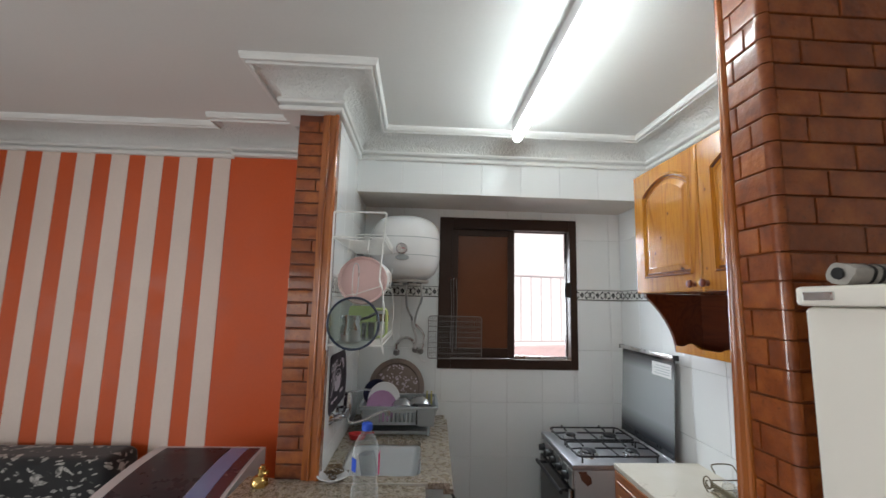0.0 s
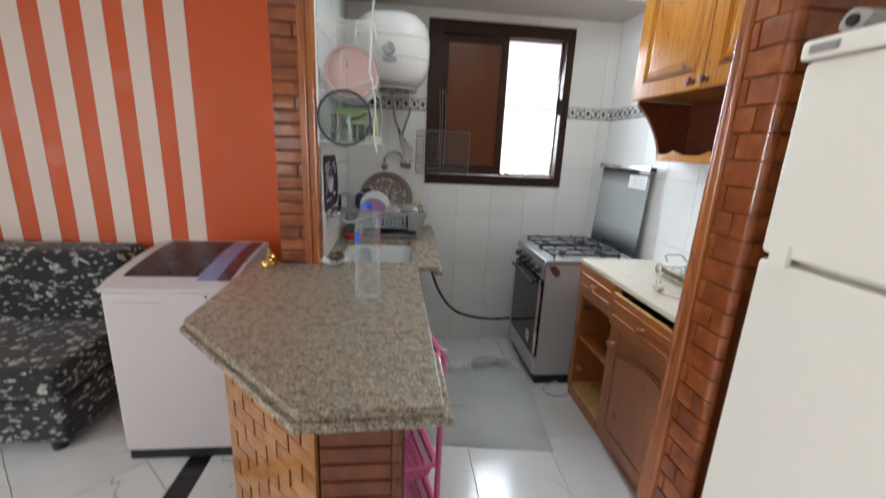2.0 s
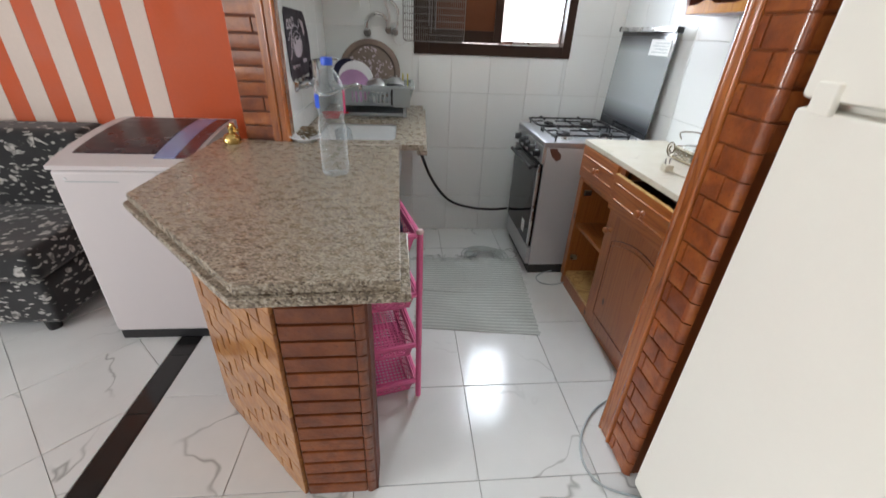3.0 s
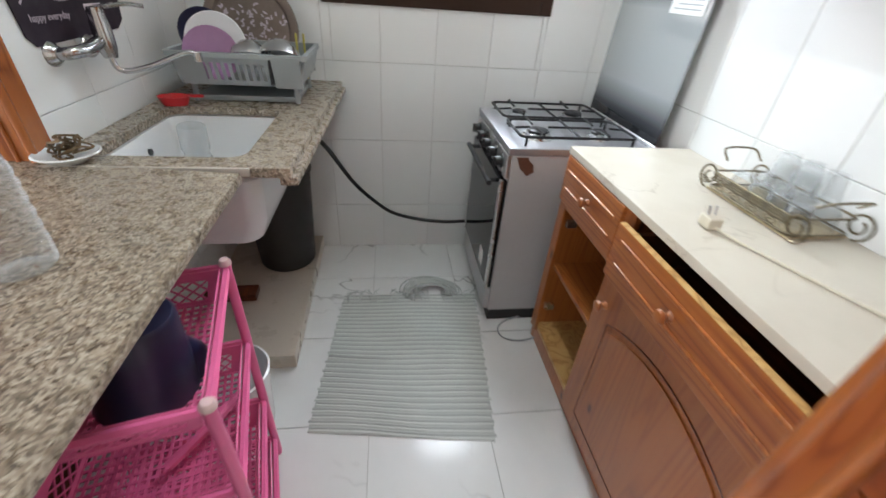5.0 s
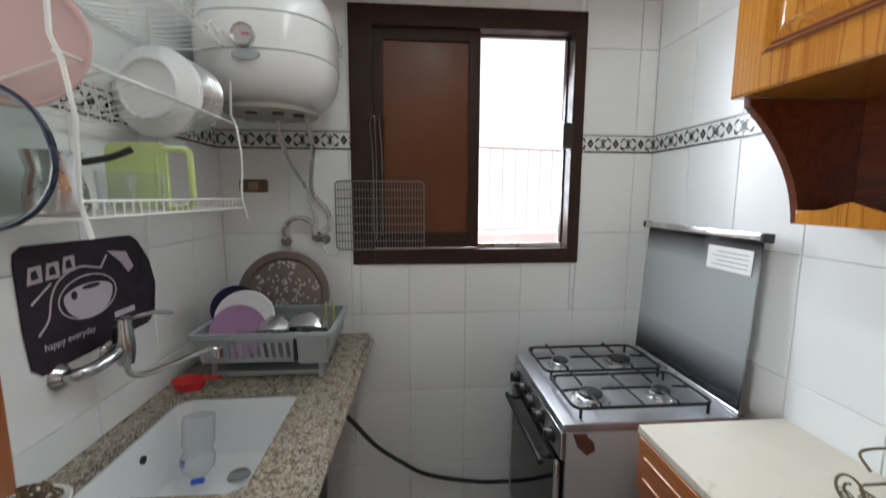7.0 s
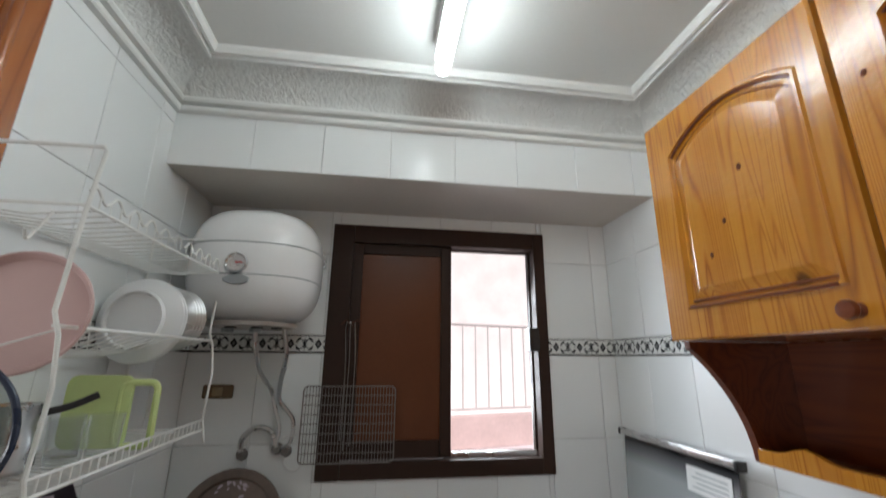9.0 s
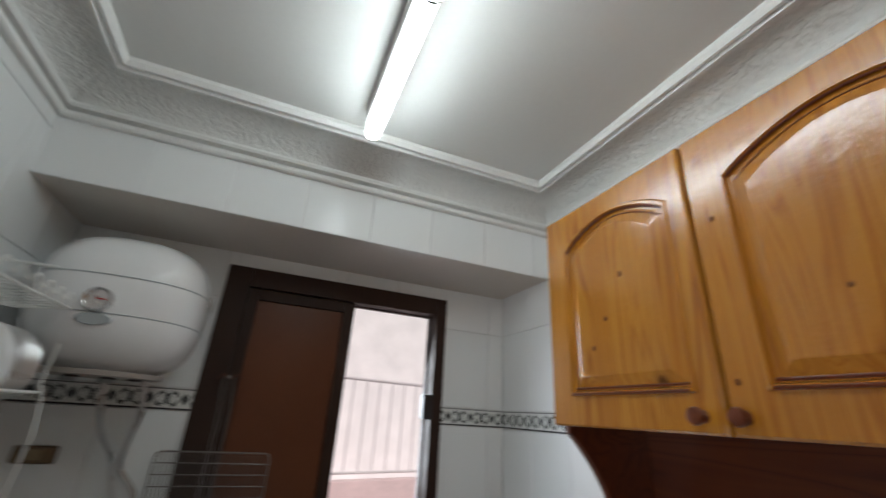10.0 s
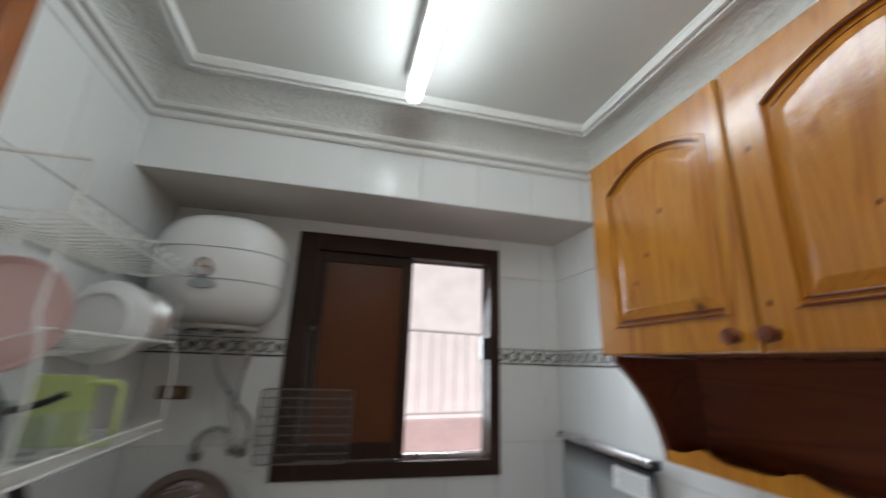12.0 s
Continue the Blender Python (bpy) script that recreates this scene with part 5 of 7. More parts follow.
part("handle", sweep(bmesh.new(), smooth_path([(0.058, 2.088, 1.748), (0.050, 2.088, 1.80), (0.052, 2.088, 1.885), (0.064, 2.088, 1.905), (0.076, 2.088, 1.885), (0.076, 2.088, 1.80), (0.068, 2.088, 1.748)]), 0.0028, 6), M_STEEL, sc)

# things on the lower rack shelf
ZR = 1.534
cb = thing("cutting_board", (0.08, 2.50, ZR), "lime green plastic board with a handle slot standing in the rack", "cutting board")
lime_m = Matrix.Translation((0, 2.501, ZR)) @ UPRIGHT_Y
part("board", prism(bmesh.new(), rounded(-0.03, 0.0, 0.12, 0.172, 0.022, 5), -0.006, 0.006, 0.002, m=lime_m), M_LIME, cb)
grip = [(x, z) for x, z in rounded(0.095, 0.004, 0.178, 0.155, 0.02, 4)]
part("handle", sweep(bmesh.new(), [(x, 2.501, ZR + z) for x, z in grip], 0.0085, 8, True), M_LIME, cb)
jg = thing("steel_pot", (0.02, 2.28, ZR), "small brushed steel coffee pot on the wire shelf", "pot")
part("body", lathe(bmesh.new(), [(0, 0), (0.05, 0), (0.054, 0.01), (0.05, 0.06), (0.042, 0.085), (0.05, 0.125), (0.048, 0.125), (0.04, 0.085), (0.047, 0.06), (0, 0.006)], Matrix.Translation((0.02, 2.28, ZR))), M_STEEL, jg)
part("handle", sweep(bmesh.new(), smooth_path([(0.06, 2.30, ZR + 0.105), (0.10, 2.325, ZR + 0.118), (0.135, 2.345, ZR + 0.138)], 4), 0.0075, 8), M_DARKPL, jg, "black handle")
for x, y in ((0.10, 2.33), (0.05, 2.40), (0.12, 2.42)):
    g = single("drinking_glass", lathe(bmesh.new(), [(0, 0.004), (0.028, 0.004), (0.032, 0.09), (0.034, 0.09), (0.030, 0), (0, 0)], None, 24), M_CUP, "clear glass tumbler on the wire shelf", "glass", group="tumblers on the rack")
    g.location = (x, y, ZR)

# ---- printed mat on the wall ----
mt = thing("wall_mat", (XL, 2.5, 1.1), "dark purple vinyl mat with a pale cup print on the wall", "mat")
mm = Matrix.Translation((XL + 0.002, 0, 0)) @ UPRIGHT_X
outl = [(2.294, 1.172), (2.655, 1.180), (2.692, 1.203), (2.708, 1.295), (2.687, 1.372), (2.640, 1.438), (2.610, 1.456), (2.282, 1.463), (2.262, 1.450), (2.258, 1.425), (2.262, 1.28), (2.270, 1.195)]
part("sheet", prism(bmesh.new(), outl, 0, 0.004, 0.001, m=mm), M_MAT, mt)


def print_part(name, pts):
    part(name, prism(bmesh.new(), pts, 0.0045, 0.0052, m=mm), M_PRINT, mt)


def ellipse(cy, cz, a, b, n=22, cut=0, lo=0, hi=360):
    return [(cy + a * math.cos(radians(lo + (hi - lo) * i / n)), cz + b * math.sin(radians(lo + (hi - lo) * i / n))) for i in range(n + (hi - lo < 360))]


print_part("cup_print", ellipse(2.443, 1.325, 0.078, 0.062, lo=180, hi=360) + ellipse(2.443, 1.325, 0.078, 0.026, lo=0, hi=180))
part("rim_print", sweep(bmesh.new(), [(XL + 0.0055, y, z) for y, z in ellipse(2.443, 1.318, 0.092, 0.054, 26)], 0.0022, 5, True), M_PRINT, mt)
for cy, cz, a, b in ((2.450, 1.342, 0.030, 0.006), (2.395, 1.330, 0.009, 0.011), (2.408, 1.355, 0.006, 0.006)):
    part("coffee_print", prism(bmesh.new(), ellipse(cy, cz, a, b), 0.0054, 0.0058, m=mm), M_MAT, mt)
for y, z in ((2.300, 1.398), (2.345, 1.400), (2.390, 1.408)):
    print_part("emblem_print", [(y - 0.020, z - 0.020), (y + 0.018, z - 0.018), (y + 0.018, z + 0.019), (y - 0.013, z + 0.018)])
    part("window_print", prism(bmesh.new(), [(y - 0.010, z - 0.010), (y + 0.009, z - 0.009), (y + 0.004, z + 0.011), (y - 0.008, z + 0.008)], 0.0054, 0.0058, m=mm), M_MAT, mt)
print_part("leaf_print", [(2.515, 1.423), (2.585, 1.412), (2.612, 1.365), (2.588, 1.352), (2.562, 1.385)])
print_part("word_bar", [(2.520, 1.236), (2.600, 1.236), (2.600, 1.252), (2.520, 1.252)])
for nm, pts in (("steam_print", [(2.293, 1.262), (2.322, 1.292), (2.335, 1.340), (2.362, 1.376), (2.420, 1.396), (2.488, 1.382)]), ("brush_print", [(2.285, 1.335), (2.338, 1.372)]), ("stem_print", [(2.488, 1.382), (2.512, 1.412)])):
    part(nm, sweep(bmesh.new(), smooth_path([(XL + 0.0055, y, z) for y, z in pts], 5), 0.0028, 6), M_PRINT, mt)
words = bpy.data.curves.new("lettering", "FONT")
words.body, words.size, words.extrude, words.align_x = "happy everyday", 0.0235, 0.0003, "CENTER"
words.materials.append(M_PRINT)
letters = new("lettering", words)
letters.parent = mt
letters.matrix_parent_inverse = Matrix.Translation(ORIGIN[mt]).inverted()
letters.matrix_basis = Matrix(((0, 0, 1, XL + 0.0072), (1, 0, 0, 2.375), (0, 1, 0, 1.224), (0, 0, 0, 1)))

# ---- tap ----
tp = thing("wall_tap", (XL, 2.44, 1.16), "chrome wall-mounted mixer tap with a long swivel spout", "tap")
bm = bmesh.new()
sweep(bm, smooth_path([(XL, 2.335, 1.15), (XL + 0.045, 2.34, 1.155), (XL + 0.06, 2.39, 1.16), (XL + 0.062, 2.46, 1.175)]), 0.0155, 12)
part("inlet_arm", bm, M_CHROME, tp)
for y in (2.335, 2.49):
    part("wall_flange", lathe(bmesh.new(), [(0, 0.02), (0.018, 0.02), (0.03, 0.006), (0.032, 0)], Matrix.Translation((XL, y, 1.152)) @ Matrix.Rotation(radians(90), 4, "Y"), 18), M_CHROME, tp)
part("mixer_body", lathe(bmesh.new(), [(0, -0.055), (0.02, -0.055), (0.026, -0.03), (0.028, 0.0), (0.026, 0.04), (0.022, 0.05), (0.024, 0.06), (0.02, 0.075), (0, 0.078)], Matrix.Translation((XL + 0.065, 2.46, 1.18)) @ Matrix.Diagonal((0.88, 0.88, 0.95, 1)), 20), M_CHROME, tp)
part("rear_arm", rod(bmesh.new(), (XL, 2.49, 1.152), (XL + 0.06, 2.475, 1.17), 0.016), M_CHROME, tp)
part("lever", sweep(bmesh.new(), smooth_path([(XL + 0.065, 2.46, 1.25), (0.03, 2.462, 1.256), (0.07, 2.475, 1.262), (0.11, 2.485, 1.258)]), 0.006, 8), M_CHROME, tp)
part("spout", sweep(bmesh.new(), smooth_path([(XL + 0.065, 2.46, 1.125), (XL + 0.072, 2.462, 1.10), (0.03, 2.472, 1.092), (0.09, 2.49, 1.107), (0.15, 2.505, 1.132), (0.185, 2.512, 1.143), (0.205, 2.516, 1.138)]), 0.008, 10), M_CHROME, tp)
part("aerator", rod(bmesh.new(), (0.207, 2.516, 1.144), (0.207, 2.516, 1.118), 0.012, 14), M_CHROME, tp)

# ---- grey dish drainer ----
dn = thing("dish_drainer", (0.24, 2.92, ZT), "grey plastic dish drainer with slotted front on the granite", "dish drainer")
DX0, DX1, DY0, DY1, DZ0, DZ1 = 0.022, 0.482, 2.71, 3.07, ZT + 0.068, 1.116
DFX = 0.03                                # the walls lean outwards to the rim


def leaning(u0, z0, u1, z1, side, thick=0.007):
    """A piece of a leaning wall of the basket; u runs along the wall, z upwards."""
    bm = rbox(u0, -thick / 2, z0, u1, thick / 2, z1, r=0.002)
    for v in bm.verts:
        u, y, z = v.co
        f = (DZ1 - z) / (DZ1 - DZ0) * DFX
        v.co = {"front": (u, DY0 + f + y, z), "back": (u, DY1 - f * 0.3 - y, z), "left": (DX0 + f + y, u, z), "right": (DX1 - f - y, u, z)}[side]
    return bm


part("drip_tray", rbox(DX0 + 0.05, DY0 + 0.06, ZT + 0.001, DX1 - 0.05, DY1 - 0.03, ZT + 0.022, r=0.006), M_GREYPL, dn)
for x in (DX0 + 0.05, DX1 - 0.05):
    for y in (DY0 + 0.055, DY1 - 0.035):
        part("foot", rod(bmesh.new(), (x, y, ZT), (x, y, DZ0 + 0.004), 0.010, 10), M_GREYPL, dn)
bm = bmesh.new()
outer_rim, inner_rim = rounded(DX0 - 0.006, DY0 - 0.006, DX1 + 0.006, DY1, 0.022, 4), rounded(DX0 + 0.010, DY0 + 0.010, DX1 - 0.010, DY1 - 0.016, 0.014, 4)
loops = [[bm.verts.new((x, y, z)) for x, y in ring] for ring, z in ((outer_rim, DZ1 - 0.016), (outer_rim, DZ1), (inner_rim, DZ1), (inner_rim, DZ1 - 0.016))]
for p, q in zip(loops, loops[1:] + loops[:1]):
    for i in range(len(p)):
        j = (i + 1) % len(p)
        bm.faces.new((p[i], p[j], q[j], q[i]))
part("rim", bm, M_GREYPL, dn)
part("side", leaning(DY0 + 0.02, DZ0, DY1 - 0.01, DZ1 - 0.012, "left"), M_GREYPL, dn)
part("side", leaning(DY0 + 0.02, DZ0, DY1 - 0.01, DZ1 - 0.012, "right"), M_GREYPL, dn)
part("side", leaning(DX0 + 0.02, DZ0, DX1 - 0.02, DZ1 - 0.012, "back"), M_GREYPL, dn)
part("bottom", rbox(DX0 + 0.03, DY0 + 0.03, DZ0 - 0.004, DX1 - 0.03, DY1 - 0.008, DZ0 + 0.004, r=0.002), M_GREYPL, dn)
part("front_panel", leaning(DX0 + 0.022, DZ0, DX0 + 0.115, DZ1 - 0.012, "front"), M_GREYPL, dn)
cup = part("front_panel", leaning(DX1 - 0.115, DZ0 - 0.008, DX1 - 0.018, DZ1 - 0.006, "front", 0.022), M_GREYPL, dn, "cutlery cup")
# a solid black strip stands for the shade beside the cutlery cup
part("slot", rbox(DX1 - 0.128, DY0 + 0.004, DZ0 + 0.006, DX1 - 0.118, DY0 + 0.024, DZ1 - 0.016, r=0.002), M_DARKPL, cup, "black strip for the shaded gap")
for z in ((DZ0, DZ0 + 0.016), (DZ1 - 0.034, DZ1 - 0.012)):
    part("front_rail", leaning(DX0 + 0.115, z[0], DX1 - 0.125, z[1], "front"), M_GREYPL, dn)
for i in range(9):
    x = DX0 + 0.122 + i * 0.0245
    part("slat", leaning(x, DZ0 + 0.014, x + 0.012, DZ1 - 0.032, "front"), M_GREYPL, dn)

dish("serving_tray", (0.215, 3.105, 1.150), face_y(-12), [(r * 0.19, z) for r, z in ((0, 0), (0.80, 0), (0.84, 0.012), (0.97, 0.018), (1.0, 0.014), (0.985, 0.024), (0.83, 0.018), (0.79, 0.006), (0, 0.006))], M_COPPER, "round worn metal tray with pale spots leaning on the tiles", "tray", 44)
random.seed(11)
bm = bmesh.new()
for i in range(130):
    a, r = random.uniform(0, 6.28), 0.145 * math.sqrt(random.random())
    m = Matrix.Translation((0.215, 3.105, 1.150)) @ face_y(-12) @ Matrix.Translation((r * math.cos(a), r * math.sin(a), 0.0066)) @ Matrix.Rotation(random.uniform(0, 3), 4, "Z")
    prism(bm, ellipse(0, 0, random.uniform(0.006, 0.011), random.uniform(0.003, 0.005), 8), 0, 0.0006, m=m)
tr_ob = [o for o in bpy.data.objects if o.name == "serving_tray"][0]
sp = single("spot_print", bm, M_PRINT, "", "")
sp.parent = tr_ob
sp.matrix_parent_inverse = (Matrix.Translation((0.215, 3.105, 1.150)) @ face_y(-12)).inverted()
sp["kind"] = "stuff"

dish("blue_plate", (0.095, 2.91, 1.15), face_y(-14, 20), [(r * 0.085, z * 0.12) for r, z in plate_prof], M_NAVY, "navy blue plastic plate in the drainer", "plate")
dish("white_plate", (0.15, 2.855, 1.128), face_y(-16, 15), [(r * 0.10, z * 0.12) for r, z in plate_prof], M_CERAMIC, "white plate with lilac centre in the drainer", "plate")
dish("lilac_plate", (0.14, 2.815, 1.093), face_y(-18, 15), [(r * 0.092, z * 0.12) for r, z in plate_prof], M_LILAC, "lilac plastic plate in the drainer", "plate")
dish("lilac_cup", (0.10, 2.78, DZ0 + 0.006), Matrix(), [(0, 0), (0.035, 0), (0.045, 0.09), (0.043, 0.09), (0.033, 0.005), (0, 0.005)], M_LILAC, "lilac plastic cup in the drainer", "cup")
bowl_prof = [(0, 0), (0.45, 0), (0.85, 0.3), (1, 0.6), (0.97, 0.62), (0.82, 0.34), (0.42, 0.06), (0, 0.06)]
dish("steel_bowl", (0.27, 2.84, 1.135), Matrix.Rotation(radians(155), 4, "X"), [(r * 0.072, z * 0.09) for r, z in bowl_prof], M_STEEL, "small steel bowl upside down in the drainer", "bowl")
dish("steel_bowl", (0.375, 2.85, 1.14), Matrix.Rotation(radians(150), 4, "X"), [(r * 0.078, z * 0.10) for r, z in bowl_prof], M_STEEL, "small steel bowl upside down in the drainer", "bowl")
pg = thing("clothes_peg_tongs", (0.44, 2.93, 1.0), "yellow plastic tongs standing in the drainer", "tongs")
for s in (-1, 1):
    part("arm", rbox(0.432 + s * 0.008, 2.92, 1.0, 0.440 + s * 0.008, 2.93, 1.165, r=0.003, m=Matrix.Translation((0.02 * s * 0.3, 0, 0))), surface("yellow_plastic", (0.55, 0.48, 0.10), 0.4), pg)
rs = thing("red_scoop", (0.03, 2.70, ZT), "small red plastic scoop with handle beside the sink", "scoop")
bm = bmesh.new()
lathe(bm, [(0, 0.004), (0.03, 0.004), (0.043, 0.03), (0.045, 0.03), (0.034, 0.0), (0, 0)], Matrix.Translation((0.02, 2.70, ZT)) @ Matrix.Diagonal((1.2, 0.9, 1, 1)))
part("bowl", bm, M_RED, rs)
part("handle", rbox(0.055, 2.705, ZT + 0.024, 0.115, 2.722, ZT + 0.034, r=0.004), M_RED, rs)

sa = thing("saucer", (-0.005, 2.155, ZT), "small white saucer with a bit of steel wool by the pier", "saucer")
part("dish", lathe(bmesh.new(), [(r * 0.07, z * 0.09) for r, z in ((0, 0), (0.55, 0), (0.95, 0.22), (1, 0.24), (0.95, 0.27), (0.55, 0.06), (0, 0.06))], Matrix.Translation((-0.005, 2.155, ZT))), M_CERAMIC, sa)
random.seed(5)
bm = bmesh.new()
for i in range(16):
    c = Vector((-0.005 + random.uniform(-0.02, 0.02), 2.155 + random.uniform(-0.02, 0.02), ZT + 0.022 + random.uniform(0, 0.02)))
    sweep(bm, smooth_path([c + Vector((random.uniform(-0.025, 0.025), random.uniform(-0.025, 0.025), random.uniform(-0.012, 0.022))) for _ in range(4)], 4), 0.003, 5)
tagged(part("steel_wool", bm, surface("tarnished_wool", (0.16, 0.11, 0.06), 0.5, 0.6), sa), kind="stuff")

bl = thing("brass_fitting", (-0.305, 2.10, ZT), "small brass gas fitting standing on the granite", "fitting")
tilt = Matrix.Translation((-0.305, 2.10, ZT)) @ Matrix.Rotation(radians(8), 4, "Y")
part("cup", lathe(bmesh.new(), [(0, 0), (0.034, 0), (0.037, 0.006), (0.036, 0.020), (0.030, 0.032), (0.022, 0.036), (0.020, 0.040), (0, 0.040)], tilt, 22), M_BRASS, bl)
part("stem", lathe(bmesh.new(), [(0.014, 0.038), (0.014, 0.058), (0.017, 0.060), (0.017, 0.072), (0.010, 0.074), (0.009, 0.084), (0, 0.085)], tilt, 16), M_BRASS, bl)
part("side_outlet", rod(bmesh.new(), tilt @ Vector((0, 0, 0.050)), tilt @ Vector((0.030, -0.012, 0.062)), 0.008, 12), M_BRASS, bl)

# ---- bottles ----
def water_bottle(name, m, label, printed=True):
    """A ribbed clear bottle standing on the origin before m; 0.36 m tall."""
    b = thing(name, (0, 0, 0), label, "bottle")
    prof = [(0, 0.006), (0.018, 0.004), (0.034, 0.0), (0.041, 0.008), (0.042, 0.03)]
    for i in range(5):
        z = 0.045 + i * 0.022
        prof += [(0.042, z), (0.0395, z + 0.007), (0.0395, z + 0.011), (0.042, z + 0.018)]
    prof += [(0.036, 0.175), (0.036, 0.195), (0.0425, 0.215), (0.0425, 0.255), (0.038, 0.285), (0.026, 0.312), (0.0145, 0.328), (0.0135, 0.345), (0.0125, 0.345)]
    inner = [(max(0, r - 0.0012), z + (0.0012 if z < 0.02 else 0)) for r, z in prof[:-1]][::-1]
    part("shell", lathe(bmesh.new(), prof + inner, None, 26), M_PET, b)
    part("cap", lathe(bmesh.new(), [(0.0155, 0.334), (0.0165, 0.336), (0.0165, 0.352), (0.015, 0.356), (0, 0.356)], None, 20), M_BLUE, b, "blue screw cap")
    part("label_patch", prism(bmesh.new(), [(0.0432 * math.cos(radians(a)), 0.0432 * math.sin(radians(a))) for a in range(180, 217, 6)] + [(0.0428 * math.cos(radians(a)), 0.0428 * math.sin(radians(a))) for a in range(216, 179, -6)], 0.215, 0.255), M_BLUE, b, "blue printed label patch")
    if printed:
        part("label_patch", prism(bmesh.new(), [(0.0432 * math.cos(radians(a)), 0.0432 * math.sin(radians(a))) for a in range(-42, 1, 6)] + [(0.0428 * math.cos(radians(a)), 0.0428 * math.sin(radians(a))) for a in range(0, -43, -6)], 0.20, 0.265), surface("magenta_label", (0.6, 0.02, 0.14), 0.4), b, "magenta printed label patch")
    b.matrix_basis = m
    return b


water_bottle("water_bottle", Matrix.Translation((0.192, 1.70, ZT)) @ Matrix.Rotation(radians(20), 4, "Z") @ Matrix.Diagonal((1.12, 1.12, 1.05, 1)), "empty clear plastic water bottle with blue cap on the granite")
water_bottle("water_bottle", Matrix.Translation((0.088, 2.615, 0.892)) @ Vector((0.045, -0.12, -0.145)).to_track_quat("Z", "Y").to_matrix().to_4x4() @ Matrix.Diagonal((1.1, 1.1, 0.545, 1)), "clear plastic bottle upside down in the sink", False)

# ---- things under the sink ----
bn = thing("waste_bin", (0.235, 2.985, 0.072), "round dark plastic waste bin on the plinth", "bin")
part("bucket", lathe(bmesh.new(), [(0, 0), (0.11, 0), (0.115, 0.01), (0.135, 0.5), (0.142, 0.505), (0.142, 0.515), (0.13, 0.515), (0.108, 0.012), (0, 0.008)], Matrix.Translation((0.235, 2.985, 0.072)) @ Matrix.Diagonal((1.2, 1.2, 1.0, 1)), 30), M_BIN, bn)
single("wood_block", rbox(0.0, 2.62, 0.073, 0.25, 2.70, 0.112, r=0.006, m=Matrix.Rotation(radians(2), 4, "Z")), M_PINEDARK, "reddish brown wooden block on the plinth", "block", at=(0.13, 2.66, 0.073))
single("gas_hose", sweep(bmesh.new(), smooth_path([(0.30, 2.78, 0.86), (0.44, 2.78, 0.83), (0.512, 2.80, 0.76), (0.60, 2.98, 0.52), (0.70, 3.14, 0.33), (0.80, 3.185, 0.235), (0.95, 3.19, 0.19), (1.10, 3.16, 0.19), (1.22, 3.125, 0.215), (1.3, 3.13, 0.22)], 6), 0.0095, 10), M_RUBBER, "black rubber gas hose sagging from sink to stove", "hose", at=(0.8, 3.19, 0.2))

# ---- pink rolling rack ----
pk = thing("storage_rack", (0.30, 1.73, 0), "pink plastic four-tier basket rack beside the bar", "rack")
PX0, PX1, PY0, PY1 = 0.125, 0.485, 1.535, 1.935
LEVELS = (0.70, 0.455, 0.21, 0.012)
for (x, y) in ((PX0, PY0), (PX1, PY0), (PX0, PY1), (PX1, PY1)):
    for i, (a, b) in enumerate(((0.012, 0.28), (0.28, 0.53), (0.53, 0.785))):
        part("post", rod(bmesh.new(), (x, y, a), (x, y, b), 0.0125, 12, 0.0115), M_PINK, pk)
    part("post_cap", lathe(bmesh.new(), [(0.014, 0.0), (0.014, 0.008), (0.010, 0.014), (0, 0.015)], Matrix.Translation((x, y, 0.784)), 14), surface("pale_pink_cap", (0.75, 0.55, 0.55), 0.4), pk)
    part("foot", rod(bmesh.new(), (x, y, 0), (x, y, 0.014), 0.011, 12), M_PINK, pk)


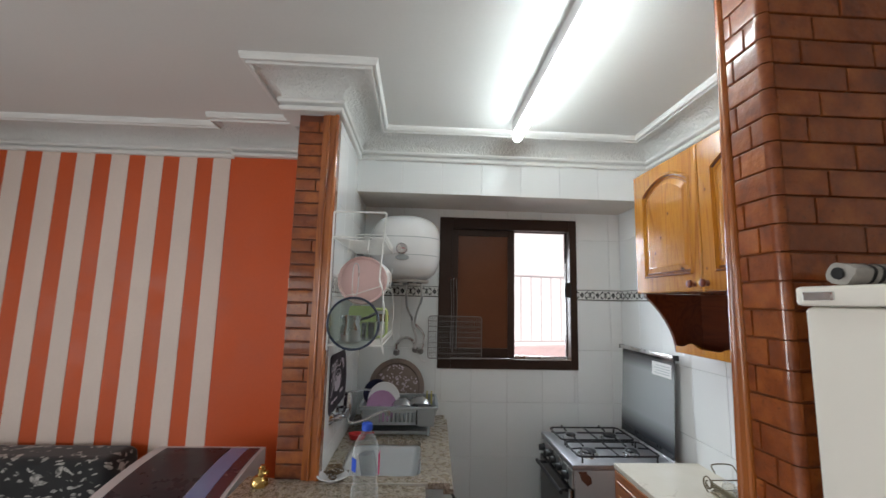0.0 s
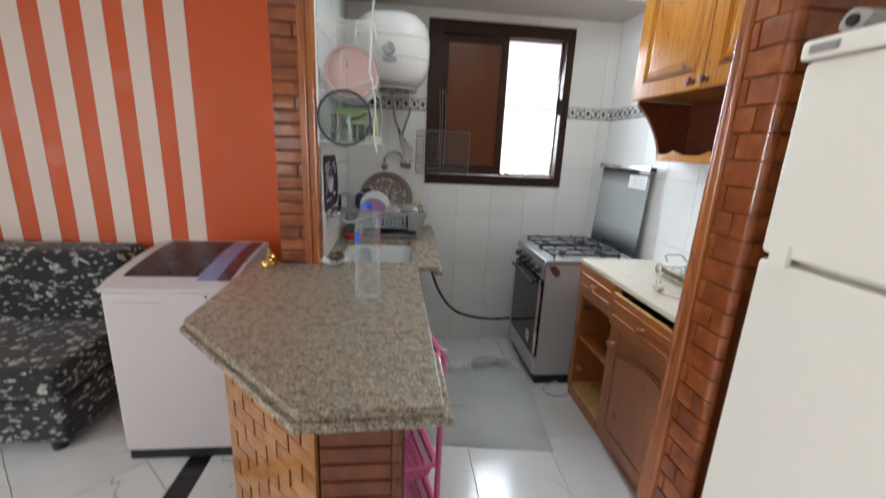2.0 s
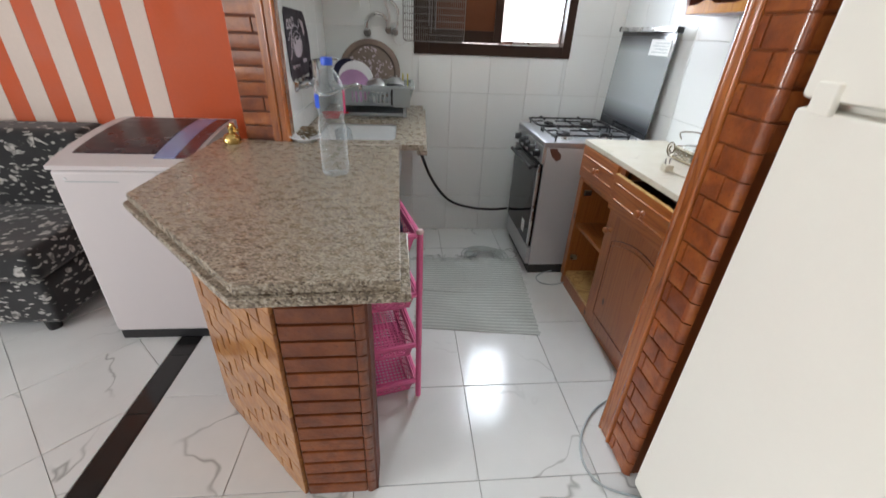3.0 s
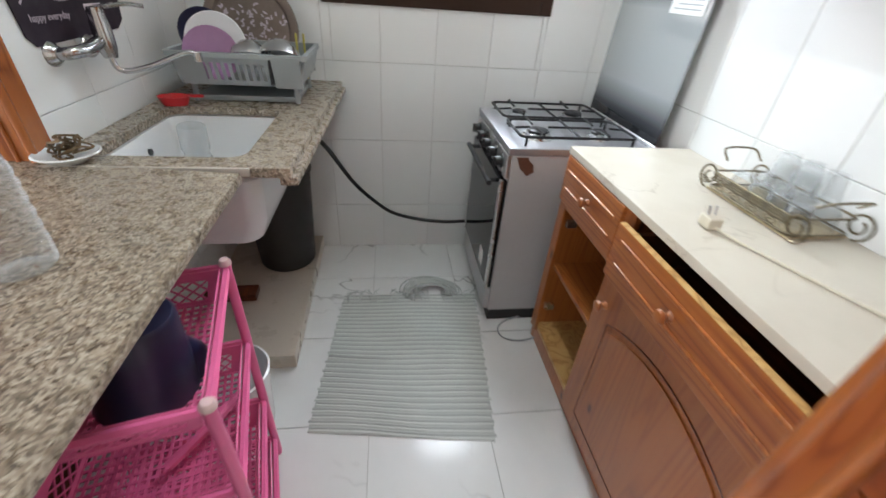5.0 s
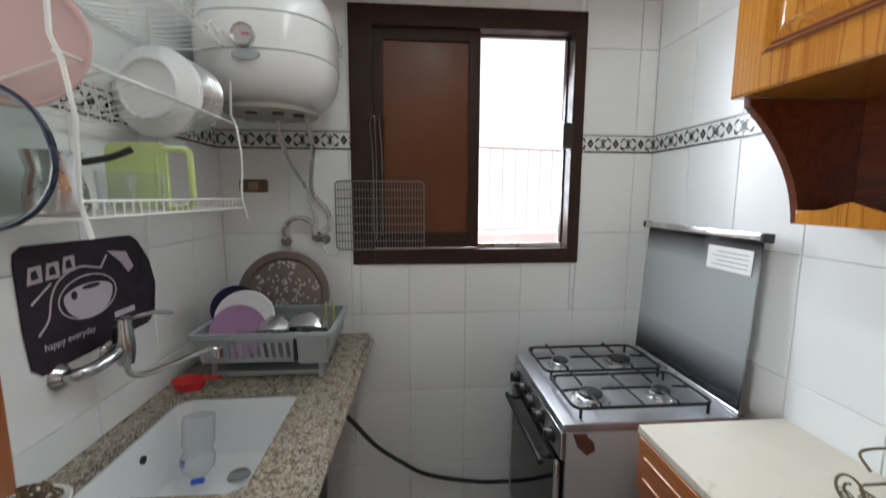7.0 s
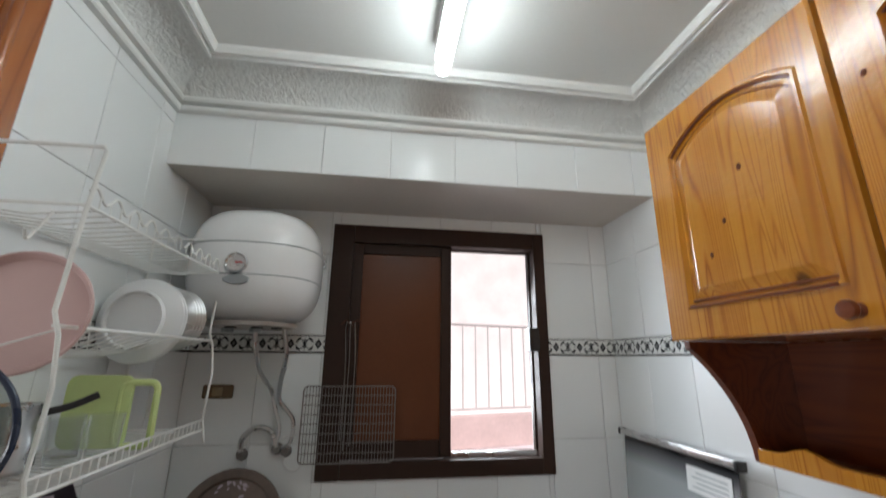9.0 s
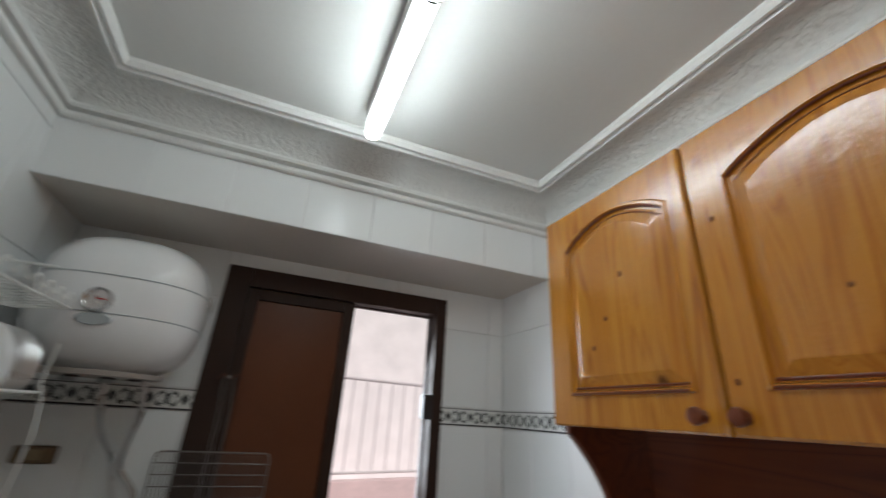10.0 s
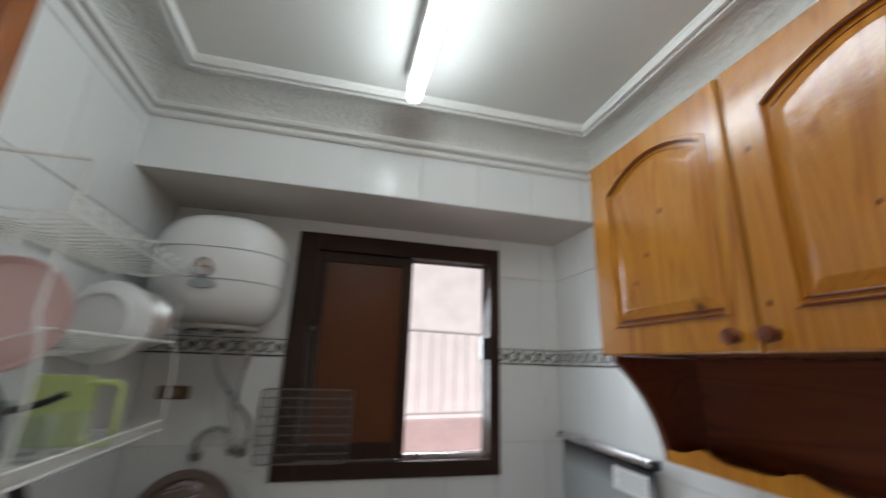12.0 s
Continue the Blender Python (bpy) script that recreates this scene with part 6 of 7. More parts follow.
def basket(z):
    bk = part("basket", sweep(bmesh.new(), [(x, y, z + 0.075) for x, y in rounded(PX0, PY0, PX1, PY1, 0.02, 3)], 0.0095, 6, True), M_PINK, pk)
    x0, y0, x1, y1 = PX0 + 0.012, PY0 + 0.012, PX1 - 0.012, PY1 - 0.012
    b0 = [(x0 + 0.02, y0 + 0.02), (x1 - 0.02, y0 + 0.02), (x1 - 0.02, y1 - 0.02), (x0 + 0.02, y1 - 0.02)]
    t0 = [(x0, y0), (x1, y0), (x1, y1), (x0, y1)]
    bm = bmesh.new()
    # floor lattice
    for i in range(19):
        x = b0[0][0] + (b0[1][0] - b0[0][0]) * i / 18
        box(bm, x - 0.003, b0[0][1], z, x + 0.003, b0[2][1], z + 0.004)
    for i in range(19):
        y = b0[0][1] + (b0[2][1] - b0[0][1]) * i / 18
        box(bm, b0[0][0], y - 0.003, z + 0.0008, b0[1][0], y + 0.003, z + 0.0048)
    tagged(part("floor_lattice", bm, M_PINK, bk), kind="stuff")
    for k in range(4):
        a, b, c, d = Vector((*b0[k], z)), Vector((*b0[(k + 1) % 4], z)), Vector((*t0[(k + 1) % 4], z + 0.08)), Vector((*t0[k], z + 0.08))
        nrm = (b - a).cross(d - a).normalized() * 0.0016

        def patch(bm, u0, v0, u1, v1):
            q = [(a * (1 - u) + b * u) * (1 - v) + (d * (1 - u) + c * u) * v for u, v in ((u0, v0), (u1, v0), (u1, v1), (u0, v1))]
            f = [bm.verts.new(p - nrm) for p in q]
            g = [bm.verts.new(p + nrm) for p in q]
            bm.faces.new(f[::-1])
            bm.faces.new(g)
            for i in range(4):
                j = (i + 1) % 4
                bm.faces.new((f[i], f[j], g[j], g[i]))
        bm = bmesh.new()
        patch(bm, 0, 0, 1, 0.16)
        patch(bm, 0, 0.74, 1, 1.0)
        patch(bm, 0, 0.16, 0.07, 0.74)
        patch(bm, 0.93, 0.16, 1, 0.74)
        n = 9
        for i in range(n):
            u0 = 0.07 + 0.86 * i / n
            du = 0.86 / n
            # petal-shaped openings: crossing diagonal bars
            for s in (0, 1):
                for (ua, va, ub, vb) in ((0, 0.0, 1, 1.0), (0, 1.0, 1, 0.0)):
                    pa, pb = Vector((u0 + du * ua, 0.16 + 0.29 * (va + s))), Vector((u0 + du * ub, 0.16 + 0.29 * (vb + s)))
                    q = [pa + Vector((-0.1 * du, 0)), pa + Vector((0.1 * du, 0)), pb + Vector((0.1 * du, 0)), pb + Vector((-0.1 * du, 0))]
                    w = [(a * (1 - p.x) + b * p.x) * (1 - p.y) + (d * (1 - p.x) + c * p.x) * p.y for p in q]
                    f = [bm.verts.new(p - nrm) for p in w]
                    g = [bm.verts.new(p + nrm) for p in w]
                    bm.faces.new(f[::-1])
                    bm.faces.new(g)
                    for i2 in range(4):
                        j2 = (i2 + 1) % 4
                        bm.faces.new((f[i2], f[j2], g[j2], g[i2]))
        part("side_lattice", bm, M_PINK, bk)


for z in LEVELS:
    basket(z)

ROT = Matrix.Translation((PX1, PY0, 0)) @ Matrix.Rotation(radians(13.7), 4, "Z") @ Matrix.Translation((-PX1, -PY0, 0))
pk.matrix_basis = ROT @ Matrix.Translation(ORIGIN[pk])
nj = thing("navy_jug", (0.31, 1.66, 0.705), "dark navy plastic jug lying upside down in the basket", "jug")
mj = Matrix.Translation((0.335, 1.66, 0.706)) @ Matrix.Rotation(radians(6), 4, "Y")
part("body", lathe(bmesh.new(), [(0.084, 0), (0.082, 0.004), (0.066, 0.17), (0.06, 0.178), (0, 0.18)], mj, 28), M_NAVY, nj)
part("spout", lathe(bmesh.new(), [(0.03, 0), (0.028, 0.05), (0.012, 0.085), (0, 0.09)], Matrix.Translation((0.412, 1.69, 0.706)) @ Matrix.Rotation(radians(-10), 4, "Y"), 14), M_NAVY, nj)
part("handle", sweep(bmesh.new(), smooth_path([(0.245, 1.63, 0.73), (0.20, 1.61, 0.76), (0.20, 1.61, 0.83), (0.255, 1.635, 0.86)]), 0.010, 8), M_NAVY, nj)
nj.matrix_basis = ROT @ Matrix.Translation(ORIGIN[nj] + Vector((0.026, 0.012, 0)))
dish("white_tub", (0.25, 2.05, 0.002), Matrix(), [(0, 0), (0.10, 0), (0.12, 0.26), (0.125, 0.265), (0.118, 0.268), (0.098, 0.01), (0, 0.008)], M_WHITEPL, "white plastic tub behind the pink rack", "tub")
ph = thing("pink_brush", (0.36, 1.70, 0.47), "pink plastic brush with handle in a lower basket", "brush")
part("handle", sweep(bmesh.new(), smooth_path([(0.30, 1.62, 0.475), (0.36, 1.70, 0.49), (0.40, 1.80, 0.48)]), 0.011, 8), M_PINK, ph)

# ---- rug ----
rg = thing("rug", (0.83, 2.35, 0), "grey ribbed cotton rug with frayed end on the tiles", "rug")
RB = [Vector((0.475, 1.985, 0)), Vector((1.14, 1.90, 0)), Vector((1.215, 2.72, 0)), Vector((0.545, 2.735, 0))]
NR = 60
for kind, par, mt_ in (("light_rib", 0, M_CLOTH), ("dark_rib", 1, M_CLOTHD)):
    bm = bmesh.new()
    for i in range(NR):
        if i % 2 != par:
            continue
        rows = []
        for s in range(19):
            u = s / 18
            wob = 0.004 * math.sin(u * 7 + i * 0.08) + 0.0008 * math.sin(u * 23 + i)
            edge = 0.007 * math.sin(i * 1.7) * (1 if s in (0, 18) else 0)
            ring = []
            for v, h in ((i / NR, 0.003), ((i + 0.25) / NR, 0.0062), ((i + 0.75) / NR, 0.0062), ((i + 1) / NR, 0.003)):
                a = RB[0].lerp(RB[3], v).lerp(RB[1].lerp(RB[2], v), u)
                swell = 0.012 * max(0, 1 - abs(v - 0.46) * 40) * max(0, 1 - u * 1.6)
                ring.append(bm.verts.new((a.x + edge, a.y + wob, h + swell + 0.002 * math.sin(u * 5 + v * 9))))
            rows.append(ring)
        for p, q in zip(rows, rows[1:]):
            for j in range(3):
                bm.faces.new((p[j], p[j + 1], q[j + 1], q[j]))
    tagged(part(kind, bm, mt_, rg), kind="stuff")
part("backing", prism(bmesh.new(), [(p.x, p.y) for p in RB], 0.0005, 0.003), M_CLOTHD, rg)
random.seed(8)
bm = bmesh.new()
for i in range(26):
    u = random.uniform(0.02, 0.98)
    a = RB[3].lerp(RB[2], u)
    k = random.uniform(0.02, 0.05)
    sweep(bm, smooth_path([a + Vector((0, -0.06, 0.009)), a + Vector((random.uniform(-0.02, 0.02), 0, 0.010)), a + Vector((random.uniform(-0.03, 0.03), k, 0.005))], 3), 0.0024, 5)
tagged(part("fringe", bm, surface("pale_thread", (0.5, 0.52, 0.5), 0.9), rg), kind="stuff")
bm = bmesh.new()
for i in range(22):
    r = random.uniform(0.06, 0.12)
    c = Vector((0.98 + random.uniform(-0.02, 0.02), 2.72 + random.uniform(-0.02, 0.02), 0.012))
    pts = [c + Vector((r * 1.25 * math.cos(radians(a)), 0.8 * r * math.sin(radians(a)), 0.012 + 0.018 * math.sin(radians(a)))) for a in range(-10, 195, 18)]
    sweep(bm, pts, 0.0035, 5)
tagged(part("loose_threads", bm, M_CLOTHD, rg), kind="stuff")

# ---- worktop things: wire tray with glasses, plug ----
wt = thing("wire_tray", (1.77, 1.94, CZ), "bronze wire scroll tray with a woven base on the marble", "tray")
TX0, TX1, TY0, TY1 = 1.685, 1.852, 1.80, 2.085
M_BRONZE = surface("bronze_wire", (0.16, 0.13, 0.08), 0.4, 0.8)
part("base", rbox(TX0, TY0, CZ + 0.003, TX1, TY1, CZ + 0.008, r=0.002), surface("tan_tray_base", (0.45, 0.36, 0.22), 0.5), wt)
for z in (0.012, 0.055):
    part("rim_wire", sweep(bmesh.new(), [(x, y, CZ + z) for x, y in rounded(TX0, TY0, TX1, TY1, 0.02, 3)], 0.003, 6, True), M_BRONZE, wt)
for x in (TX0, TX1):
    for y, s in ((TY0, -1), (TY1, 1)):
        pts = []
        for i in range(30):
            a = radians(-90 + i * 18)
            r = 0.036 * (1 - i / 42)
            pts.append((x, y + s * (0.006 + r * math.cos(a)), CZ + 0.040 + r * math.sin(a)))
        part("scroll", sweep(bmesh.new(), pts, 0.003, 6), M_BRONZE, wt)
for y, s in ((TY0, -1), (TY1, 1)):
    part("handle", sweep(bmesh.new(), smooth_path([(TX0 + 0.03, y, CZ + 0.085), (TX0 + 0.04, y + s * 0.03, CZ + 0.11), (TX1 - 0.04, y + s * 0.03, CZ + 0.11), (TX1 - 0.03, y, CZ + 0.085)]), 0.003, 6), M_BRONZE, wt)
bm = bmesh.new()
for i in range(34):
    y = TY0 + 0.015 + (TY1 - TY0 - 0.03) * i / 33
    sweep(bm, [(TX0, y - 0.005, CZ + 0.034), (TX0, y + 0.008, CZ + 0.055)], 0.0014, 4)
    sweep(bm, [(TX0, y + 0.008, CZ + 0.034), (TX0, y - 0.005, CZ + 0.055)], 0.0014, 4)
sweep(bm, [(TX0, TY0 + 0.01, CZ + 0.034), (TX0, TY1 - 0.01, CZ + 0.034)], 0.002, 5)
tagged(part("side_mesh", bm, M_BRONZE, wt), kind="stuff")
for i in range(5):
    y = TY0 + 0.06 + i * 0.06
    part("scroll", sweep(bmesh.new(), [(TX0, y + 0.022 * (1 - k / 26) * math.cos(k * 0.45), CZ + 0.022 + 0.011 * (1 - k / 26) * math.sin(k * 0.45)) for k in range(20)], 0.0018, 5), M_BRONZE, wt)
cup_prof = [(0.036, 0), (0.037, 0.002), (0.030, 0.06), (0.024, 0.072), (0.026, 0.078), (0.0, 0.08), (0, 0.076), (0.02, 0.073), (0.028, 0.058), (0.034, 0)]
CUPS = [(x, 1.832 + 0.0625 * i, 0) for x in (1.727, 1.797) for i in range(4)] + [(1.735, 1.865, 0.069), (1.738, 1.93, 0.069), (1.80, 1.86, 0.069), (1.802, 1.925, 0.069), (1.80, 1.99, 0.069)]
for x, y, dz in CUPS:
    g = single("glass_cup", lathe(bmesh.new(), [(r * 0.84, z * 0.85) for r, z in cup_prof], None, 22), M_CUP, "clear glass cup turned upside down on the tray", "cup", group="cups on the tray")
    g.location = (x, y, CZ + 0.0085 + dz)
pl = thing("power_plug", (1.53, 1.86, CZ), "cream power plug with its cord lying on the marble", "plug")
M_CREAM = surface("cream_plastic", (0.62, 0.57, 0.46), 0.4)
part("body", rbox(1.515, 1.845, CZ + 0.001, 1.553, 1.885, CZ + 0.03, r=0.006), M_CREAM, pl)
for x in (1.525, 1.543):
    part("pin", rod(bmesh.new(), (x, 1.87, CZ + 0.03), (x, 1.875, CZ + 0.052), 0.0028, 8), M_STEEL, pl)
part("cord", sweep(bmesh.new(), smooth_path([(1.535, 1.848, CZ + 0.008), (1.55, 1.80, CZ + 0.005), (1.585, 1.70, CZ + 0.005), (1.64, 1.55, CZ + 0.005), (1.70, 1.40, CZ + 0.005), (1.78, 1.32, CZ + 0.005)]), 0.0035, 6), M_CREAM, pl)

# ---- grill rack and skewers hung at the window ----
gr = thing("wire_grill", (0.62, 3.18, 1.33), "steel wire grill rack hung in front of the window", "grill rack")
gx0, gx1, gz0, gz1, gy = 0.425, 0.81, 1.335, 1.635, 3.176
part("frame", sweep(bmesh.new(), [(x, gy, z) for x, z in rounded(gx0, gz0, gx1, gz1, 0.02, 3)], 0.003, 6, True), M_DULLWIRE, gr)
bm = bmesh.new()
for i in range(1, 30):
    x = gx0 + (gx1 - gx0) * i / 30
    sweep(bm, [(x, gy, gz0), (x, gy, gz1)], 0.0014, 5)
for i in range(1, 8):
    z = gz0 + (gz1 - gz0) * i / 8
    sweep(bm, [(gx0, gy + 0.003, z), (gx1, gy + 0.003, z)], 0.002, 5)
tagged(part("grill_mesh", bm, M_DULLWIRE, gr), kind="stuff")
sk = thing("hanging_skewers", (0.60, 3.185, 1.45), "thin metal skewers hung on a nail at the window frame", "skewer")
part("nail", rod(bmesh.new(), (0.60, 3.20, 1.90), (0.60, 3.16, 1.905), 0.004, 8), M_STEEL, sk)
for i, (x, z0) in enumerate(((0.585, 1.42), (0.60, 1.38), (0.625, 1.40))):
    part("rod", sweep(bmesh.new(), smooth_path([(x, 3.178, z0), (x + 0.004, 3.178, 1.72), (0.60 + 0.02 * (i - 1), 3.176, 1.885), (0.60 + 0.01 * i, 3.172, 1.905)]), 0.0022, 6), M_DULLWIRE, sk)
part("bow", sweep(bmesh.new(), [(0.56, 3.172, 1.895), (0.58, 3.17, 1.915), (0.60, 3.168, 1.90), (0.63, 3.17, 1.915), (0.65, 3.172, 1.90)], 0.004, 6), M_RUST, sk, "rusty wire bow")

# ---- roll on the fridge, cables ----
bg = thing("paper_roll", (1.45, 0.99, 1.79), "rolled pale striped sheet lying on top of the fridge", "roll")
bm = bmesh.new()
rows = []
for i in range(12):
    t = i / 11
    c = Vector((1.222 + 0.50 * t, 0.995 - 0.03 * t, 1.7915))
    rows.append([bm.verts.new(c + Vector((0.004 * math.sin(a * 3), 0.030 * (1 + 0.06 * math.sin(3 * a + 5 * t)) * math.cos(a), 0.023 * (1 + 0.05 * math.sin(2 * a + 6 * t)) * (1 + math.sin(a))))) for a in [2 * math.pi * j / 14 for j in range(14)]])
for p, q in zip(rows, rows[1:]):
    for j in range(14):
        bm.faces.new((p[j], p[(j + 1) % 14], q[(j + 1) % 14], q[j]))
bm.faces.new(rows[0])
bm.faces.new(rows[-1][::-1])
part("roll", bm, surface("pale_grey_sheet", (0.40, 0.375, 0.34), 0.8, spread=0.15), bg)
# the closed end gets a black disc as the hollow's shade
part("hollow", lathe(bmesh.new(), [(0, 0), (0.012, 0), (0.013, 0.004), (0, 0.004)], Matrix.Translation((1.214, 0.995, 1.815)) @ Matrix.Rotation(radians(90), 4, "Y"), 12), M_DARKPL, bg, "black disc for the shaded hollow end")
for x, w in ((1.258, 0.008), (1.276, 0.009), (1.294, 0.018), (1.335, 0.008), (1.40, 0.02), (1.52, 0.010)):
    t = (x - 1.222) / 0.5
    bm = bmesh.new()
    rr = [[bm.verts.new(Vector((x + d, 0.995 - 0.03 * t, 1.7915)) + Vector((0, 0.0312 * (1 + 0.06 * math.sin(3 * a + 5 * t)) * math.cos(a), -0.0008 + 0.0239 * (1 + 0.05 * math.sin(2 * a + 6 * t)) * (1 + math.sin(a))))) for a in [2 * math.pi * j / 28 for j in range(28)]] for d in (0, w)]
    for j in range(28):
        bm.faces.new((rr[0][j], rr[0][(j + 1) % 28], rr[1][(j + 1) % 28], rr[1][j]))
    part("stripe", bm, M_DARKPL, bg, "dark stripe")
single("floor_cable", sweep(bmesh.new(), smooth_path([(1.40, 1.50, 0.005), (1.24, 1.42, 0.005), (1.13, 1.30, 0.005), (1.09, 1.18, 0.005), (1.13, 1.09, 0.005), (1.25, 1.04, 0.005)]), 0.0045, 6), M_GREYPL, "grey cable curving over the floor tiles by the pier", "cable", at=(1.15, 1.2, 0))
single("stove_cable", sweep(bmesh.new(), smooth_path([(1.40, 2.52, 0.02), (1.33, 2.51, 0.006), (1.28, 2.46, 0.005), (1.29, 2.40, 0.005), (1.36, 2.375, 0.005), (1.45, 2.38, 0.02)]), 0.004, 6), M_GREYPL, "grey cable loop on the floor beside the stove", "cable", at=(1.33, 2.44, 0))


# ---- pieces: bricks and tiles ----
BRICKS = {}


def slip(length, high, material, deep=0.009):
    key = (round(length, 3), round(high, 3), material.name)
    if key not in BRICKS:
        bm = bmesh.new()
        box(bm, -length / 2, -deep, -high / 2, length / 2, 0.004, high / 2, r=0.0015 if material is M_HONEYLIT else 0.004, seg=2)
        BRICKS[key] = to_mesh("brick", bm, material, 25)
    return BRICKS[key]


def brick_face(parent, start, along, outward_turn, length, cuts, z0, z1, pitch=0.0695, gap=0.0032, material=M_BRICK):
    """Courses of slips: start is the face's end at floor level, along its way, cuts the joints of odd and even courses."""
    along = Vector(along).normalized()
    n = int((z1 - z0) / pitch)
    random.seed(int(abs(start[0]) * 1000) + 3)
    for i in range(n):
        joints = [0.0, *cuts[i % len(cuts)], length]
        for a, b in zip(joints, joints[1:]):
            if b - a < 0.02:
                continue
            c = Vector((start[0], start[1], z0 + pitch * (i + 0.5))) + along * (a + b) / 2
            m = outward_turn @ Matrix.Rotation(radians(random.uniform(-1.0, 1.0)), 4, "X") @ Matrix.Rotation(radians(random.uniform(-0.8, 0.8)), 4, "Z")
            piece("brick", slip(b - a - (0.0105 if material is M_HONEYLIT else 0.004), pitch - gap, material), c, parent, m)


T0 = Matrix()                                   # slips that face -y
TX = Matrix.Rotation(radians(-90), 4, "Z")      # slips that face -x
# left pier
brick_face(pier_left, (-0.262, 2.162), (1, 0, 0), T0, 0.140, [[], [], [0.1], [], []], 0.945, 2.645, 0.0596, 0.0065)
# right pier: jamb and front
brick_face(pier_right, (1.230, 1.256), (0, -1, 0), TX, 0.115, [[0.028], [], [0.028], [0.07]], 0.0, 2.66, 0.0695, 0.0042)
brick_face(pier_right, (1.242, 1.135), (1, 0, 0), T0, 0.62, [[0.12, 0.33, 0.53], [0.2, 0.42], [0.08, 0.28, 0.48]], 0.0695 * 17, 2.66, 0.0695, 0.005)
bm = bmesh.new()
for i in range(38):
    z = 0.0695 * i
    a = [(1.2415 + 0.0225 * math.cos(radians(t)), 1.1465 + 0.0225 * math.sin(radians(t))) for t in range(180, 271, 15)] + [(1.2415, 1.1465)]
    prism(bm, a, z + 0.002, z + 0.0675)
part("corner_bricks", bm, M_BRICK, pier_right)
# bar: front and slanting side
brick_face(bar_core, (0.106, 1.132), (1, 0, 0), T0, 0.198, [[]], 0.0, ZT - 0.055, 0.056, 0.0085, M_BARFRONT)
bm = bmesh.new()
for i in range(15):
    z = 0.056 * i
    a = [(0.312 + 0.024 * math.cos(radians(t)), 1.147 + 0.024 * math.sin(radians(t))) for t in range(-110, 21, 13)] + [(0.336, 1.17), (0.306, 1.17)]
    prism(bm, a, z + 0.001, z + 0.0535)
part("corner_bricks", bm, M_BARFRONT, bar_core)
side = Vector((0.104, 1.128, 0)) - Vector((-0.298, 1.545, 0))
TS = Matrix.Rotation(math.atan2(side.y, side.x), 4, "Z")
brick_face(bar_core, (-0.298, 1.545), side, TS, side.length, [[0.145, 0.29, 0.435], [0.07, 0.215, 0.36, 0.505]], 0.0, ZT - 0.055, 0.063, 0.0012, M_HONEYLIT)

TILES = {}


def tile_mesh(w, h, material, deep=0.0065, r=0.0015, name="tile"):
    key = (round(w, 3), round(h, 3), material.name)
    if key not in TILES:
        bm = bmesh.new()
        box(bm, -w / 2, -deep, -h / 2, w / 2, 0.0, h / 2)
        edges = [e for e in bm.edges if all(v.co.y < -deep / 2 for v in e.verts)]
        bmesh.ops.bevel(bm, geom=edges, offset=r, segments=1, affect="EDGES")
        TILES[key] = to_mesh(name, bm, material, 20)
    return TILES[key]


def less(rect, hole):
    """What is left of a rectangle outside a hole."""
    u0, v0, u1, v1 = rect
    a, b, c, d = hole
    if c <= u0 or a >= u1 or d <= v0 or b >= v1:
        return [rect]
    out = []
    if a > u0:
        out.append((u0, v0, a, v1))
    if c < u1:
        out.append((c, v0, u1, v1))
    m0, m1 = max(a, u0), min(c, u1)
    if b > v0:
        out.append((m0, v0, m1, b))
    if d < v1:
        out.append((m0, d, m1, v1))
    return out


def tiled(parent, place, turn, us, vs, holes=(), gap=0.0022, skip=()):
    for v0, v1 in zip(vs, vs[1:]):
        if (v0, v1) in skip:
            continue
        for u0, u1 in zip(us, us[1:]):
            rects = [(u0, v0, u1, v1)]
            for h in holes:
                rects = [q for r in rects for q in less(r, h)]
            for a, b, c, d in rects:
                if c - a > 0.012 and d - b > 0.012:
                    piece("tile", tile_mesh(c - a - gap, d - b - gap, M_WTILE), place((a + c) / 2, (b + d) / 2), parent, turn)


VS = [0.0, 0.278, 0.654, 1.03, 1.405, 1.77, 1.852, 2.225, ZBEAM + 0.165]
BAND = (1.77, 1.852)
UB = [XL, 0.22, 0.481, 0.742, 1.003, 1.264, 1.525, 1.786, XR]
tiled(wall_back, lambda u, v: (u, YB + 0.006, v), T0, UB, VS[:-1] + [ZBEAM], [(WX0 + 0.03, WZ0 + 0.03, WX1 - 0.03, WZ1 - 0.03)], skip=(BAND,))
UR = [1.262, 1.40, 1.66, 1.92, 2.18, 2.44, 2.70, 2.96, YB]
tiled(wall_right, lambda u, v: (XR + 0.006, u, v), TX, UR, VS[:-1] + [2.60, ZC], skip=(BAND,))
TL = Matrix.Rotation(radians(90), 4, "Z")
UL = [2.207, 2.44, 2.70, 2.96, YB]
tiled(wall_left, lambda u, v: (XL - 0.006, u, v), TL, UL, VS[:-1] + [2.60, ZC], skip=(BAND,))
tiled(beam, lambda u, v: (u, YBEAM + 0.006, v), T0, UB, [ZBEAM, ZBEAM + 0.225], gap=0.0009)

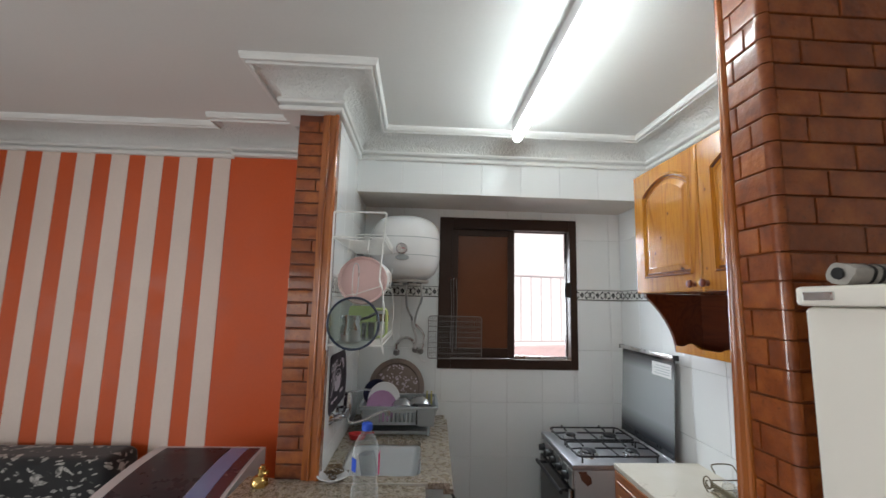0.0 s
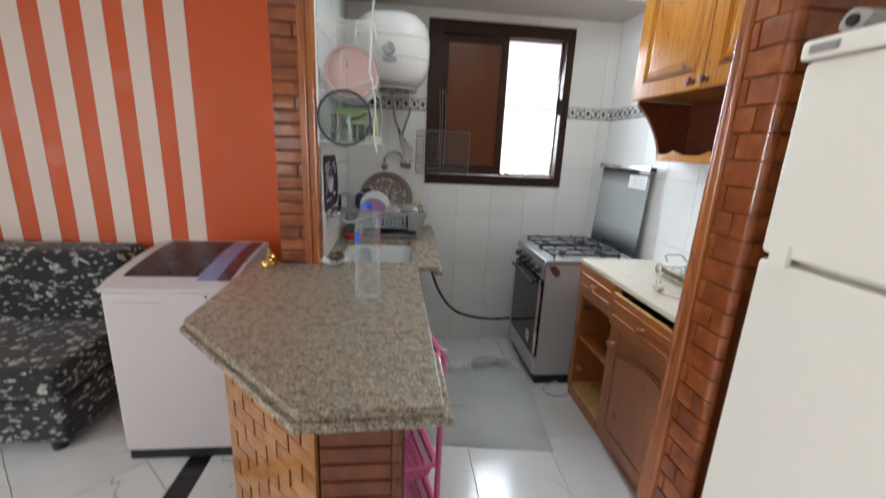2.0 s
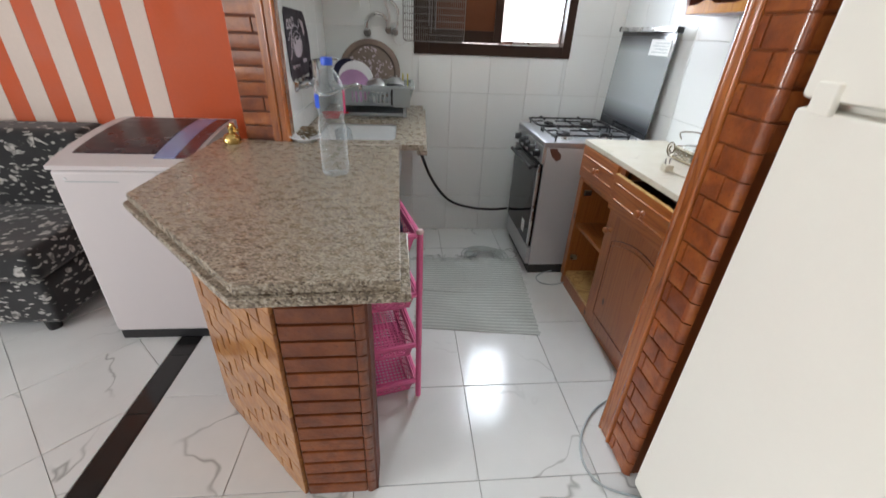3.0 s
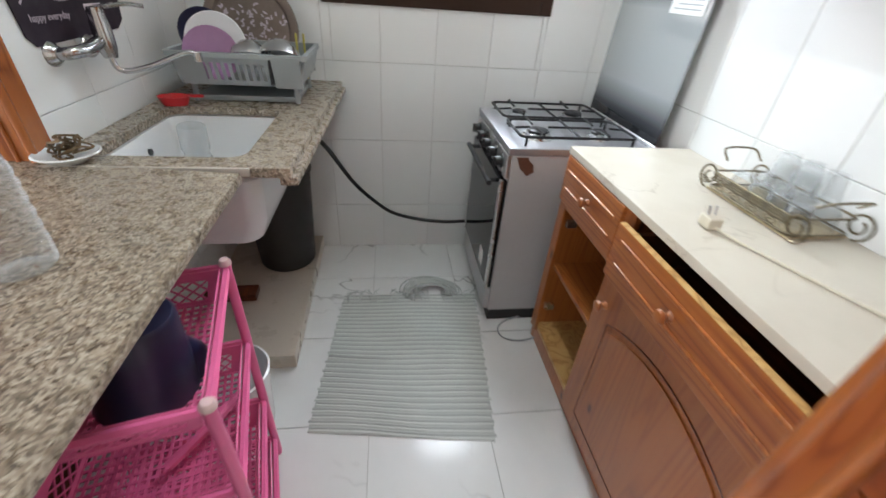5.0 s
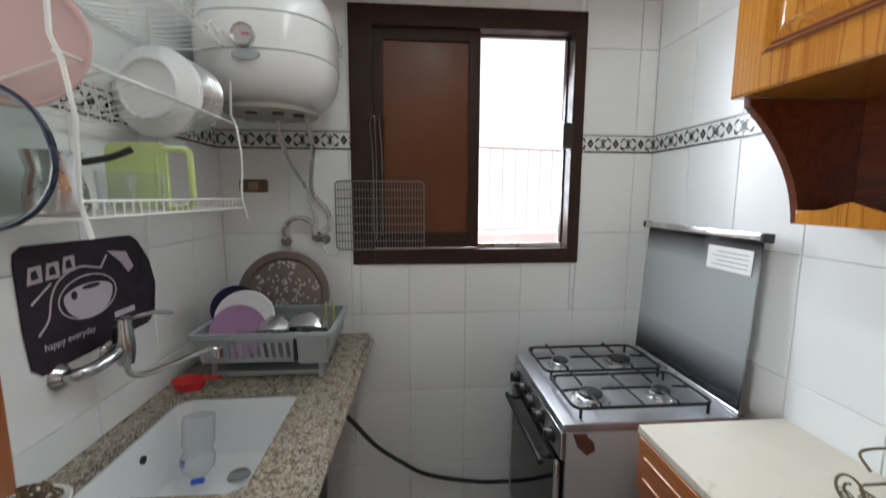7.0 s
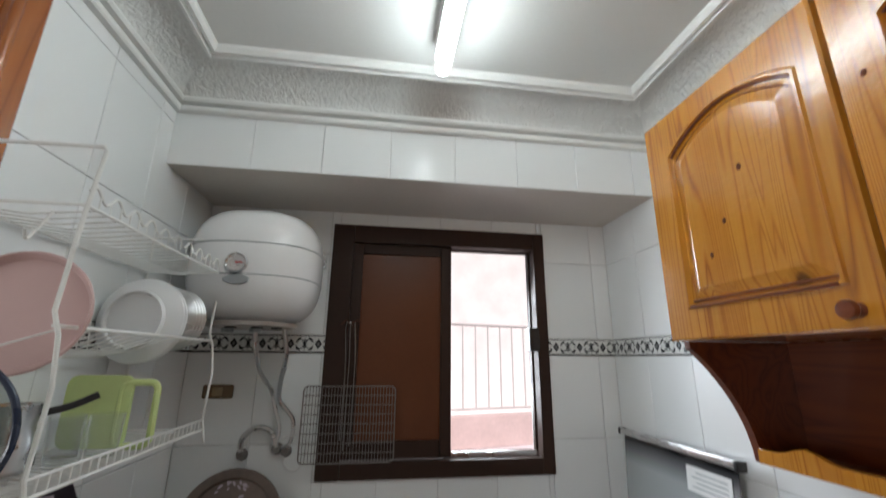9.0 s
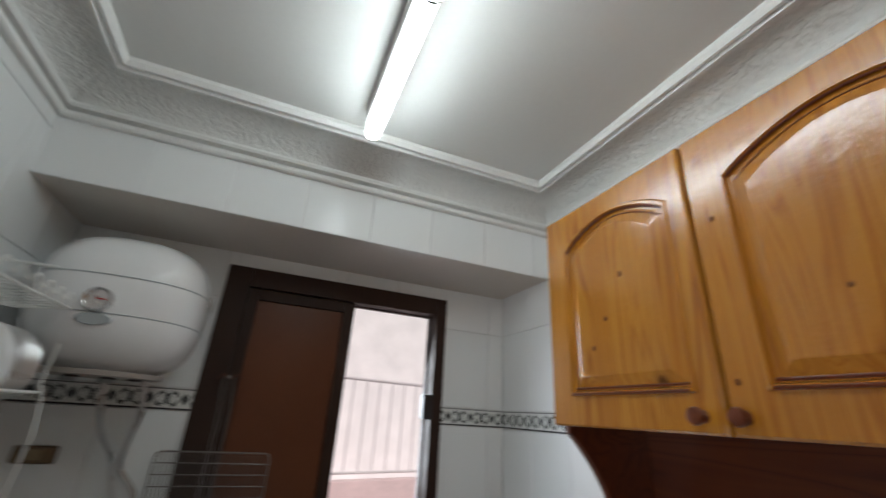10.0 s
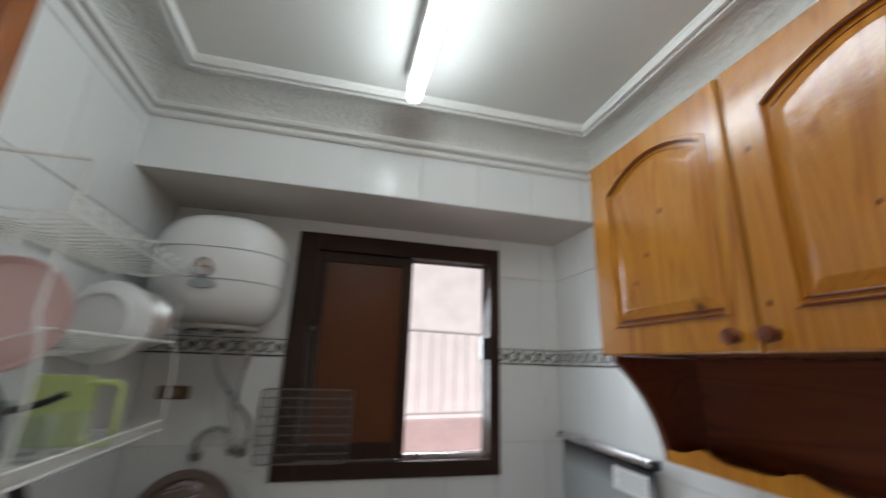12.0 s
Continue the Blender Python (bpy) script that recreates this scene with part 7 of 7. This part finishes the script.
# decorated border course
def band_mesh():
    base = tile_mesh(0.129, 0.080, M_BANDTILE, name="border_tile")
    ink, grey = bmesh.new(), bmesh.new()
    m = Matrix.Translation((0, -0.0066, 0)) @ UPRIGHT_Y @ Matrix.Diagonal((1, 1, -1, 1))
    prism(grey, [(-0.0645, 0.033), (0.0645, 0.033), (0.0645, 0.0375), (-0.0645, 0.0375)], 0, 0.0004, m=m)
    prism(ink, [(-0.0645, -0.0395), (0.0645, -0.0395), (0.0645, -0.033), (-0.0645, -0.033)], 0, 0.0004, m=m)
    for s in (-1, 1):                    # leaves between the scrolls
        prism(ink, [(s * 0.018, 0.004), (s * 0.030, 0.024), (s * 0.046, 0.030), (s * 0.034, 0.014)], 0, 0.00055, m=m)
        prism(ink, [(s * 0.020, -0.006), (s * 0.026, -0.026), (s * 0.044, -0.029), (s * 0.032, -0.014)], 0, 0.00055, m=m)
    prism(ink, [(0, -0.022), (0.016, 0.0), (0, 0.022), (-0.016, 0.0)], 0, 0.0006, m=m)
    prism(grey, [(0, -0.010), (0.007, 0.0), (0, 0.010), (-0.007, 0.0)], 0.0006, 0.0009, m=m)
    for s in (-1, 1):
        for k in (-1, 1):
            arc = []
            for i in range(9):
                a = radians(30 * i)
                r = 0.020 - 0.0014 * i
                arc.append((s * (0.036 + r * math.cos(a)), k * (0.009 + 0.8 * r * math.sin(a))))
            back = [(x * 0.86 + s * 0.005, z * 0.72 + k * 0.002) for x, z in arc[::-1]]
            for i in range(8):
                prism(ink, [arc[i], arc[i + 1], back[7 - i], back[8 - i]], 0, 0.0005, m=m)
            prism(grey, [(s * 0.044, k * 0.006), (s * 0.063, k * 0.026), (s * 0.058, k * 0.008)], 0, 0.0005, m=m)
        prism(ink, [(s * 0.0645, -0.014), (s * 0.0645, 0.014), (s * 0.050, 0.0)], 0, 0.0005, m=m)
    return base, to_mesh("border_motif", ink, M_BANDINK), to_mesh("border_shade", grey, M_BANDGREY)


BT, BI, BGR = band_mesh()
zb = (BAND[0] + BAND[1]) / 2


def band(parent, place, turn, u0, u1, avoid=None):
    n = round((u1 - u0) / 0.131)
    for i in range(n):
        u = u0 + (u1 - u0) * (i + 0.5) / n
        if avoid and avoid[0] < u < avoid[1]:
            continue
        for nm, me in (("border_tile", BT), ("border_motif", BI), ("border_shade", BGR)):
            piece(nm, me, place(u, zb), parent, turn)


band(wall_back, lambda u, v: (u, YB + 0.006, v), T0, XL, WX0 + 0.03)
band(wall_back, lambda u, v: (u, YB + 0.006, v), T0, WX1 - 0.02, XR)
band(wall_right, lambda u, v: (XR + 0.006, u, v), TX, 1.262, YB)
band(wall_left, lambda u, v: (XL - 0.006, u, v), TL, 2.207, YB)

# floor tiles
FT = Matrix.Rotation(radians(-90), 4, "X")
P = 0.435


def ftile(w, h, material=None):
    return tile_mesh(w, h, material or M_FTILE, 0.006, 0.001)


xs = [-0.585, -0.18, 0.255, 0.69, 1.125, 1.56, 1.995, 2.43]
ys = [1.14 + P * k for k in range(-10, 6)]
for x0, x1 in zip(xs, xs[1:]):
    for y0, y1 in zip(ys, ys[1:]):
        piece("tile", ftile(x1 - x0 - 0.003, y1 - y0 - 0.003), ((x0 + x1) / 2, (y0 + y1) / 2, -0.006), floor, FT)
ys2 = [1.155 + 0.335 * k for k in range(-12, 6)]
for y0, y1 in zip(ys2, ys2[1:]):
    piece("black_tile", ftile(0.099, y1 - y0 - 0.003, M_BTILE), (-0.637, (y0 + y1) / 2, -0.006), floor, FT)
# tiles laid on the diagonal beyond the black strip
D45 = Matrix.Rotation(radians(45), 4, "Z") @ FT
for i in range(-14, 15):
    for j in range(-14, 15):
        a, b = 0.45 + 0.615 * (i + 0.5), -2.2 + 0.615 * (j + 0.5)
        x, y = (a + b) / 2, (a - b) / 2
        if x < -0.69 - 0.307 and -3.9 < x and -2.9 < y < 2.8:
            piece("tile", ftile(P - 0.003, P - 0.003), (x, y, -0.006), floor, D45)
        elif x - 0.307 < -0.692 and x < -0.3 and -2.9 < y < 2.8:
            pts = [(x - 0.3053, y), (x, y - 0.3053), (x + 0.3053, y), (x, y + 0.3053)]
            lim = -0.69
            out = []
            for k in range(4):
                p, q = pts[k], pts[(k + 1) % 4]
                if p[0] <= lim:
                    out.append(p)
                if (p[0] <= lim) != (q[0] <= lim):
                    t = (lim - p[0]) / (q[0] - p[0])
                    out.append((lim, p[1] + t * (q[1] - p[1])))
            if len(out) > 2:
                part("tile", prism(bmesh.new(), out, -0.006, 0.0), M_FTILE, floor)
